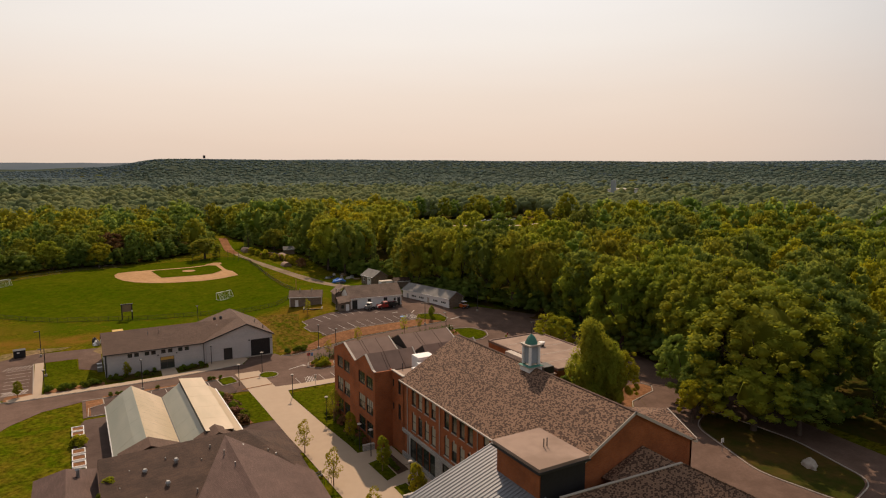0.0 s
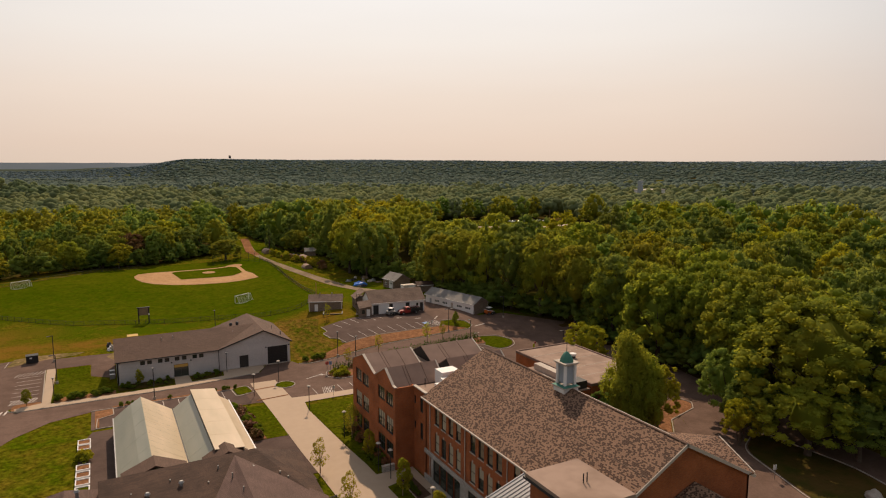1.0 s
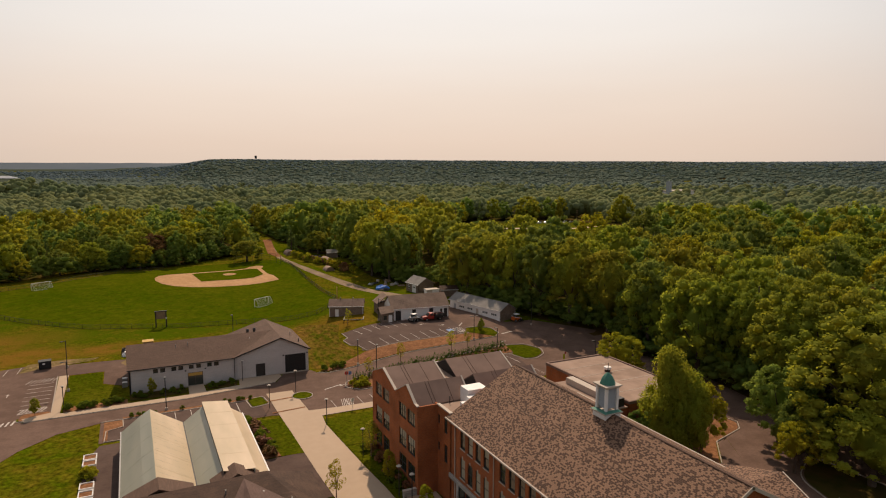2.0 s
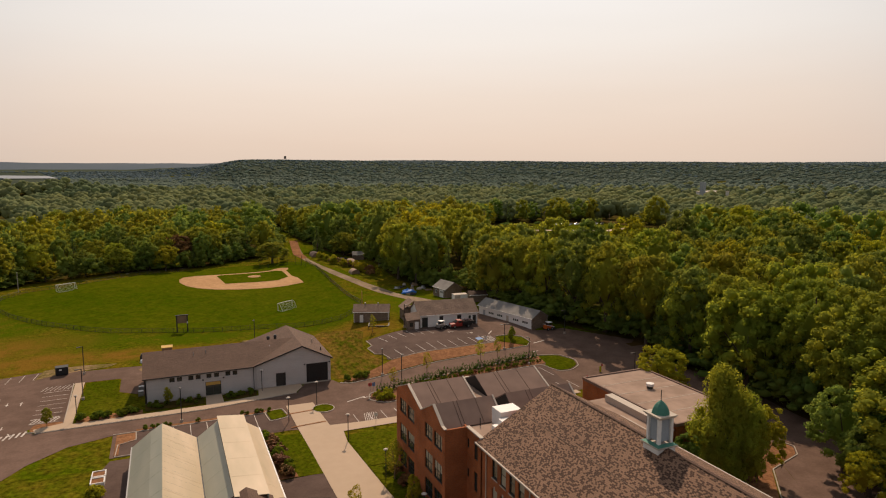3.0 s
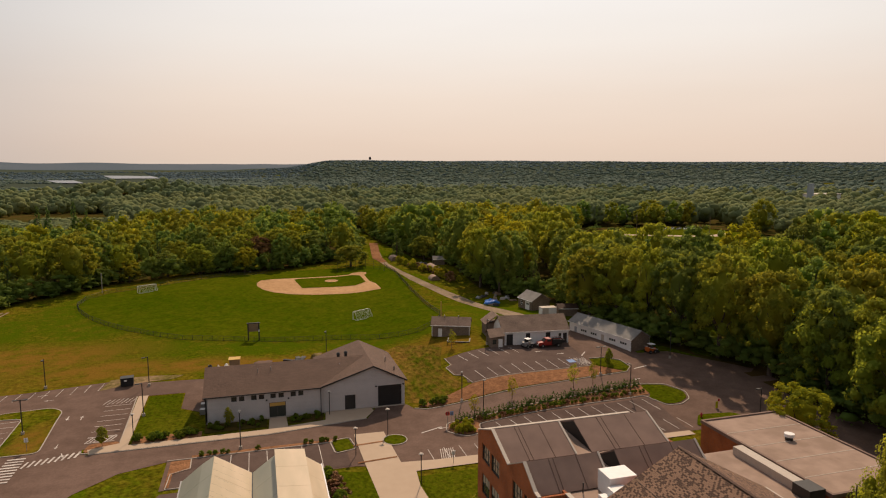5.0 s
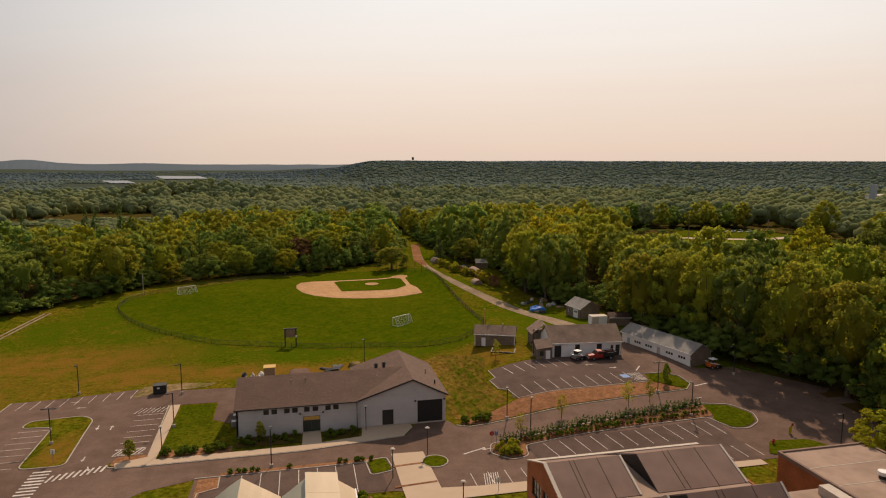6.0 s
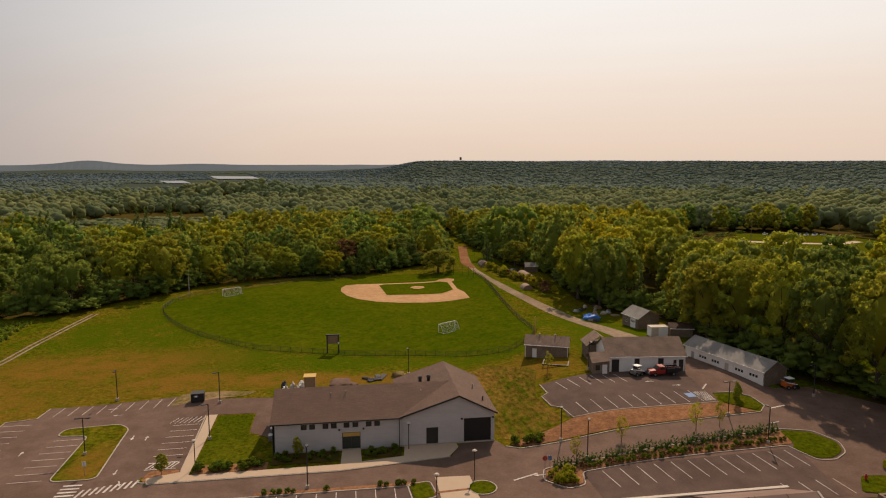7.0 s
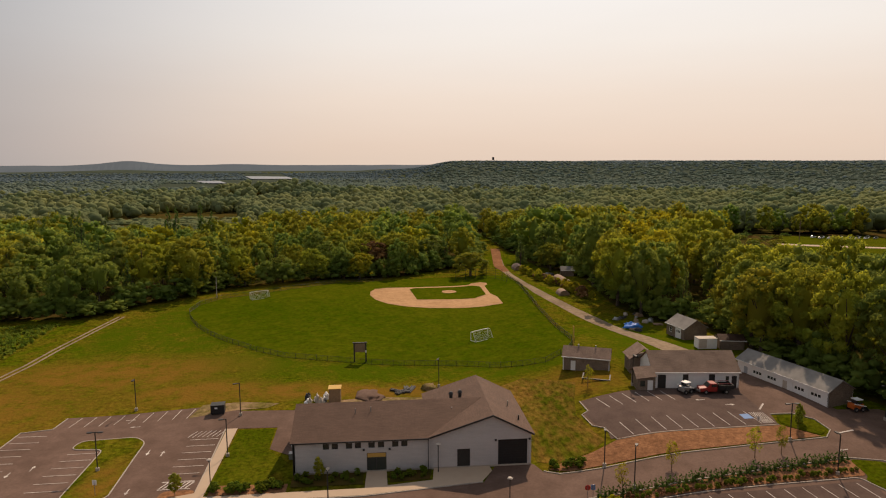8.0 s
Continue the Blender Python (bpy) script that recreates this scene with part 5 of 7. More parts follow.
def build_lodge():
    t = thing("shingled_lodge", (0, 72, 0.1), "low building with dark brown hipped shingle roofs", "building")
    part("wall", boxes((1.5, 26.0, 3.0, 26.0, 0, 3.1), (-6.0, 0.4, 7.0, 27.5, 0, 2.9)), M_SIDING, t)
    R = 6.4
    part("roof", slabs(0.2, [(1.0, 23.2, R), (20.6, 23.8, R), (27.2, 15.8, 3.4), (27.0, 9.0, 3.1), (1.0, 9.0, 3.1)], [(1.0, 23.2, R), (20.6, 23.8, R), (27.6, 27.4, 3.2), (1.0, 27.4, 3.2)], [(20.6, 23.8, R), (27.2, 15.8, 3.42), (27.6, 27.4, 3.22)]), M_SHINGLE_DARK, t, "dark brown shingle roof")
    part("roof", slabs(0.2, [(17.6, 22.4, R + 0.25), (9.6, 5.4, 3.6), (13.2, -4, 3.4), (17.6, -4.0, R - 0.4)], [(17.6, 22.4, R + 0.25), (17.6, -4.0, R - 0.4), (26.6, -4, 3.1), (27.4, 11.8, 3.3)]), M_SHINGLE_MAUVE, t, "mauve-brown shingle cross roof")
    part("roof", slabs(0.2, [(-2.8, 25.2, 5.2), (-6.8, 28.2, 3.1), (0.6, 28.2, 3.1)], [(-2.8, 25.2, 5.2), (0.9, 28.2, 3.1), (0.9, 6, 3.1), (-2.8, 6, 5.2)], [(-2.8, 25.2, 5.2), (-2.8, 6, 5.2), (-6.8, 6, 3.1), (-6.8, 28.2, 3.1)]), M_SHINGLE_MAUVE, t, "mauve-brown hipped shingle roof")
    part("porch_roof", slabs(0.15, [(20.8, 22.6, 4.6), (22.6, 27.0, 3.6), (27.0, 25.8, 3.4), (27.4, 16.6, 3.4), (22.4, 16.4, 4.6)]), M_SHINGLE_DARK, t, "dark brown shingle porch roof")
    part("dormer", boxes((4.2, 8.6, 27.2, 27.6, 3.3, 4.0)), M_SHINGLE_PLAIN, t)
    for x0, hw in ((7.8, 4.2), (17.2, 3.2)):
        g = bmesh.new()
        slab(g, [(x0 - hw, 24.6, 4.6), (x0, 24.6, 6.35), (x0, 28.2, 6.35), (x0 - hw, 28.2, 4.6)], 0.15)
        slab(g, [(x0 + hw, 24.6, 4.6), (x0 + hw, 28.2, 4.6), (x0, 28.2, 6.35), (x0, 24.6, 6.35)], 0.15)
        part("link_roof", g, M_SHINGLE_PLAIN, t, "brown shingle link roof")
    mm = pose(26.0, 15.6, 0, 0, 0, 90)
    window(t, mm @ pose(0, -0.2, 0), -3.4, -1.6, 1.1, 2.6, 2, 2, M_WHITE)
    for px, py, pz, big in ((6.4, 18.5, 5.0, 1), (4.6, 19.5, 5.2, 0), (13.6, 18.6, 5.1, 0), (19.4, 19.4, 5.2, 1), (6.0, 13.2, 4.0, 0), (17.0, 13.0, 6.2, 0), (22.6, 17.6, 4.9, 0), (23.4, 16.4, 4.6, 0), (-1.4, 23.6, 4.9, 1), (9.2, 20.4, 5.6, 0), (10.4, 19.2, 5.3, 1), (3.2, 16.4, 4.5, 0), (8.8, 15.0, 4.3, 1), (15.2, 21.0, 5.9, 0), (16.4, 17.2, 6.3, 0), (20.2, 14.6, 5.1, 0), (12.0, 12.4, 4.0, 0)):
        v = rods([((px, py, pz - 0.6), (px, py, pz + (0.55 if big else 0.4)))], 0.22 if big else 0.09, 10)
        if big:
            rod(v, (px, py, pz + 0.55), (px, py, pz + 0.8), 0.36, 0.2, 10)
        part("roof_vent" if big else "vent_pipe", v, M_GREY, t, "shiny metal roof vent" if big else "")


build_lodge()


# ---- small outbuildings ----
def gable_hut(name, at, turn, w, d, eave, ridge, walls, roof, label, category, doors=(), wins=(), over=0.3, trim=None, gables=None):
    """A gabled building: ridge along local x, front at y 0."""
    t = thing(name, at, label, category, turn=turn)
    holes = [q[:4] for q in doors] + [q[:4] for q in wins]
    part("front_wall", wall_mesh(w, [(0, eave), (w, eave)], holes, 0.2, 0.15), walls, t)
    part("back_wall", placed(wall_mesh(w, [(0, eave), (w, eave)], [], 0.2), pose(w, d, 0, 0, 0, 180)), walls, t)
    for mm in (pose(0, d, 0, 0, 0, -90), pose(w, 0, 0, 0, 0, 90)):
        part("gable_wall", placed(wall_mesh(d, [(0, eave), (d / 2, ridge - 0.05), (d, eave)], [], 0.2), mm), gables or walls, t)
    part("roof", slabs(0.14, [(-over, -over, eave - 0.05), (w + over, -over, eave - 0.05), (w + over, d / 2, ridge + 0.08), (-over, d / 2, ridge + 0.08)], [(-over, d / 2, ridge + 0.08), (w + over, d / 2, ridge + 0.08), (w + over, d + over, eave - 0.05), (-over, d + over, eave - 0.05)]), roof, t)
    part("fascia", boxes((-over, w + over, -over - 0.05, -over, eave - 0.2, eave - 0.03)), trim or M_WHITE, t)
    for a, b, c, e, m in doors:
        dd = part("door", boxes((a, b, 0.08, 0.14, c, e)), m, t)
        if b - a > 2:
            for i in range(4):
                part("door_panel", boxes((a + 0.05, b - 0.05, 0.05, 0.08, c + i * (e - c) / 4 + 0.02, c + (i + 1) * (e - c) / 4 - 0.03)), m, dd)
            for i in range(3):
                part("door_pane", boxes((a + 0.5 + i * (b - a - 0.8) / 3, a + 0.2 + (i + 1) * (b - a - 0.8) / 3 + 0.1, 0.03, 0.05, e - (e - c) * 0.42, e - (e - c) * 0.2)), M_GLASS, dd)
    for a, b, c, e in wins:
        window(t, Matrix.Identity(4), a, b, c, e, 1, 2, M_WHITE, depth=0.08)
    return t


M_SHINGLE_GREY = mat("grey_aged_shingles", (0.25, 0.23, 0.21), (0.17, 0.155, 0.14), 0.9, scale=0.5, amount=0.8, coord="Position", big=0.12)
# storage shed by the field
sx, sy = 56.4, 191.2
gable_hut("storage_shed", (sx, sy, height(60, 190) - 0.1), -22, 9.6, 5.0, 3.0, 4.6, M_SHAKE, M_SHINGLE_TAN, "weathered shingled storage shed with white corner trim", "shed",
          doors=[(1.6, 2.6, 0.0, 2.1, M_WHITE)], wins=[])
shed = bpy.data.objects["storage_shed"]
for x in (0.0, 9.5):
    part("corner_board", boxes((x - 0.03, x + 0.13, -0.06, -0.003, 0, 2.9)), M_WHITE, shed)
for y in (1.2, 3.0):
    part("side_window", boxes((-0.06, -0.005, y, y + 0.8, 1.1, 2.2)), M_WHITE, shed, "white gable window")
for x in (3.0, 6.6):
    part("roof_vent", rods([((x, 2.5, 4.4), (x, 2.5, 5.1))], 0.14), M_GREY, shed)
# maintenance house
HX, HY, HZ = 70.0, 176.2, 3.4
house = gable_hut("maintenance_house", (HX, HY, HZ), -6.0, 16.4, 9.0, 3.4, 6.3, M_WHITE, M_SHINGLE_TAN, "white and brown maintenance house with a broad shingle roof", "house",
                  doors=[(5.6, 6.7, 0, 2.9, M_DARK), (10.6, 11.8, 0, 2.9, M_DARK), (0.8, 2.4, 0, 2.8, M_DARK), (15.0, 16.0, 0, 2.6, M_DARK)], wins=[(13.8, 14.6, 0.6, 2.6)])
part("porch_wall", boxes((-3.4, -0.02, -1.2, 3.2, 0, 2.6)), M_SHAKE, house, "brown shingled porch")
part("porch_roof", slabs(0.12, [(-3.8, -1.7, 2.55), (0.0, -1.7, 3.0), (0.0, 1.2, 4.3), (-3.8, 1.2, 4.0)], [(-3.8, 1.2, 4.0), (0, 1.2, 4.3), (0, 3.8, 3.0), (-3.8, 3.8, 2.6)]), M_SHINGLE_TAN, house)
part("porch_door", boxes((-1.5, -0.5, -1.26, -1.2, 0, 2.1)), M_WHITE, house)
part("porch_window", boxes((-2.9, -2.0, -1.24, -1.2, 0.9, 2.0)), M_GLASS, house)
part("rear_wing_wall", boxes((-2.0, 3.4, 9.0, 13.4, 0, 3.4)), M_SHAKE, house)
part("rear_wing_roof", slabs(0.12, [(-2.4, 8.4, 3.3), (0.7, 8.4, 5.6), (0.7, 13.8, 5.6), (-2.4, 13.8, 3.3)], [(0.7, 8.4, 5.6), (3.8, 8.4, 3.3), (3.8, 13.8, 3.3), (0.7, 13.8, 5.6)]), M_SHINGLE_TAN, house)
part("corner_board", boxes((-0.08, 0.1, -0.06, 0.0, 0, 3.4)), M_CREAM, house)
# long garage
gdir = math.degrees(math.atan2(164.4 - 185.3, 97.3 - 92.1))
doors = [(1.9, 2.9, 0, 2.1, M_LOUVRE), (3.9, 6.9, 0, 2.4, M_WHITE), (7.5, 10.5, 0, 2.4, M_WHITE), (11.6, 12.7, 0, 2.2, M_CREAM), (13.9, 16.9, 0, 2.4, M_WHITE), (17.5, 20.5, 0, 2.4, M_WHITE)]
gable_hut("long_garage", (92.1, 185.3, 2.9), gdir, 21.6, 6.0, 3.1, 4.9, M_WHITE, M_SHINGLE_GREY, "long white garage with four overhead doors and aged grey roof", "garage", doors=doors, gables=M_SHAKE)
gable_hut("small_barn", (90.6, 216.0, height(93, 212)), -80, 7.4, 6.4, 3.0, 5.0, M_SHAKE, M_SHINGLE_GREY, "small weathered barn with a grey metal roof", "barn", doors=[(3.6, 6.0, 0, 2.6, M_WHITE)], wins=[(1.2, 2.3, 1.0, 2.2)])


# ---- trees ----
def leaf_cloud(rng, clumps, per, leaf):
    """Leaf cards round the clumps (centre, radius, squash, outward direction) as arrays of vertices and quads."""
    vs, fs = [], []
    base = 0
    for c, r, sq, out in clumps:
        k = max(6, int(per * (r / 1.6) ** 2))
        d = rng.normal(size=(k, 3))
        d /= np.linalg.norm(d, axis=1)[:, None]
        inner = d @ out
        d = np.where((inner < -0.15)[:, None], d - 2 * inner[:, None] * out, d)
        rad = r * (0.80 + 0.34 * rng.random(k))[:, None]
        p = c + d * rad * np.array([1, 1, sq])
        nrm = d + np.array([0, 0, 0.25]) + 0.45 * rng.normal(size=(k, 3))
        nrm /= np.linalg.norm(nrm, axis=1)[:, None]
        a = np.cross(nrm, rng.normal(size=(k, 3)))
        a /= np.linalg.norm(a, axis=1)[:, None]
        b = np.cross(nrm, a)
        s = leaf * (0.6 + 0.8 * rng.random(k))[:, None]
        bend = nrm * s * 0.25
        q = np.stack([p - a * s, p - b * s * 0.6 + bend, p + a * s, p + b * s * 0.6 + bend], 1).reshape(-1, 3)
        vs.append(q)
        fs.append(base + np.arange(k * 4).reshape(-1, 4))
        base += k * 4
    return np.concatenate(vs), np.concatenate(fs)


ICO_V, ICO_F = None, None


def ico():
    global ICO_V, ICO_F
    if ICO_V is None:
        bm = bmesh.new()
        bmesh.ops.create_icosphere(bm, subdivisions=1, radius=1.0)
        bm.verts.ensure_lookup_table()
        ICO_V = np.array([v.co[:] for v in bm.verts])
        ICO_F = np.array([[v.index for v in f.verts] for f in bm.faces])
        bm.free()
    return ICO_V, ICO_F


def quick_mesh(name, v, quads=None, tris=None, material=None):
    """A mesh from arrays of vertices, quads and triangles."""
    me = bpy.data.meshes.new(name)
    loops, starts = [], []
    n = 0
    if quads is not None and len(quads):
        loops.append(quads.ravel())
        starts.append(n + 4 * np.arange(len(quads)))
        n += quads.size
    if tris is not None and len(tris):
        loops.append(tris.ravel())
        starts.append(n + 3 * np.arange(len(tris)))
        n += tris.size
    loops, starts = np.concatenate(loops).astype(np.int32), np.concatenate(starts).astype(np.int32)
    me.vertices.add(len(v))
    me.vertices.foreach_set("co", np.asarray(v, np.float32).ravel())
    me.loops.add(len(loops))
    me.loops.foreach_set("vertex_index", loops)
    me.polygons.add(len(starts))
    me.polygons.foreach_set("loop_start", starts)
    me.update(calc_edges=True)
    if material:
        me.materials.append(material)
    return me


def crown_arrays(seed, height_, spread, trunk, n_clumps, per, leaf, shape="round", squash=0.7):
    """A crown of leafy lumps: a lobed dome, a cone or a spire. Returns vertices, leaf quads and core triangles."""
    rng = np.random.default_rng(seed)
    clumps, cores = [], []
    h = height_ - trunk
    lobe_n, lobe_a = 3 + seed % 3, rng.random() * 6.283
    for i in range(n_clumps):
        if shape == "round":
            uz = 1.0 - 1.5 * (i + 0.5 * rng.random()) / n_clumps
            ang = 2.39996 * i + 0.5 * rng.normal()
            flat = math.sqrt(max(0.0, 1 - uz * uz))
            u = np.array([math.cos(ang) * flat, math.sin(ang) * flat, uz])
            lobes = 1.0 + 0.13 * math.sin(lobe_n * ang + lobe_a) * flat + 0.10 * math.sin(5 * uz + 2 * ang + seed) + 0.07 * rng.normal()
            rr = lobes * 0.84
            c = np.array([u[0] * spread * rr, u[1] * spread * rr, trunk + h * 0.44 + uz * h * (0.50 if uz > 0 else 0.62) * rr])
            r = spread * math.sqrt(8.4 / n_clumps) * 0.52 * (0.72 + 0.6 * rng.random())
            sq = squash
            out = u * np.array([1, 1, 0.9]) + np.array([0, 0, 0.25])
            core = 0.74
        elif shape == "cone":
            t = (i + rng.random()) / n_clumps
            ang = rng.random() * 6.283
            rad = spread * (1 - t) ** 0.8 * (0.45 + 0.55 * rng.random())
            c = np.array([math.cos(ang) * rad, math.sin(ang) * rad, trunk + t * h * 0.96])
            r = spread * (0.30 * (1 - t) + 0.10)
            sq, core = 0.6, 0.55
            out = np.array([math.cos(ang), math.sin(ang), 0.5])
        else:
            t = (i + rng.random()) / n_clumps
            ang = rng.random() * 6.283
            rad = spread * math.sin(math.pi * min(0.97, 0.12 + t * 0.86)) ** 0.8 * (0.3 + 0.6 * rng.random())
            c = np.array([math.cos(ang) * rad, math.sin(ang) * rad, trunk + t * h * 0.93])
            r = spread * (0.18 + 0.14 * rng.random())
            sq, core = 1.15, 0.55
            out = np.array([math.cos(ang), math.sin(ang), 0.4])
        clumps.append((c, r, sq, out / np.linalg.norm(out)))
        cores.append((c, np.array([1, 1, sq]) * r * core))
    if shape == "round":
        cores.append((np.array([0, 0, trunk + h * 0.46]), np.array([spread * 0.45, spread * 0.45, h * 0.26])))
    v, q = leaf_cloud(rng, clumps, per, leaf)
    iv, itr = ico()
    cv, ct = [], []
    base = len(v)
    for c, r in cores:
        jit = 1 + 0.16 * rng.normal(size=(len(iv), 1))
        cv.append(c + iv * jit * r)
        ct.append(itr + base)
        base += len(iv)
    return np.concatenate([v] + cv), q, np.concatenate(ct)


def limb_mesh(seed, height_, spread, trunk, name="trunk", n=6, stout=1.0, bark=None):
    rng = random.Random(seed)
    bm = bmesh.new()
    r = (0.022 * height_ + 0.05) * stout
    rod(bm, (0, 0, -0.4), (0.05 * r, 0, trunk * 1.1), r * 1.25, r * 0.85, 7)
    rod(bm, (0.05 * r, 0, trunk * 1.05), (0.3, 0.2, height_ * 0.8), r * 0.8, r * 0.2, 6)
    for i in range(n):
        a = 6.283 * i / n + rng.random()
        z0 = trunk * (0.85 + 0.5 * rng.random())
        e = (math.cos(a) * spread * 0.7, math.sin(a) * spread * 0.7, z0 + (height_ - trunk) * (0.25 + 0.35 * rng.random()))
        rod(bm, (0, 0, z0), e, r * 0.45, r * 0.1, 5)
    me = mesh_of(bm, name)
    me.materials.append(bark or M_BARK)
    return me


LEAVES = {"oak": M_LEAF, "maple": M_LEAF_BLUE, "yellow": M_LEAF_YEL, "copper": M_LEAF_RED, "pine": M_LEAF_PINE, "cedar": M_LEAF}
TREE_LABEL = {"oak": "broad green oak with a lumpy dense crown", "maple": "dark green maple with a rounded crown", "yellow": "yellowing broadleaf tree at the wood's edge", "copper": "dark copper-red beech tree among green ones",
              "pine": "dark pointed evergreen with sparse limbs", "cedar": "feathery upright conifer"}
STOCK = {}


def tree_stock(kind, detail, i):
    key = (kind, detail, i)
    if key not in STOCK:
        shape = {"pine": "cone", "cedar": "spire"}.get(kind, "round")
        n, per, leaf = {"giant": (300, 330, 0.11), "hero": (110, 150, 0.19), "mid": (62, 58, 0.27), "far": (20, 8, 0.52), "bush": (12, 4, 0.55)}[detail]
        seed = 17 * i + len(STOCK) * 3 + 5
        v, q, tr = crown_arrays(seed, 15.0, 5.6 if kind != "pine" else 3.6, {"giant": 2.6, "hero": 1.6}.get(detail, 0.9), n, per, leaf, shape, 1.05 if detail == "giant" else 0.7)
        STOCK[key] = (quick_mesh("crown", v, q, tr, LEAVES[kind]), limb_mesh(seed, 15.0, 5.0, 3.4), (v, q, tr))
    return STOCK[key]


def plant(kind, detail, i, x, y, hgt, wide, turn, label="", group="trees of the wood", z=None):
    crown, trunk, _ = tree_stock(kind, detail, i)
    t = thing("tree", (x, y, (height(x, y) if z is None else z) - 0.05), label or TREE_LABEL[kind], "tree", group, turn)
    t.scale = (wide / 11.2, wide / 11.2, hgt / 15.0)
    part("trunk", trunk, M_BARK, t)
    part("crown", crown, LEAVES[kind], t)
    return t


def inside(x, y, ring):
    c = False
    n = len(ring)
    for i in range(n):
        (xa, ya), (xb, yb) = ring[i], ring[i - 1]
        if (ya > y) != (yb > y) and x < (xb - xa) * (y - ya) / (yb - ya) + xa:
            c = not c
    return c


NEAR_WOOD = [[(116, 20), (114, 60), (113, 100), (117, 128), (115, 152), (109, 163), (106, 168), (101, 190), (104, 205), (104, 225), (94, 236), (90, 250), (91, 264), (93, 282), (95, 302), (84, 330), (81, 400), (82, 470), (330, 470), (330, 20)],
             [(-130, 256), (-72, 257), (-50, 284), (-38, 303), (-4, 309), (24, 318), (40, 330), (56, 344), (63, 372), (66, 470), (-190, 470), (-190, 262)]]


def scatter(seed, rings, spacing, box_, skip=()):
    rng = random.Random(seed)
    x0, x1, y0, y1 = box_
    out, cells = [], {}
    for _ in range(int((x1 - x0) * (y1 - y0) / spacing ** 2 * 3.2)):
        x, y = rng.uniform(x0, x1), rng.uniform(y0, y1)
        if not any(inside(x, y, r) for r in rings) or any(inside(x, y, r) for r in skip):
            continue
        g = (int(x / spacing), int(y / spacing))
        if any((x - a) ** 2 + (y - b) ** 2 < spacing ** 2 for i in (-1, 0, 1) for j in (-1, 0, 1) for a, b in cells.get((g[0] + i, g[1] + j), ())):
            continue
        cells.setdefault(g, []).append((x, y))
        out.append((x, y))
    return out


SIGHT = [(120, 236), (165, 200), (320, 310), (330, 440), (255, 460), (190, 392)]
CLEARINGS = [[(232, 340), (258, 316), (300, 340), (345, 415), (345, 452), (270, 448), (236, 395)]]
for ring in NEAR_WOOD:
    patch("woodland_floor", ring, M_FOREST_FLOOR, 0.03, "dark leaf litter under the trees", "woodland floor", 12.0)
rng = random.Random(11)
SPOTS = []
for seed, ring, gap in ((4, NEAR_WOOD[0], 10.2), (5, NEAR_WOOD[1], 8.2)):
    for x, y in scatter(seed, [ring], gap, (-190, 330, 20, 470), CLEARINGS):
        ang = math.degrees(math.atan2(x, y))
        if -34 < ang < 72:
            SPOTS.append((math.hypot(x - 25, y - 90), x, y))
SPOTS.sort()
JOINED = {}
for order, (d, x, y) in enumerate(SPOTS):
    east = x > 76
    kind = rng.choices(["oak", "maple", "yellow", "pine", "copper"], [0.51, 0.34, 0.09, 0.057, 0.003])[0]
    if x < -40 and y < 340:
        kind = rng.choices(["oak", "maple", "pine", "yellow"], [0.30, 0.50, 0.14, 0.06])[0]
    hgt = rng.uniform(17, 28) if east else rng.uniform(12.5, 19)
    if x < -40 and y < 340:
        hgt = rng.uniform(15, 23)
    if y > 380:
        hgt = rng.uniform(15, 22)
    if y > 390 and -165 < x < -55:
        hgt = rng.uniform(10, 13)
    if inside(x, y, SIGHT):
        hgt = max(2.5, min(hgt, 40 * (1 - math.hypot(x - 18, y - 60) / 385)))
    wide = min(15.5, max(7.0, hgt * rng.uniform(0.52, 0.78))) * (0.6 if kind == "pine" else 1)
    i = rng.randrange(4 if kind in ("oak", "maple") else 2)
    turn = rng.uniform(0, 360)
    if order < 235:
        plant(kind, "mid", i, x, y, hgt, wide, turn)
    else:
        v, q, tr = tree_stock(kind, "far", i)[2]
        c, s_ = math.cos(radians(turn)), math.sin(radians(turn))
        k = wide / 11.2
        w = np.stack([x + k * (c * v[:, 0] - s_ * v[:, 1]), y + k * (s_ * v[:, 0] + c * v[:, 1]), height(x, y) + v[:, 2] * hgt / 15.0], 1)
        JOINED.setdefault(kind, []).append((w, q, tr))
for kind, rows in JOINED.items():
    vs, qs, ts, base = [], [], [], 0
    for w, q, tr in rows:
        vs.append(w)
        qs.append(q + base)
        ts.append(tr + base)
        base += len(w)
    tagged(new("woodland", quick_mesh("woodland", np.concatenate(vs), np.concatenate(qs), np.concatenate(ts), LEAVES[kind])), "dense sunlit " + {"oak": "oak", "maple": "maple", "yellow": "yellowing", "copper": "copper beech", "pine": "pine"}[kind] + " crowns of the wood", "woodland", kind="stuff")

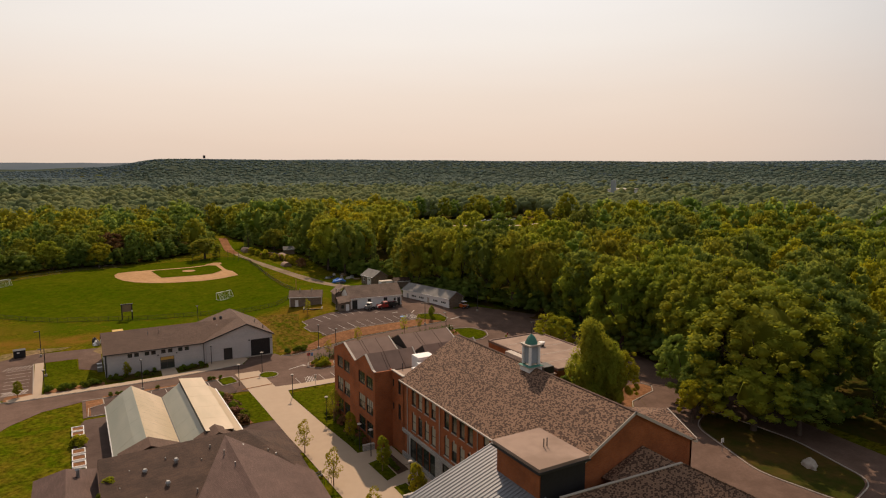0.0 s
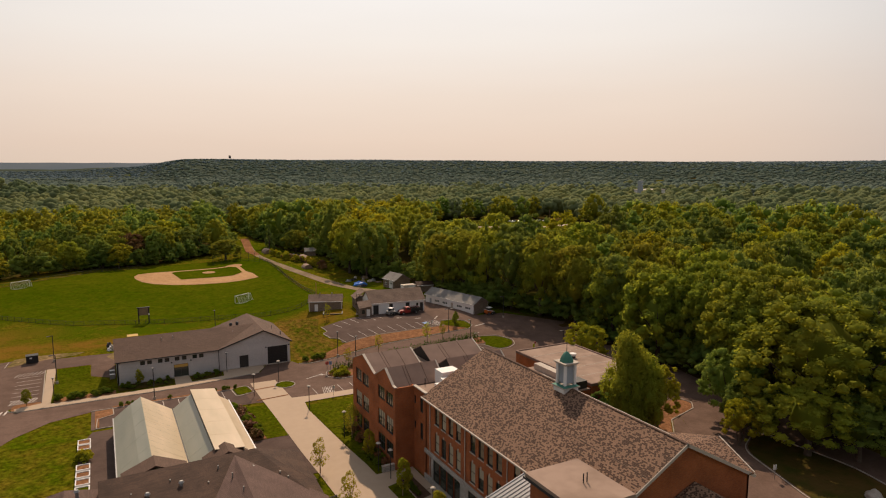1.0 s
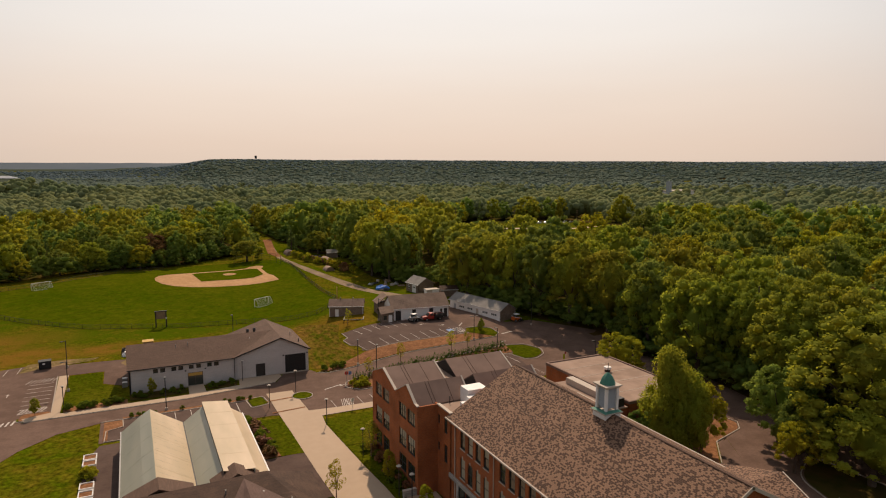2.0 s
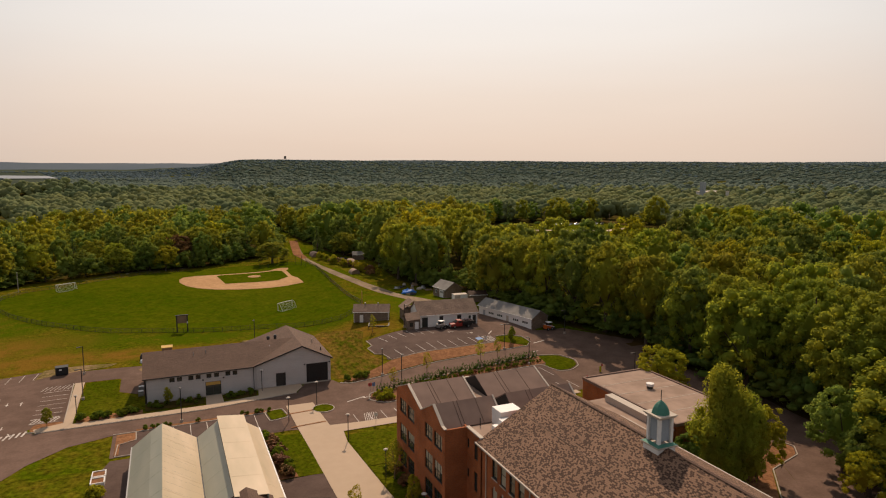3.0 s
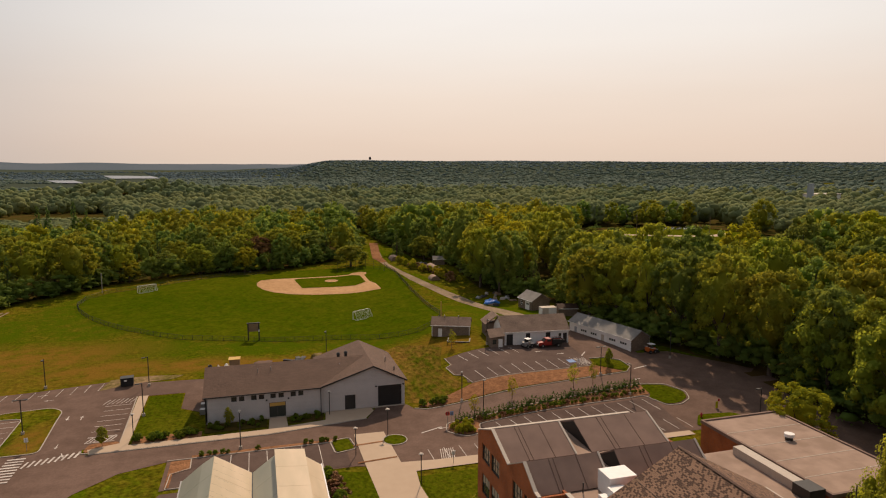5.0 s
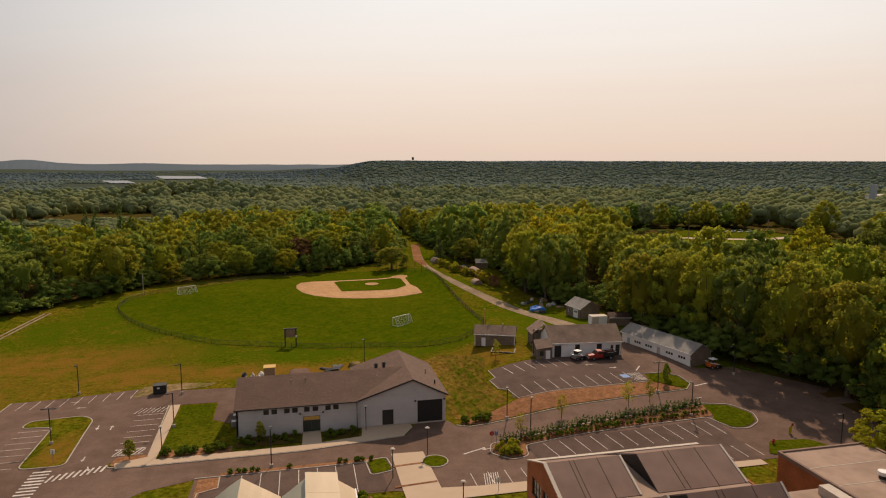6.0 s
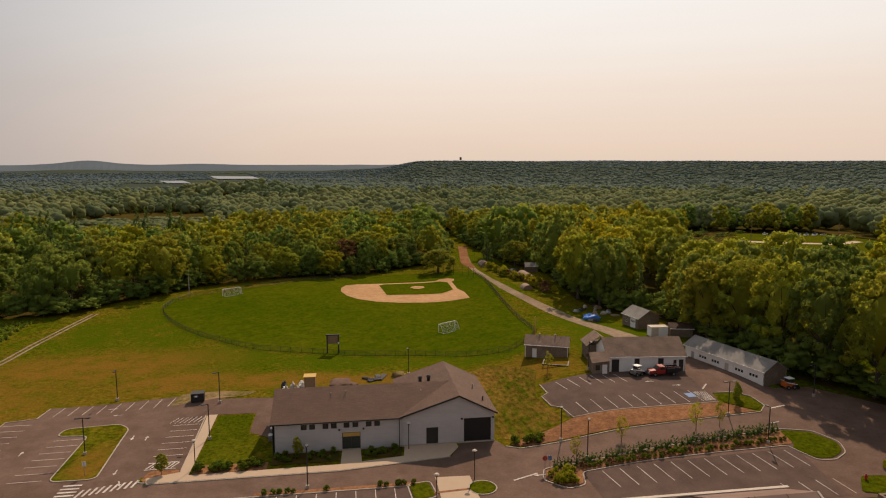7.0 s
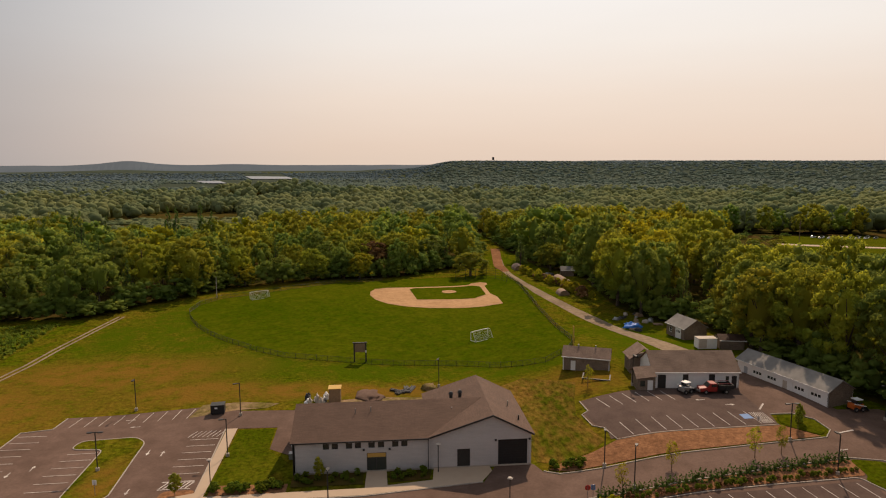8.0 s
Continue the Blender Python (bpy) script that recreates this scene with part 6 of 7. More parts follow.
rows, urng = [], random.Random(8)
for ring, stretch in ((NEAR_WOOD[0], NEAR_WOOD[0][1:18]), (NEAR_WOOD[1], NEAR_WOOD[1][:10])):
    for (xa, ya), (xb, yb) in zip(stretch[:-1], stretch[1:]):
        n = int(math.hypot(xb - xa, yb - ya) / 2.2)
        for i in range(n):
            for _ in range(1):
                t = (i + urng.random()) / n
                x, y = xa + (xb - xa) * t + urng.uniform(-2.2, 2.2) + (4 if xa > 76 else 0), ya + (yb - ya) * t + urng.uniform(-2.2, 2.2)
                v, q, tr = tree_stock(urng.choice(("oak", "maple", "oak")), "bush", urng.randrange(4))[2]
                k, kh = urng.uniform(3.6, 6.4) / 11.2 * 1.35, urng.uniform(2.6, 6.6) / 15.0 * 1.5
                a = urng.uniform(0, 6.28)
                c, s_ = math.cos(a), math.sin(a)
                rows.append((np.stack([x + k * (c * v[:, 0] - s_ * v[:, 1]), y + k * (s_ * v[:, 0] + c * v[:, 1]), height(x, y) - 0.3 + v[:, 2] * kh], 1), q, tr))
vs, qs, ts, base = [], [], [], 0
for w, q, tr in rows:
    vs.append(w)
    qs.append(q + base)
    ts.append(tr + base)
    base += len(w)
tagged(new("undergrowth", quick_mesh("undergrowth", np.concatenate(vs), np.concatenate(qs), np.concatenate(ts), M_LEAF_BLUE)), "dense green undergrowth along the wood's edge", "undergrowth", kind="stuff")

# trees that stand apart
GROUP = "trees around the school"
for kind, x, y, hgt, wide, i, lab in (
        ("oak", 111, 71, 26, 30, 0, "huge spreading oak beside the school drive"), ("oak", 101, 66, 13, 15, 2, "low spreading oak over the shaded verge"), ("maple", 106, 61, 11, 13, 3, "low shady maple over the verge"), ("oak", 117, 84, 29, 24, 1, "huge spreading oak beside the school drive"), ("maple", 122, 68, 26, 22, 0, "large shady maple beside the school drive"),
        ("maple", 101, 81, 15, 11, 1, ""), ("maple", 98.5, 75.5, 11, 9, 1, ""), ("yellow", 94.5, 73.5, 9.0, 6.2, 0, ""),
        ("oak", 122, 102, 27, 20, 3, ""), ("maple", 80.0, 90.2, 7.0, 6.0, 1, "bushy green tree between school and annex"), ("oak", 125, 94, 21, 17, 2, ""), ("yellow", 98.5, 117, 11.5, 10.5, 1, "round yellow-green tree beside the annex"), ("yellow", 88.4, 85.6, 12.5, 7.0, 0, "yellow-green tree behind the conifers")):
    plant(kind, "giant" if wide > 18 else "hero", i % 2, x, y, hgt, wide, 40 * i, lab, GROUP)
for k, (x, y, hgt, wide) in enumerate(((91, 252, 24, 14), (104, 200, 23, 14), (107.5, 188, 24, 14), (109.5, 176.5, 25, 14), (111.5, 166, 25, 14), (115.5, 157, 26, 15), (119.8, 146, 26, 15), (122, 133, 25, 15), (122, 120, 25, 15), (119.5, 110, 22, 13))):
    plant(("oak", "maple", "oak")[k % 3], "hero", k % 2, x, y, hgt, wide, 67 * k, "tall shady tree overhanging the drive", GROUP)
for x, y, hgt, wide in ((81.6, 86.4, 17.5, 8.6), (85.2, 85.4, 13.5, 7.6), (78.6, 85.2, 8.0, 4.4), (87.0, 88.6, 12.0, 6.4)):
    plant("cedar", "hero", 0, x, y, hgt, wide, x * 9, "tall feathery green conifer behind the school", GROUP)
for kind, x, y, hgt, wide in (("copper", 14, 324, 15, 14), ("oak", 53, 313.5, 10.5, 14), ("yellow", 9, 310, 11.5, 10), ("yellow", -33, 302, 9, 9), ("oak", 24, 332, 18, 15), ("maple", 40, 341, 15, 15), ("pine", 76.5, 328, 14, 8), ("oak", 87, 318, 12.5, 12), ("oak", -8, 310, 11, 11), ("maple", -20, 307, 11, 10), ("maple", 3, 312, 12, 11), ("oak", 34, 330, 8, 8), ("pine", 20, 316, 10, 5), ("pine", -112, 322, 26, 12), ("pine", -103, 331, 28, 12), ("pine", -96, 339, 25, 11), ("pine", -111, 343, 27, 12), ("pine", -80, 378, 26, 12), ("pine", -71, 387, 28, 12), ("pine", -64, 380, 24, 11), ("pine", -88, 391, 26, 12)):
    plant(kind, "mid", 1, x, y, hgt, wide, x * 7, "", "trees at the ball field")


# young street trees and shrubs
def sapling(x, y, hgt, wide, kind="yellow", sparse=False):
    key = ("sapling", kind, sparse)
    if key not in STOCK:
        v, q, tr = crown_arrays(91 + len(STOCK), 6.0, 1.3, 1.5, 46, 520 if sparse else 800, 0.10 if sparse else 0.14, "tall")
        me = quick_mesh("crown", v, q, None if sparse else tr, LEAVES[kind])
        STOCK[key] = (me, limb_mesh(5, 6.0, 0.9, 1.6, n=7, stout=0.38, bark=M_WOOD))
    c, tk = STOCK[key]
    t = thing("young_tree", (x, y, height(x, y) + 0.1), "thin-crowned young street tree" if sparse else "young bright green street tree", "tree", "young street trees", x * 31)
    t.scale = (wide / 2.6, wide / 2.6, hgt / 6.0)
    part("trunk", tk, M_BARK, t)
    part("crown", c, LEAVES[kind], t)


for x, y, hgt, wide, k, sp in ((30.2, 96.5, 5.6, 3.0, "yellow", True), (30.4, 84, 5.8, 3.2, "yellow", True), (31.0, 71, 5.6, 3.0, "yellow", True), (2.2, 90.5, 5.6, 3.4, "yellow", False), (38.3, 97.4, 5.0, 2.6, "yellow", False), (38.4, 84.6, 5.6, 2.8, "yellow", False),
                               (38.6, 74.2, 5.6, 3.0, "yellow", False), (38.9, 106.5, 6.0, 3.4, "oak", True), (8.4, 151.8, 3.6, 1.8, "oak", False), (-11.4, 149.2, 3.4, 2.0, "oak", False), (60.8, 148.0, 4.4, 2.6, "yellow", True),
                               (74.8, 149.6, 5.0, 2.6, "yellow", True), (51.8, 144.2, 4.0, 2.2, "yellow", True), (87.0, 157.4, 3.4, 1.6, "oak", False), (88.8, 159.8, 3.2, 1.6, "oak", False), (58.4, 180.5, 4.4, 2.4, "yellow", True), (79.6, 150.4, 4.6, 2.2, "oak", True)):
    sapling(x, y, hgt, wide, k, sp)


def shrub_stock(key, material, leaf=0.10, tall=1.0, per=900):
    if key not in STOCK:
        v, q, tr = crown_arrays(300 + len(STOCK), 1.2 * tall, 0.72 if tall > 1 else 0.5, 0.02, 16 if tall > 1 else 11, per * (1.1 if tall > 1 else 1.2), leaf * 1.15, "cone" if tall > 1 else "round")
        STOCK[key] = quick_mesh("shrub", v, q, tr, material)
    return STOCK[key]


def shrub(x, y, size, key="hedge", material=None, tall=1.0, label="small clipped green hedge shrub", group="hedge shrubs"):
    material = material or M_HEDGE
    me = shrub_stock((key, tall, material.name), material, tall=tall)
    ob = tagged(new("shrub", me), label, "shrub", group)
    ob.matrix_basis = pose(x, y, height(x, y) + 0.08, 0, 0, (x * 77 + y * 31) % 360) @ Matrix.Diagonal((size, size, size * (0.9 + 0.2 * ((x * 7.3) % 1)), 1))


rng = random.Random(21)
for i in range(52):
    k = i / 51
    shrub(47.5 + 40.6 * k, 142.2 + 5.4 * k, rng.uniform(0.8, 1.05), "evergreen", M_LEAF_PINE, tall=1.6)
for i in range(40):
    k = i / 39
    shrub(52.0 + 35.8 * k, 141.5 + 3.2 * k + rng.uniform(-0.3, 0.3), rng.uniform(0.5, 0.85), "mixed", M_HEDGE if i % 5 else M_FLOWER, label="low mixed shrub in the planting strip", group="planting strip shrubs")
for i in range(16):
    shrub(rng.uniform(46.2, 50), rng.uniform(137.6, 140.8), rng.uniform(0.8, 1.2), "gold", M_LEAF_YEL, label="golden-green shrub in the bed", group="planting strip shrubs")
for i in range(10):
    shrub(rng.uniform(43.6, 50), rng.uniform(151.4, 153.0), rng.uniform(0.8, 1.1), "mixed", label="small shrub on the mulch bank", group="mulch bank shrubs")
for i in range(26):
    shrub(rng.uniform(-6.6, 3.6), rng.uniform(149.0, 150.6), rng.uniform(0.8, 1.2), "mixed", label="low green shrub by the pavement", group="workshop shrubs")
for i in range(16):
    shrub(rng.uniform(4.8, 14.5), rng.uniform(150.6, 153.2), rng.uniform(0.6, 0.9), "mixed", label="low shrub along the workshop wall", group="workshop shrubs")
    shrub(rng.uniform(19.2, 24.6), rng.uniform(150.8, 153.2), rng.uniform(0.5, 0.9), "mixed", label="low shrub along the workshop wall", group="workshop shrubs")
for i in range(14):
    shrub(rng.uniform(4, 26), 140.9, rng.uniform(0.55, 0.85), "mixed", label="small shrub in the roadside strip", group="roadside shrubs")
for i in range(46):
    k = rng.random()
    shrub(24.3 - 0.9 * k + rng.uniform(-0.7, 0.9), 113.4 + 15.5 * k, rng.uniform(1.0, 1.7), "flower", M_FLOWER if i % 2 else M_HEDGE, label="rusty flowering shrub along the greenhouse", group="flower bed shrubs")
for i in range(34):
    shrub(rng.uniform(38.6, 40.2), rng.uniform(93.5, 109.5), rng.uniform(0.7, 1.3), "grassy", M_HEDGE if i % 3 else M_FLOWER, label="shaded shrub along the brick wing", group="wing shrubs")
for i in range(18):
    shrub(rng.uniform(40.2, 41.0), rng.uniform(82.8, 88.4) if i % 2 else rng.uniform(74, 79), rng.uniform(0.5, 0.8), "mixed", label="low dark shrub in the court bed", group="court shrubs")
for i in range(20):
    shrub(rng.uniform(25.8, 28.2), rng.uniform(77, 85.5), rng.uniform(0.6, 1.1), "flower", M_FLOWER if i % 2 else M_HEDGE, label="rusty flowering shrub by the walk", group="walk shrubs")
for i in range(6):
    shrub(-1.4 + rng.uniform(-0.8, 0.8), 117.4 + rng.uniform(-1.4, 1.4), rng.uniform(1.0, 1.5), "gold", M_LEAF_YEL, label="bushy overgrown planter shrub", group="planter shrubs")


for i in range(46):
    k = rng.random()
    gx, gy = 72.6 + 12 * k + rng.uniform(-1.0, 2.5), 314 - 52 * k + rng.uniform(-4, 4)
    shrub(gx, gy, rng.uniform(1.4, 2.8), "gold" if i % 3 else "flower", M_LEAF_YEL if i % 3 else M_FLOWER, label="rank yellowing weeds beside the lane", group="lane weeds")
gable_hut("garden_shed", (87.6, 304, height(87, 304)), -10, 5.0, 4.0, 2.4, 3.6, M_SHAKE, M_SHINGLE_GREY, "small dark garden shed under the trees", "shed")


# ---- far woods, water and hills ----
def far_woods():
    rng = np.random.default_rng(5)
    near, far = 7000, 21000
    ang = np.radians(rng.uniform(-33, 68, near + far))
    d = np.concatenate([320 + 1100 * rng.random(near) ** 0.8, 1400 + 2600 * rng.random(far) ** 1.1])
    x, y = d * np.sin(ang), d * np.cos(ang)
    return x, y, d, rng


WATER = [[(-488, 2650), (-325, 2650), (-545, 3780), (-765, 3780)], [(-500, 2020), (-434, 2000), (-540, 2350), (-640, 2400)]]
MARSH = [[(-235, 690), (-125, 700), (-115, 800), (-230, 800)], [(520, 900), (640, 860), (700, 960), (560, 1000)]]
# low scrub lets the water and the marsh show
SCRUB = [[(-300, 1200), (-120, 1200), (-325, 2660), (-640, 2660)], [(-420, 1200), (-220, 1200), (-380, 1900), (-640, 2100)], [(-165, 468), (-72, 468), (-110, 702), (-242, 692)]]


def build_far():
    x, y, d, rng = far_woods()
    iv, itr = ico()
    bands = [dict(v=[], q=[], t=[], n=0) for _ in range(3)]

    def lump(b, c, size, rough):
        b["v"].append(c + iv * (1 + rough * rng.normal(size=(len(iv), 1))) * size)
        b["t"].append(itr + b["n"])
        b["n"] += len(iv)

    for k in range(len(x)):
        xx, yy, dd = float(x[k]), float(y[k]), float(d[k])
        if dd < 560 and (any(inside(xx, yy, r) for r in NEAR_WOOD) or (-130 < xx < 110 and yy < 470)):
            continue
        if any(inside(xx, yy, r) for r in WATER + MARSH + CLEARINGS):
            continue
        low = any(inside(xx, yy, r) for r in SCRUB)
        z = height(xx, yy)
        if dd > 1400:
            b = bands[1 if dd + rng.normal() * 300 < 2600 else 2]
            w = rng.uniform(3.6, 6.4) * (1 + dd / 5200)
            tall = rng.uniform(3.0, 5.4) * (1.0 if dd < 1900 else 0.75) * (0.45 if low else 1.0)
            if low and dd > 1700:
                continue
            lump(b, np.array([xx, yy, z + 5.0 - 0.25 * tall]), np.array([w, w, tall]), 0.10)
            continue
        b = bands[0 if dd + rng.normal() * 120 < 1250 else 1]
        h = rng.uniform(8.5, 20) * (0.2 if low else 1.0)
        w = rng.uniform(4.0, 8.2) * (1 + dd / 3000)
        n = 6 if dd < 700 else (4 if dd < 950 else 2)
        lump(b, np.array([xx, yy, z + h * 0.5]), np.array([w * 0.8, w * 0.8, h * 0.42]), 0.08)
        for j in range(n):
            uz = 1.0 - 1.1 * (j + 0.5 * rng.random()) / n
            a = 2.4 * j + rng.random()
            flat = math.sqrt(1 - uz * uz) if abs(uz) < 1 else 0.0
            u = np.array([math.cos(a) * flat * w, math.sin(a) * flat * w, uz * h * 0.44]) * 0.72
            r = w * (0.36 + 0.16 * rng.random()) * (1.1 if n == 6 else 1.3)
            c = np.array([xx, yy, z + h * 0.52]) + u
            lump(b, c, np.array([r, r, r * 0.8 * (0.4 if low else 1.0)]), 0.12)
            if dd < 950:
                m = 4 if dd < 700 else 2
                e = rng.normal(size=(m, 3)) + np.array([0, 0, 0.7])
                e /= np.linalg.norm(e, axis=1)[:, None]
                p = c + e * r * np.array([1, 1, 0.8 * (0.4 if low else 1.0)])
                t1 = np.cross(e, rng.normal(size=(m, 3)))
                t1 /= np.linalg.norm(t1, axis=1)[:, None]
                t2 = np.cross(e + 0.4 * rng.normal(size=(m, 3)), t1)
                s = 0.55 + 0.6 * rng.random((m, 1))
                b["v"].append(np.stack([p - t1 * s, p - t2 * s * 0.6, p + t1 * s, p + t2 * s * 0.6], 1).reshape(-1, 3))
                b["q"].append(b["n"] + np.arange(m * 4).reshape(-1, 4))
                b["n"] += m * 4
    # the three bands carry their haze in the leaf colour
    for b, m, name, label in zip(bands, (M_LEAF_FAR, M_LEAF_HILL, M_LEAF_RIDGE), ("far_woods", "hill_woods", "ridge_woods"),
                                 ("endless mixed green woodland beyond the field, light haze in its colour", "woodland rising to the hills, grey-green haze in its colour", "wooded ridge on the horizon, blue-grey haze in its colour")):
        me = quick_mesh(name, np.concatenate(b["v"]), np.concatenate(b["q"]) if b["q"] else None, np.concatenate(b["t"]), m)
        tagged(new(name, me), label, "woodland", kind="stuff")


build_far()
patch("far_floor", [(-700, 480), (-190, 470), (330, 470), (330, 100), (900, 200), (1520, 420), (1520, 1300), (-700, 1300)], M_FOREST_FLOOR, 1.0, "dark ground under the far woods", "woodland floor", 60.0)
# sheet below the far crowns, crown-gap shade in its dark colour
patch("far_canopy", [(-700, 1280), (1480, 1280), (1500, 880), (1500, 420), (4150, 1300), (4150, 4200), (-2400, 4700), (-1600, 1800)], M_FAR_FLOOR_SHADE, 2.6, "dark floor of the far woods, shade between crowns in its colour", "woodland", 45.0)
for ring in WATER:
    bm = bmesh.new()
    zz = height(*ring[1]) + 5.6
    bm.faces.new([bm.verts.new((a, b, zz)) for a, b in ring])
    bm.normal_update()
    tagged(part("river", bm, M_WATER), "pale shining river between distant woods", "water", kind="structure")
for ring in MARSH:
    patch("marsh", ring, M_MARSH, 0.8, "brown reedy marsh among the woods", "marsh", 40.0)


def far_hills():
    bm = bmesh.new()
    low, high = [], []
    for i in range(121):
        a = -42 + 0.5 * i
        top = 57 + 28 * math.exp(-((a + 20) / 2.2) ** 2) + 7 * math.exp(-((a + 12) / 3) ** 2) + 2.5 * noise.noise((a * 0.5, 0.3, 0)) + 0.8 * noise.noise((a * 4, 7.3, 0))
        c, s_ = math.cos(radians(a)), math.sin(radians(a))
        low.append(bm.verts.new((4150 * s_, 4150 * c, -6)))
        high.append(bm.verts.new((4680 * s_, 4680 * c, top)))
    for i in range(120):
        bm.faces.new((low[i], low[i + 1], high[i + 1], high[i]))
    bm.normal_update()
    tagged(part("backdrop", bm, M_HILLS), "low hills on the far horizon, blue-grey haze in their colour", "hills", kind="structure")


far_hills()
patch("clearing", CLEARINGS[0], M_LAWN, 0.5, "sunny mown clearing among the trees", "clearing", 12.0)
patch("clearing_drive", [(236, 391), (262, 379), (285, 371), (312, 385), (312, 392), (285, 379), (263, 388), (238, 400)], M_CONCRETE, 0.6, "pale drive through the clearing", "drive", 12.0)


def crop_rows():
    rng = np.random.default_rng(9)
    vs, qs, base = [], [], 0
    for i in range(1500):
        x, y = rng.uniform(-106, -73), 207 + 1.1 * rng.integers(0, 40) + rng.normal() * 0.08
        if not inside(x, y, [(-108, 206), (-73, 215), (-72.6, 232), (-74.4, 249), (-108, 245)]):
            continue
        m = 9
        p = np.array([x, y, height(x, y) + 0.1]) + rng.random((m, 3)) * np.array([0.8, 0.7, 0.75])
        a = rng.normal(size=(m, 3))
        a /= np.linalg.norm(a, axis=1)[:, None]
        b = np.cross(a, np.array([0.2, 0.1, 1.0]))
        s = 0.22 + 0.16 * rng.random((m, 1))
        vs.append(np.stack([p - a * s, p - b * s, p + a * s, p + b * s], 1).reshape(-1, 3))
        qs.append(base + np.arange(m * 4).reshape(-1, 4))
        base += m * 4
    tagged(new("crop_plants", quick_mesh("crop_plants", np.concatenate(vs), np.concatenate(qs), None, M_HEDGE)), "rows of knee-high green crop plants", "crop", kind="stuff")


crop_rows()


# ---- street furniture and small things ----
def light_pole(x, y, hgt=6.2, arms=1, turn=0, lift=0.1):
    t = thing("street_lamp", (x, y, height(x, y) + lift), "slim dark street lamp with a flat head" if arms == 1 else "slim dark street lamp with two flat heads", "street lamp", "parking lot lamps", turn)
    part("footing", rods([((0, 0, -0.1), (0, 0, 0.45))], 0.28, 12), M_KERB, t, "concrete footing")
    part("pole", rods([((0, 0, 0.4), (0, 0, hgt))], 0.085), M_DARK, t)
    for k in range(arms):
        s = 1 if k == 0 else -1
        part("arm", boxes((min(0, s * 0.5), max(0, s * 0.5), -0.05, 0.05, hgt - 0.14, hgt - 0.04)), M_DARK, t)
        part("lamp_head", boxes((min(s * 0.45, s * 1.15), max(s * 0.45, s * 1.15), -0.2, 0.2, hgt - 0.17, hgt - 0.03)), M_DARK, t)


for x, y, a, tn in ((51.5, 150.9, 1, 250), (53.6, 144.3, 1, 60), (83.4, 154.0, 2, 0), (84.4, 144.2, 1, 90), (10.6, 141.9, 1, 90), (-28.9, 183.0, 1, 270), (-8.2, 177.0, 1, 200), (-6.9, 161.1, 1, 180), (-25.6, 158.2, 2, 0), (29.6, 190.7, 1, 250), (66.6, 178.2, 1, 280), (104, 159, 1, 180), (101, 128, 1, 180)):
    light_pole(x, y, arms=a, turn=tn)


def walk_lamp(x, y, hgt=4.2):
    t = thing("path_lamp", (x, y, height(x, y) + 0.1), "dark path lamp with a pale round cap", "street lamp", "path lamps")
    part("post", rods([((0, 0, -0.1), (0, 0, hgt))], 0.07), M_DARK, t)
    c = rods([((0, 0, hgt), (0, 0, hgt + 0.25))], 0.16, 12)
    part("lantern", c, M_DARK, t)
    part("cap", rod(bmesh.new(), (0, 0, hgt + 0.25), (0, 0, hgt + 0.38), 0.38, 0.24, 14), M_CREAM, t, "pale disc cap")


for x, y in ((36.2, 122.6), (37.8, 107.3), (38.2, 93.0), (38.9, 90.0), (39.3, 77.1), (28.4, 134.5), (-6.9, 150.7), (26.2, 152.6), (34.9, 141.0)):
    walk_lamp(x, y)

# outfield fence, one post and one rail bay at a time
fence = thing("field_fence", (0, 0, 0), "low dark chain-link fence round the ball field", "fence")
fpts = []
for a, b in zip(FENCE[:-1], FENCE[1:]):
    a, b = Vector(a), Vector(b)
    n = max(1, round((b - a).length / 2.6))
    fpts += [a + (b - a) * i / n for i in range(n)]
M_MESHWIRE = mat("fence_mesh", (0.035, 0.035, 0.032), (0.05, 0.05, 0.045), 0.7, scale=3)
for i, p in enumerate(fpts):
    z = height(p.x, p.y)
    part("post", rods([((p.x, p.y, z - 0.2), (p.x, p.y, z + 1.3))], 0.05, 6), M_DARK, fence)
    if i + 1 < len(fpts):
        q = fpts[i + 1]
        zq = height(q.x, q.y)
        for hh in (1.27, 0.12):
            part("rail", rods([((p.x, p.y, z + hh), (q.x, q.y, zq + hh))], 0.03, 4), M_DARK, fence)
        wires = [((p.x + (q.x - p.x) * k / 9, p.y + (q.y - p.y) * k / 9, z + 0.1), (p.x + (q.x - p.x) * k / 9, p.y + (q.y - p.y) * k / 9, z + 1.27)) for k in range(1, 9)]
        wires += [((p.x, p.y, z + hh), (q.x, q.y, zq + hh)) for hh in (0.4, 0.7, 1.0)]
        part("mesh_panel", rods(wires, 0.012, 3), M_MESHWIRE, fence)
for x, y, hh in ((63.2, 206.4, 5.0), (-38.4, 282.4, 7.0)):
    t = thing("foul_pole", (x, y, height(x, y)), "yellow foul pole at the fence" if hh < 6 else "tall pale pole at the fence corner", "pole")
    part("pole", rods([((0, 0, -0.2), (0, 0, hh))], 0.16 if hh < 6 else 0.12), M_YELLOW if hh < 6 else M_CREAM, t)
# backstop behind home plate
bs = thing("backstop", (0, 0, 0), "tall dark chain-link backstop behind home plate", "backstop")
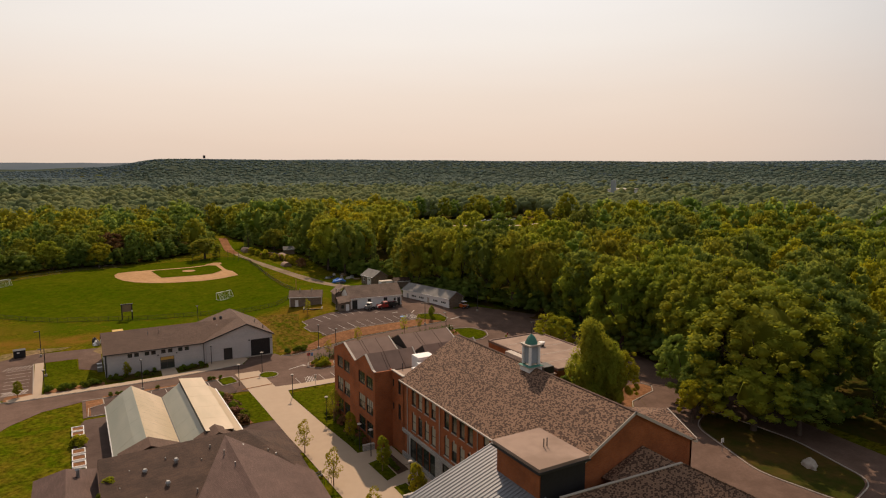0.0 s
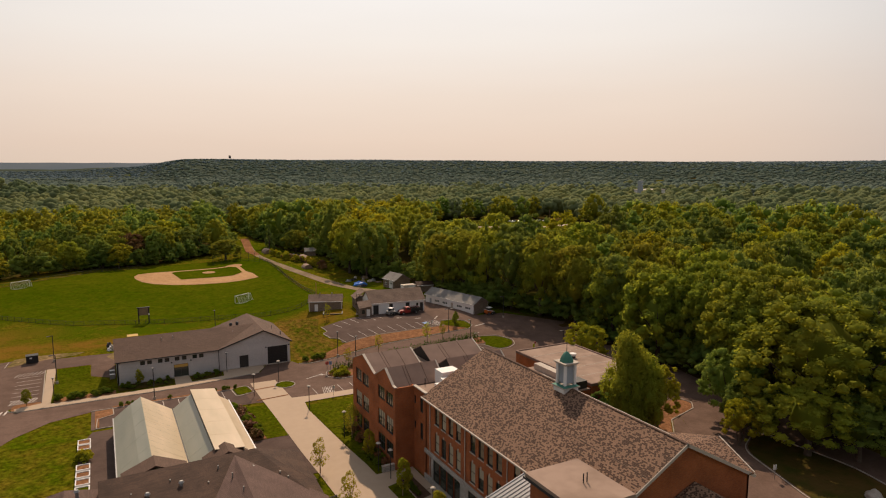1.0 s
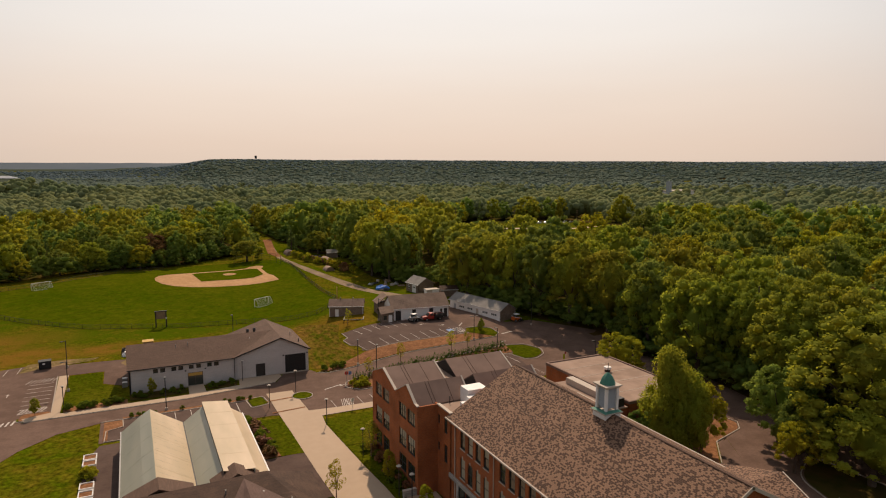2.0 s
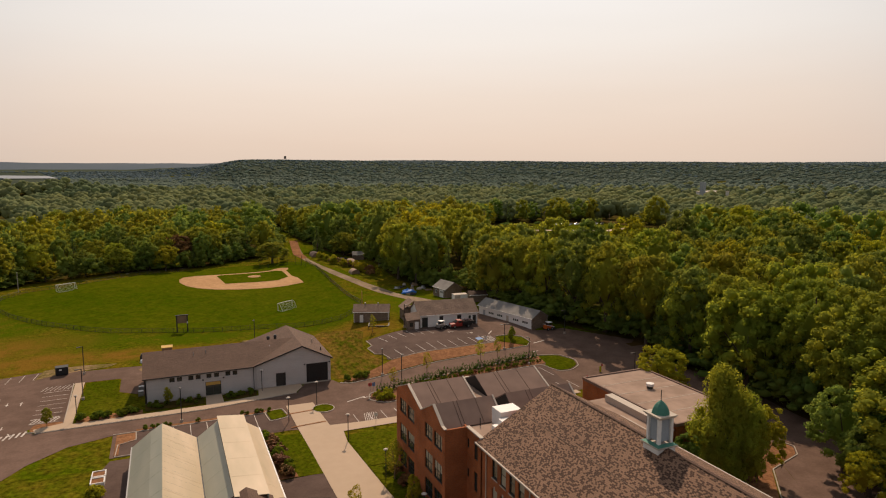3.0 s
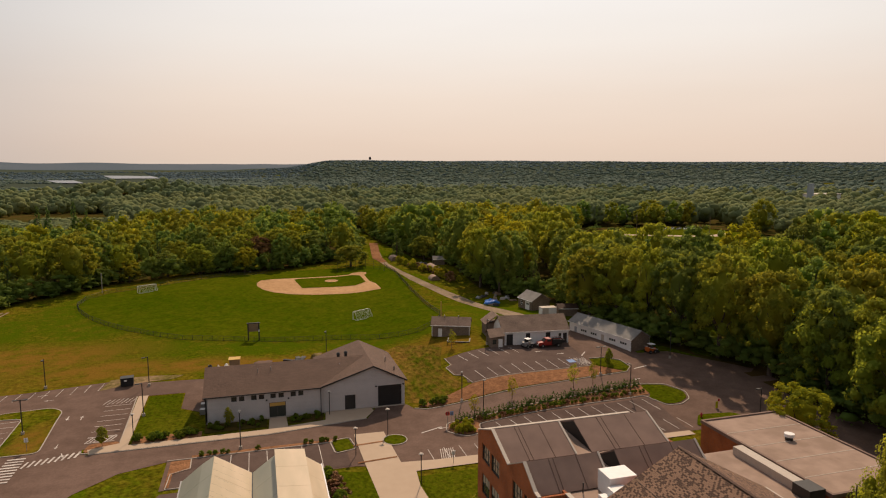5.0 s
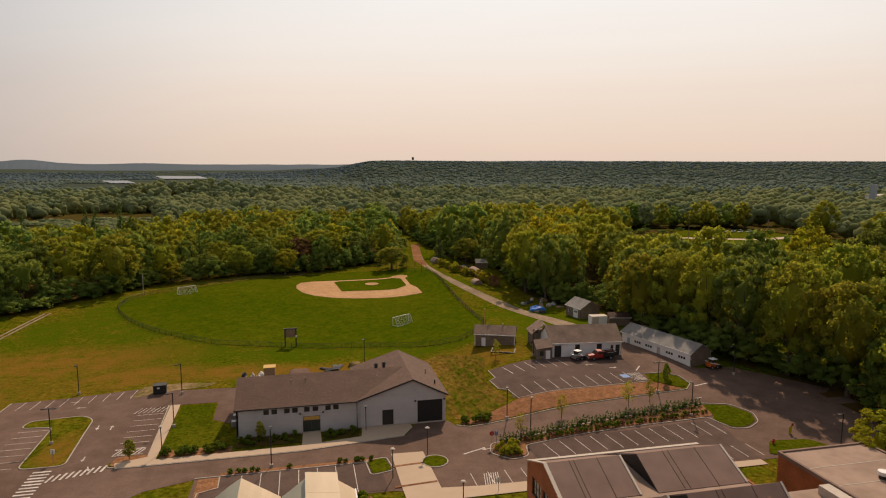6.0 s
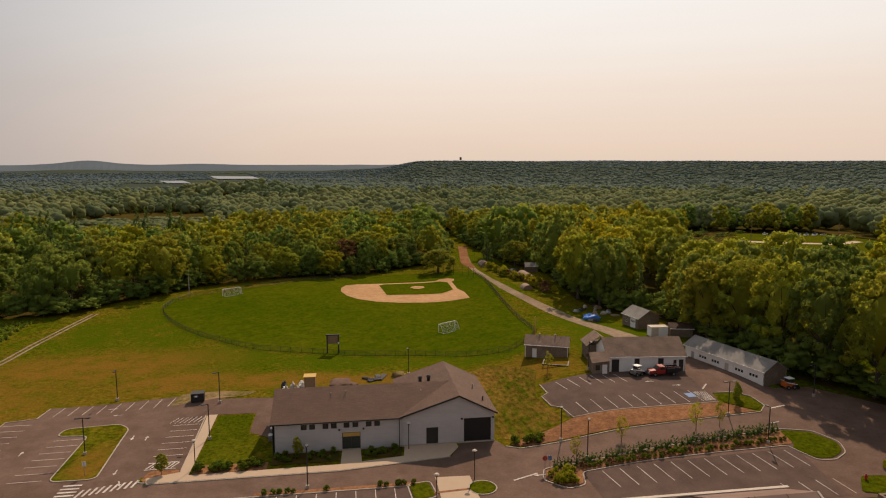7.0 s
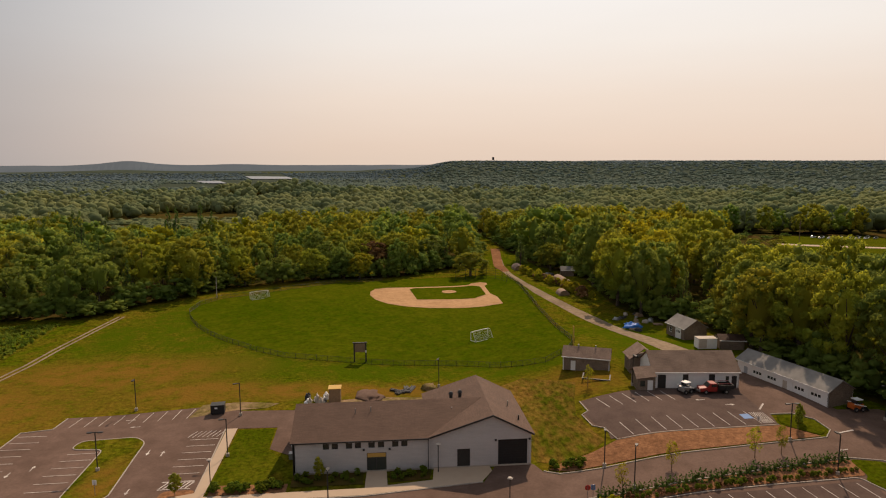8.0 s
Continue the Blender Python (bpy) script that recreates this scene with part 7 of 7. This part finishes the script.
for i, (x, y) in enumerate(((46, 304), (50, 305.4), (54, 305.6), (58, 304.4), (61, 301.6), (63, 298), (64, 293.6))):
    z = height(x, y)
    part("post", rods([((x, y, z - 0.2), (x, y, z + 4.2))], 0.07, 6), M_DARK, bs)
    if i:
        part("mesh_panel", rods([((px, py, pz + k), (x, y, z + k)) for k in (0.2, 1.2, 2.2, 3.2, 4.1)], 0.025, 4), M_MESHWIRE, bs)
    px, py, pz = x, y, z


def soccer_goal(x, y, turn):
    t = thing("soccer_goal", (x, y, height(x, y) + 0.04), "white framed soccer goal with a pale net", "goal", "soccer goals", turn)
    w, h, d = 6.2, 2.3, 2.0
    part("post", rods([((-w / 2, 0, 0), (-w / 2, 0, h))], 0.09), M_WHITE, t)
    part("post", rods([((w / 2, 0, 0), (w / 2, 0, h))], 0.09), M_WHITE, t)
    part("crossbar", rods([((-w / 2, 0, h), (w / 2, 0, h))], 0.09), M_WHITE, t)
    part("base_frame", rods([((-w / 2, 0, 0.06), (-w / 2, d, 0.06)), ((w / 2, 0, 0.06), (w / 2, d, 0.06)), ((-w / 2, d, 0.06), (w / 2, d, 0.06)), ((-w / 2, 0, h), (-w / 2, 0.8, h)), ((w / 2, 0, h), (w / 2, 0.8, h)), ((-w / 2, 0.8, h), (-w / 2, d, 0)), ((w / 2, 0.8, h), (w / 2, d, 0))], 0.05), M_WHITE, t)
    net = [((-w / 2 + w * k / 14, 0.8, h), (-w / 2 + w * k / 14, d, 0)) for k in range(15)] + [((-w / 2, 0.8 + 1.2 * k / 6, h - h * k / 6), (w / 2, 0.8 + 1.2 * k / 6, h - h * k / 6)) for k in range(7)]
    part("net", rods(net, 0.018, 3), M_WHITE, t, "white knotted net")


soccer_goal(43.4, 225.2, 215)
soccer_goal(-23.6, 278.6, 212)
sb = thing("scoreboard", (12.6, 208.3, height(12, 208)), "dark scoreboard on two posts facing the diamond", "scoreboard")
for x in (-1.35, 1.35):
    part("post", boxes((x - 0.16, x + 0.16, -0.16, 0.16, -0.3, 4.7)), M_DARK, sb)
part("panel", boxes((-1.2, 1.2, -0.1, 0.12, 2.4, 4.5)), M_WOOD, sb, "brown back of the board")
part("frame", boxes((-1.7, 1.7, -0.18, 0.2, 4.5, 4.72)), M_DARK, sb)
part("lamp", boxes((1.2, 1.5, -0.3, -0.16, 2.3, 2.8)), M_WHITE, sb, "white box on the post")

# dumpster
d = thing("dumpster", (-12.6, 178.6, height(-12.6, 178.6) + 0.06), "dark steel dumpster on bare earth", "dumpster", turn=6)
part("body", boxes((-1.2, 1.2, -0.9, 0.9, 0.15, 1.7)), M_BLACK, d)
part("lid", boxes((-1.25, 1.25, -0.95, 0.0, 1.7, 1.8)), M_DARK, d)
part("lid", boxes((-1.25, 1.25, 0.03, 0.95, 1.7, 1.8)), M_DARK, d)
part("notice", boxes((-0.5, 0.0, -0.92, -0.9, 1.1, 1.4)), M_WHITE, d, "pale notice")
for x in (-0.9, 0.9):
    part("skid", boxes((x - 0.1, x + 0.1, -0.8, 0.8, 0, 0.15)), M_DARK, d)


# vehicles at the maintenance house
def wheel(parent, x, y, r, w):
    wl = part("wheel", rods([((x, y - w / 2, r), (x, y + w / 2, r))], r, 16), M_TYRE, parent)
    part("rim", rods([((x, y - w / 2 - 0.01, r), (x, y + w / 2 + 0.01, r))], r * 0.5, 12), M_GREY, wl)


def dump_truck(x, y, turn):
    t = thing("dump_truck", (x, y, height(x, y) + 0.08), "dark red pickup truck with a black dump bed", "truck", turn=turn)
    b = boxes((-3.0, 3.0, -0.5, 0.5, 0.5, 0.8))
    part("chassis", b, M_DARK, t)
    cab = bmesh.new()
    prof = [(-3.1, 0.5), (-3.1, 1.15), (-1.75, 1.3), (-1.15, 2.05), (0.1, 2.05), (0.2, 0.5)]
    for s in (-0.95, 0.95):
        ring = [cab.verts.new((px, s, pz)) for px, pz in prof]
        cab.faces.new(ring if s > 0 else ring[::-1])
    cab.verts.ensure_lookup_table()
    n = len(prof)
    for i in range(n):
        cab.faces.new((cab.verts[i], cab.verts[(i + 1) % n], cab.verts[n + (i + 1) % n], cab.verts[n + i]))
    bmesh.ops.recalc_face_normals(cab, faces=cab.faces[:])
    bmesh.ops.bevel(cab, geom=cab.edges[:], offset=0.07, segments=2, affect="EDGES")
    part("cab", cab, mat("maroon_enamel", (0.30, 0.022, 0.018), (0.26, 0.020, 0.016), 0.35, spec=0.5), t, "red painted cab")
    part("windscreen", slabs(0.04, [(-1.78, -0.82, 1.36), (-1.2, -0.8, 2.0), (-1.2, 0.8, 2.0), (-1.78, 0.82, 1.36)]), M_GLASS, t)
    for s in (-0.97, 0.94):
        part("side_window", boxes((-1.0, 0.0, s, s + 0.03, 1.4, 1.92)), M_GLASS, t)
    bed = boxes((0.35, 3.3, -1.05, 1.05, 0.95, 1.05), (0.35, 3.3, -1.05, -0.97, 1.05, 1.75), (0.35, 3.3, 0.97, 1.05, 1.05, 1.75), (0.35, 0.43, -0.97, 0.97, 1.05, 2.0), (3.22, 3.3, -0.97, 0.97, 1.05, 1.7))
    part("dump_bed", bed, M_BLACK, t, "black dump bed")
    part("roof_rack", rods([((0.4, -0.9, 2.0), (2.9, -0.9, 2.0)), ((0.4, 0.9, 2.0), (2.9, 0.9, 2.0))], 0.04), mat("maroon_enamel", (0.30, 0.022, 0.018), (0.26, 0.020, 0.016), 0.35, spec=0.5), t)
    part("bumper", boxes((-3.25, -3.1, -0.95, 0.95, 0.45, 0.75)), M_GREY, t)
    for s in (-0.7, 0.7):
        part("headlight", boxes((-3.14, -3.08, s - 0.15, s + 0.15, 0.85, 1.05)), M_WHITE, t)
    for wx in (-2.0, 1.9):
        for wy in (-0.85, 0.85):
            wheel(t, wx, wy, 0.42, 0.3)


dump_truck(80.4, 172.6, -3)


def skid_loader(x, y, turn, colour, label):
    t = thing("skid_loader", (x, y, height(x, y) + 0.08), label, "loader", "skid loaders", turn)
    part("body", box(bmesh.new(), -1.2, 0.9, -0.75, 0.75, 0.4, 1.3, 0.12), colour, t)
    part("cab", boxes((-0.5, 0.6, -0.6, 0.6, 1.3, 1.4), (-0.5, -0.4, -0.6, 0.6, 1.4, 2.0), (0.5, 0.6, -0.6, -0.5, 1.4, 2.0), (0.5, 0.6, 0.5, 0.6, 1.4, 2.0)), M_DARK, t)
    part("cab_roof", box(bmesh.new(), -0.65, 0.75, -0.7, 0.7, 2.0, 2.12, 0.04), M_WHITE, t)
    for s in (-0.85, 0.85):
        part("lift_arm", slabs(0.14, [(-1.1, s - 0.08, 1.55), (1.3, s - 0.08, 0.95), (1.3, s + 0.08, 0.95), (-1.1, s + 0.08, 1.55)]), M_WHITE, t)
        for wx in (-0.75, 0.55):
            wheel(t, wx, s, 0.4, 0.28)
    part("bucket", slabs(0.06, [(1.2, -0.95, 0.9), (1.9, -0.95, 0.15), (1.9, 0.95, 0.15), (1.2, 0.95, 0.9)], [(1.2, -0.95, 0.2), (1.9, -0.95, 0.13), (1.9, 0.95, 0.13), (1.2, 0.95, 0.2)]), M_DARK, t)


skid_loader(75.0, 173.2, 20, M_GREY, "grey compact skid loader with white arms beside the house wall")
skid_loader(101.6, 162.9, 5, mat("orange_enamel", (0.5, 0.12, 0.02), (0.45, 0.1, 0.02), 0.4), "orange and white compact loader at the garage")

# yard clutter
bx = thing("site_box", (8.6, 182.6, height(8.6, 182.6) + 0.05), "ochre plywood site box behind the workshop", "crate")
part("body", boxes((-1.1, 1.1, -1.0, 1.0, 0, 3.0)), M_WOOD, bx)
part("lid", boxes((-1.25, 1.25, -1.15, 1.15, 3.0, 3.12)), M_YELLOW, bx, "orange-yellow top")
ct = thing("box_container", (93.4, 201.2, height(93, 201)), "white storage container beside the lane", "container", turn=-4)
part("body", boxes((-2.2, 2.2, -1.2, 1.2, 0.15, 2.5)), M_WHITE, ct)
part("roof", boxes((-2.25, 2.25, -1.25, 1.25, 2.5, 2.58)), M_CREAM, ct)
part("door", boxes((-2.0, -0.2, -1.23, -1.2, 0.25, 2.4)), M_CREAM, ct)
sh = gable_hut("dark_shelter", (96.2, 199.6, height(97, 199)), -12, 5.4, 4.2, 2.3, 3.2, M_SHAKE, M_SHINGLE_DARK, "dark open shelter beside the garage", "shelter")
rng = random.Random(33)


def heap(name, x, y, w, hgt, material, label, category, seed=0, group=""):
    bm = bmesh.new()
    bmesh.ops.create_icosphere(bm, subdivisions=3, radius=1.0)
    for v in bm.verts:
        k = 1 + 0.5 * noise.noise((v.co.x * 1.7 + seed, v.co.y * 1.7, v.co.z * 1.7)) + 0.2 * noise.noise((v.co.x * 5 + seed, v.co.y * 5, v.co.z * 5))
        v.co = Vector((v.co.x * w * k, v.co.y * w * 0.75 * k, max(-0.05, v.co.z) * hgt * k))
    ob = tagged(part(name, bm, material), label, category, group)
    ob.matrix_basis = pose(x, y, height(x, y) + 0.05, 0, 0, seed * 57)
    for p in ob.data.polygons:
        p.use_smooth = True
    return ob


heap("tarp", 85.8, 226.4, 2.9, 1.2, M_TARP, "crumpled bright blue tarpaulin over a pile", "tarp", 1)
heap("dirt_mound", 15.0, 186.6, 3.4, 0.55, M_ASPHALT, "grey gravel heap behind the workshop", "gravel heap", 2)
heap("dirt_mound", 27.5, 190.0, 1.8, 0.9, M_SOIL, "brown earth heap behind the workshop", "earth heap", 3)
heap("boulder", 96.2, 53.3, 1.4, 1.0, M_KERB, "pale boulder on the grass verge", "boulder", 4)
for i in range(22):
    k = rng.random()
    x, y = (rng.uniform(84, 97), rng.uniform(221, 245)) if i < 16 else (rng.uniform(82, 88), rng.uniform(285, 312))
    heap("scrap_pile", x, y, rng.uniform(0.6, 1.3), rng.uniform(0.4, 1.0), rng.choice([M_KERB, M_WOOD, M_GREY, M_GRAVEL, M_DARK]), "scattered scrap and stones beside the lane", "scrap", 10 + i, "lane clutter")
for i in range(12):
    heap("pallet_load", rng.uniform(2.8, 7.4), rng.uniform(181, 184.6), rng.uniform(0.5, 0.9), rng.uniform(0.7, 1.4), rng.choice([M_WHITE, M_GREY, M_KERB, M_DARK]), "wrapped building material behind the workshop", "materials", 40 + i, "yard clutter")
for i in range(4):
    tt = thing("timber_stack", (21 + i * 0.9, 189 + rng.uniform(-0.8, 0.8), height(22, 189) + 0.05), "dark stacked timber on bare earth", "timber", "yard clutter", rng.uniform(0, 180))
    for j in range(4):
        part("beam", boxes((-1.8, 1.8, -0.5 + j * 0.26, -0.3 + j * 0.26, 0.0, 0.22 + 0.1 * (j % 2))), M_DARK, tt)
# hoop houses along the lane
for x, y, ln, wide in ((85.0, 277.5, 21, 1.0), (78.6, 267.6, 4.5, 0.9), (74.6, 320, 7, 1.1)):
    t = thing("hoop_house", (x, y, height(x, y)), "faded rounded hoop house among weeds", "hoop house", "hoop houses", 1)
    t.scale = (wide, 1, wide)
    bm = bmesh.new()
    for k in range(8):
        a0, a1 = math.pi * k / 8, math.pi * (k + 1) / 8
        slab(bm, [(2 * math.cos(a0), 0, 1.9 * math.sin(a0)), (2 * math.cos(a1), 0, 1.9 * math.sin(a1)), (2 * math.cos(a1), ln, 1.9 * math.sin(a1)), (2 * math.cos(a0), ln, 1.9 * math.sin(a0))], 0.03)
    part("cover", bm, M_MEMBRANE, t)
    e = bmesh.new()
    e.faces.new([e.verts.new((1.95 * math.cos(math.pi * k / 8), 0.02, 1.85 * math.sin(math.pi * k / 8))) for k in range(9)])
    part("end_panel", e, M_WOOD, t)
# raised planter beds
for i, y in enumerate((124.6, 122.3, 114.4, 111.8, 109.2, 106.6, 104.0)):
    t = thing("raised_bed", (-1.3, y, 0.15), "white-framed raised planter bed", "planter", "planter beds")
    for dims in ((-0.95, 0.95, -1.0, -0.86, 0, 0.55), (-0.95, 0.95, 0.86, 1.0, 0, 0.55), (-0.95, -0.81, -0.86, 0.86, 0, 0.55), (0.81, 0.95, -0.86, 0.86, 0, 0.55)):
        part("board", boxes(dims), M_WHITE, t)
    part("soil", boxes((-0.81, 0.81, -0.86, 0.86, 0, 0.42)), M_MULCH if i != 5 else M_LAWN, t)
# sandbox frame beside the storage shed
t = thing("timber_edging", (61.4, 184.2, height(61.4, 184.2) + 0.05), "low timber-edged plot beside the shed", "garden plot", turn=-22)
for dims in ((-2.8, 2.8, -1.8, -1.55, 0, 0.3), (-2.8, -2.55, -1.55, 1.8, 0, 0.3), (2.55, 2.8, -1.55, 1.8, 0, 0.3)):
    part("beam", boxes(dims), M_DARK, t)


# signs
def road_sign(x, y, hgt, material, shape, label):
    t = thing("road_sign", (x, y, height(x, y) + 0.1), label, "sign", "road signs", 175)
    part("post", rods([((0, 0, -0.1), (0, 0, hgt))], 0.04), M_GREY, t)
    if shape == "octagon":
        bm = rod(bmesh.new(), (0, -0.06, hgt - 0.35), (0, -0.03, hgt - 0.35), 0.42, seg=8)
    else:
        bm = boxes((-0.3, 0.3, -0.06, -0.03, hgt - 0.75, hgt))
    p = part("plate", bm, material, t)
    part("bar", boxes((-0.22, 0.22, -0.075, -0.062, hgt - 0.43, hgt - 0.29)) if shape == "octagon" else boxes((-0.2, 0.2, -0.075, -0.062, hgt - 0.4, hgt - 0.3)), M_WHITE, p)


road_sign(45.8, 141.4, 2.6, M_RED, "octagon", "red octagonal traffic sign at the junction")
road_sign(46.7, 141.8, 2.4, M_BLUE, "square", "small blue and white traffic sign")
road_sign(80.6, 158.4, 1.9, M_WHITE, "square", "small white parking sign")
road_sign(-22.7, 150.4, 2.3, M_WHITE, "square", "pale parking sign on the island")
road_sign(88.9, 63.3, 2.2, M_WHITE, "square", "small white sign by the drive")
road_sign(42.6, 127.4, 2.0, M_WHITE, "square", "small parking sign at the walk")
hy = thing("hydrant", (91.8, 132.2, height(91.8, 132.2) + 0.1), "red fire hydrant on the grass corner", "hydrant")
part("barrel", rods([((0, 0, 0), (0, 0, 0.7))], 0.18, 10), M_RED, hy)
part("bonnet", rod(bmesh.new(), (0, 0, 0.7), (0, 0, 0.95), 0.2, 0.06, 10), M_RED, hy)
part("outlet", rods([((-0.3, 0, 0.5), (0.3, 0, 0.5))], 0.08), M_RED, hy)
cn = thing("safety_figure", (97.4, 135.0, height(97.4, 135) + 0.1), "bright yellow caution marker with a red flag", "marker")
part("panel", boxes((-0.25, 0.25, -0.04, 0.04, 0, 1.3)), M_LEAF_YEL, cn)
part("flag", boxes((0.2, 0.6, -0.01, 0.01, 1.3, 1.8)), M_RED, cn)
part("staff", rods([((0.2, 0, 0), (0.2, 0, 1.8))], 0.02), M_DARK, cn)
patch("grass_island", rounded([(88.6, 129.2), (92, 133.4), (99, 132.6), (101, 129), (95, 127.4)], 1.0), M_LAWN, 0.15, "kerbed grass corner by the annex", "grass island")

# walk furniture
for yb in (137.6, 131.2):
    marking("paving_band", [(28.3, yb), (34.6, yb + 0.5), (34.6, yb + 0.95), (28.3, yb + 0.45)], "brown brick band across the concrete walk", M_MULCH, 0.15)
t = thing("bench", (29.0, 87.2, 0.22), "dark slatted bench beside the walk", "bench", turn=8)
for k in range(3):
    part("seat_slat", boxes((-0.9, 0.9, -0.25 + k * 0.17, -0.11 + k * 0.17, 0.42, 0.47)), M_DARK, t)
for k in range(2):
    part("back_slat", boxes((-0.9, 0.9, 0.28, 0.32, 0.58 + k * 0.18, 0.71 + k * 0.18)), M_DARK, t)
for x in (-0.8, 0.8):
    part("leg", boxes((x - 0.04, x + 0.04, -0.22, 0.32, 0, 0.42), (x - 0.04, x + 0.04, 0.32, 0.37, 0, 0.9)), M_DARK, t)
t = thing("bike_rack", (28.6, 84.6, 0.22), "dark tubular bicycle rack beside the walk", "bicycle rack", turn=12)
for i in range(5):
    part("hoop", rods([((-1.4 + i * 0.7, 0, 0), (-1.4 + i * 0.7, 0, 0.85)), ((-1.4 + i * 0.7, 0, 0.85), (-0.95 + i * 0.7, 0, 0.85)), ((-0.95 + i * 0.7, 0, 0.85), (-0.95 + i * 0.7, 0, 0))], 0.03, 6), M_DARK, t)
t = thing("planter_wall", (40.6, 92.5, 0.15), "low pale stone planter wall at the entrance", "low wall")
part("wall", boxes((-2.0, 2.6, -0.2, 0.2, 0, 0.9)), M_STONE, t)
part("cap", boxes((-2.05, 2.65, -0.25, 0.25, 0.9, 1.0)), M_CREAM, t)
patch("entrance_paving", [(37.5, 84.7), (43.4, 84.7), (43.4, 92.2), (37.5, 92.2)], M_CONCRETE, 0.1, "pale paved forecourt of the school entrance", "pavement")
patch("entrance_paving", [(37.5, 60), (43.4, 60), (43.4, 84.6), (37.5, 84.6)], M_CONCRETE, 0.1, "narrow paved strip along the school wall", "pavement")

# far white plant with a tower
t = thing("far_plant", (690, 688, height(690, 688) + 8), "distant white industrial building with a tall tower", "building", turn=20)
part("tower", boxes((-13, -8, -3, 3, -8, 22)), M_LOUVRE, t, "pale grey tower")
part("hall", boxes((-4, 46, -12, 12, -8, 8)), M_WHITE, t)
part("roof", boxes((-5, 47, -13, 13, 8, 8.8)), M_CREAM, t)
t = thing("hill_tower", (489, 2798, height(489, 2798) + 9), "small dark lookout on the wooded ridge", "tower")
part("tower", boxes((-4, 4, -4, 4, 0, 12)), M_DARK, t)
# utility poles and wires beyond the wood
for i, (x, y) in enumerate(((206, 405), (232, 372), (262, 345))):
    t = thing("utility_pole", (x, y, height(x, y)), "wooden utility pole above the trees", "utility pole", "utility poles", 40)
    part("pole", rods([((0, 0, 0), (0, 0, 15))], 0.16), M_WOOD, t)
    part("crossarm", boxes((-1.2, 1.2, -0.08, 0.08, 13.6, 13.8)), M_WOOD, t)
for i in range(14):
    x, y = 284 + (i % 7) * 6.0, 428 + (i // 7) * 7
    t = thing("parked_car", (x, y, height(x, y) + 0.55), "small pale parked car at the far clearing", "car", "far parked cars", 30)
    part("body", box(bmesh.new(), -2.1, 2.1, -0.85, 0.85, 0.25, 0.85, 0.12), M_WHITE if i % 3 else M_GREY, t)
    part("cabin", box(bmesh.new(), -1.1, 1.0, -0.75, 0.75, 0.85, 1.4, 0.15), M_GLASS, t)
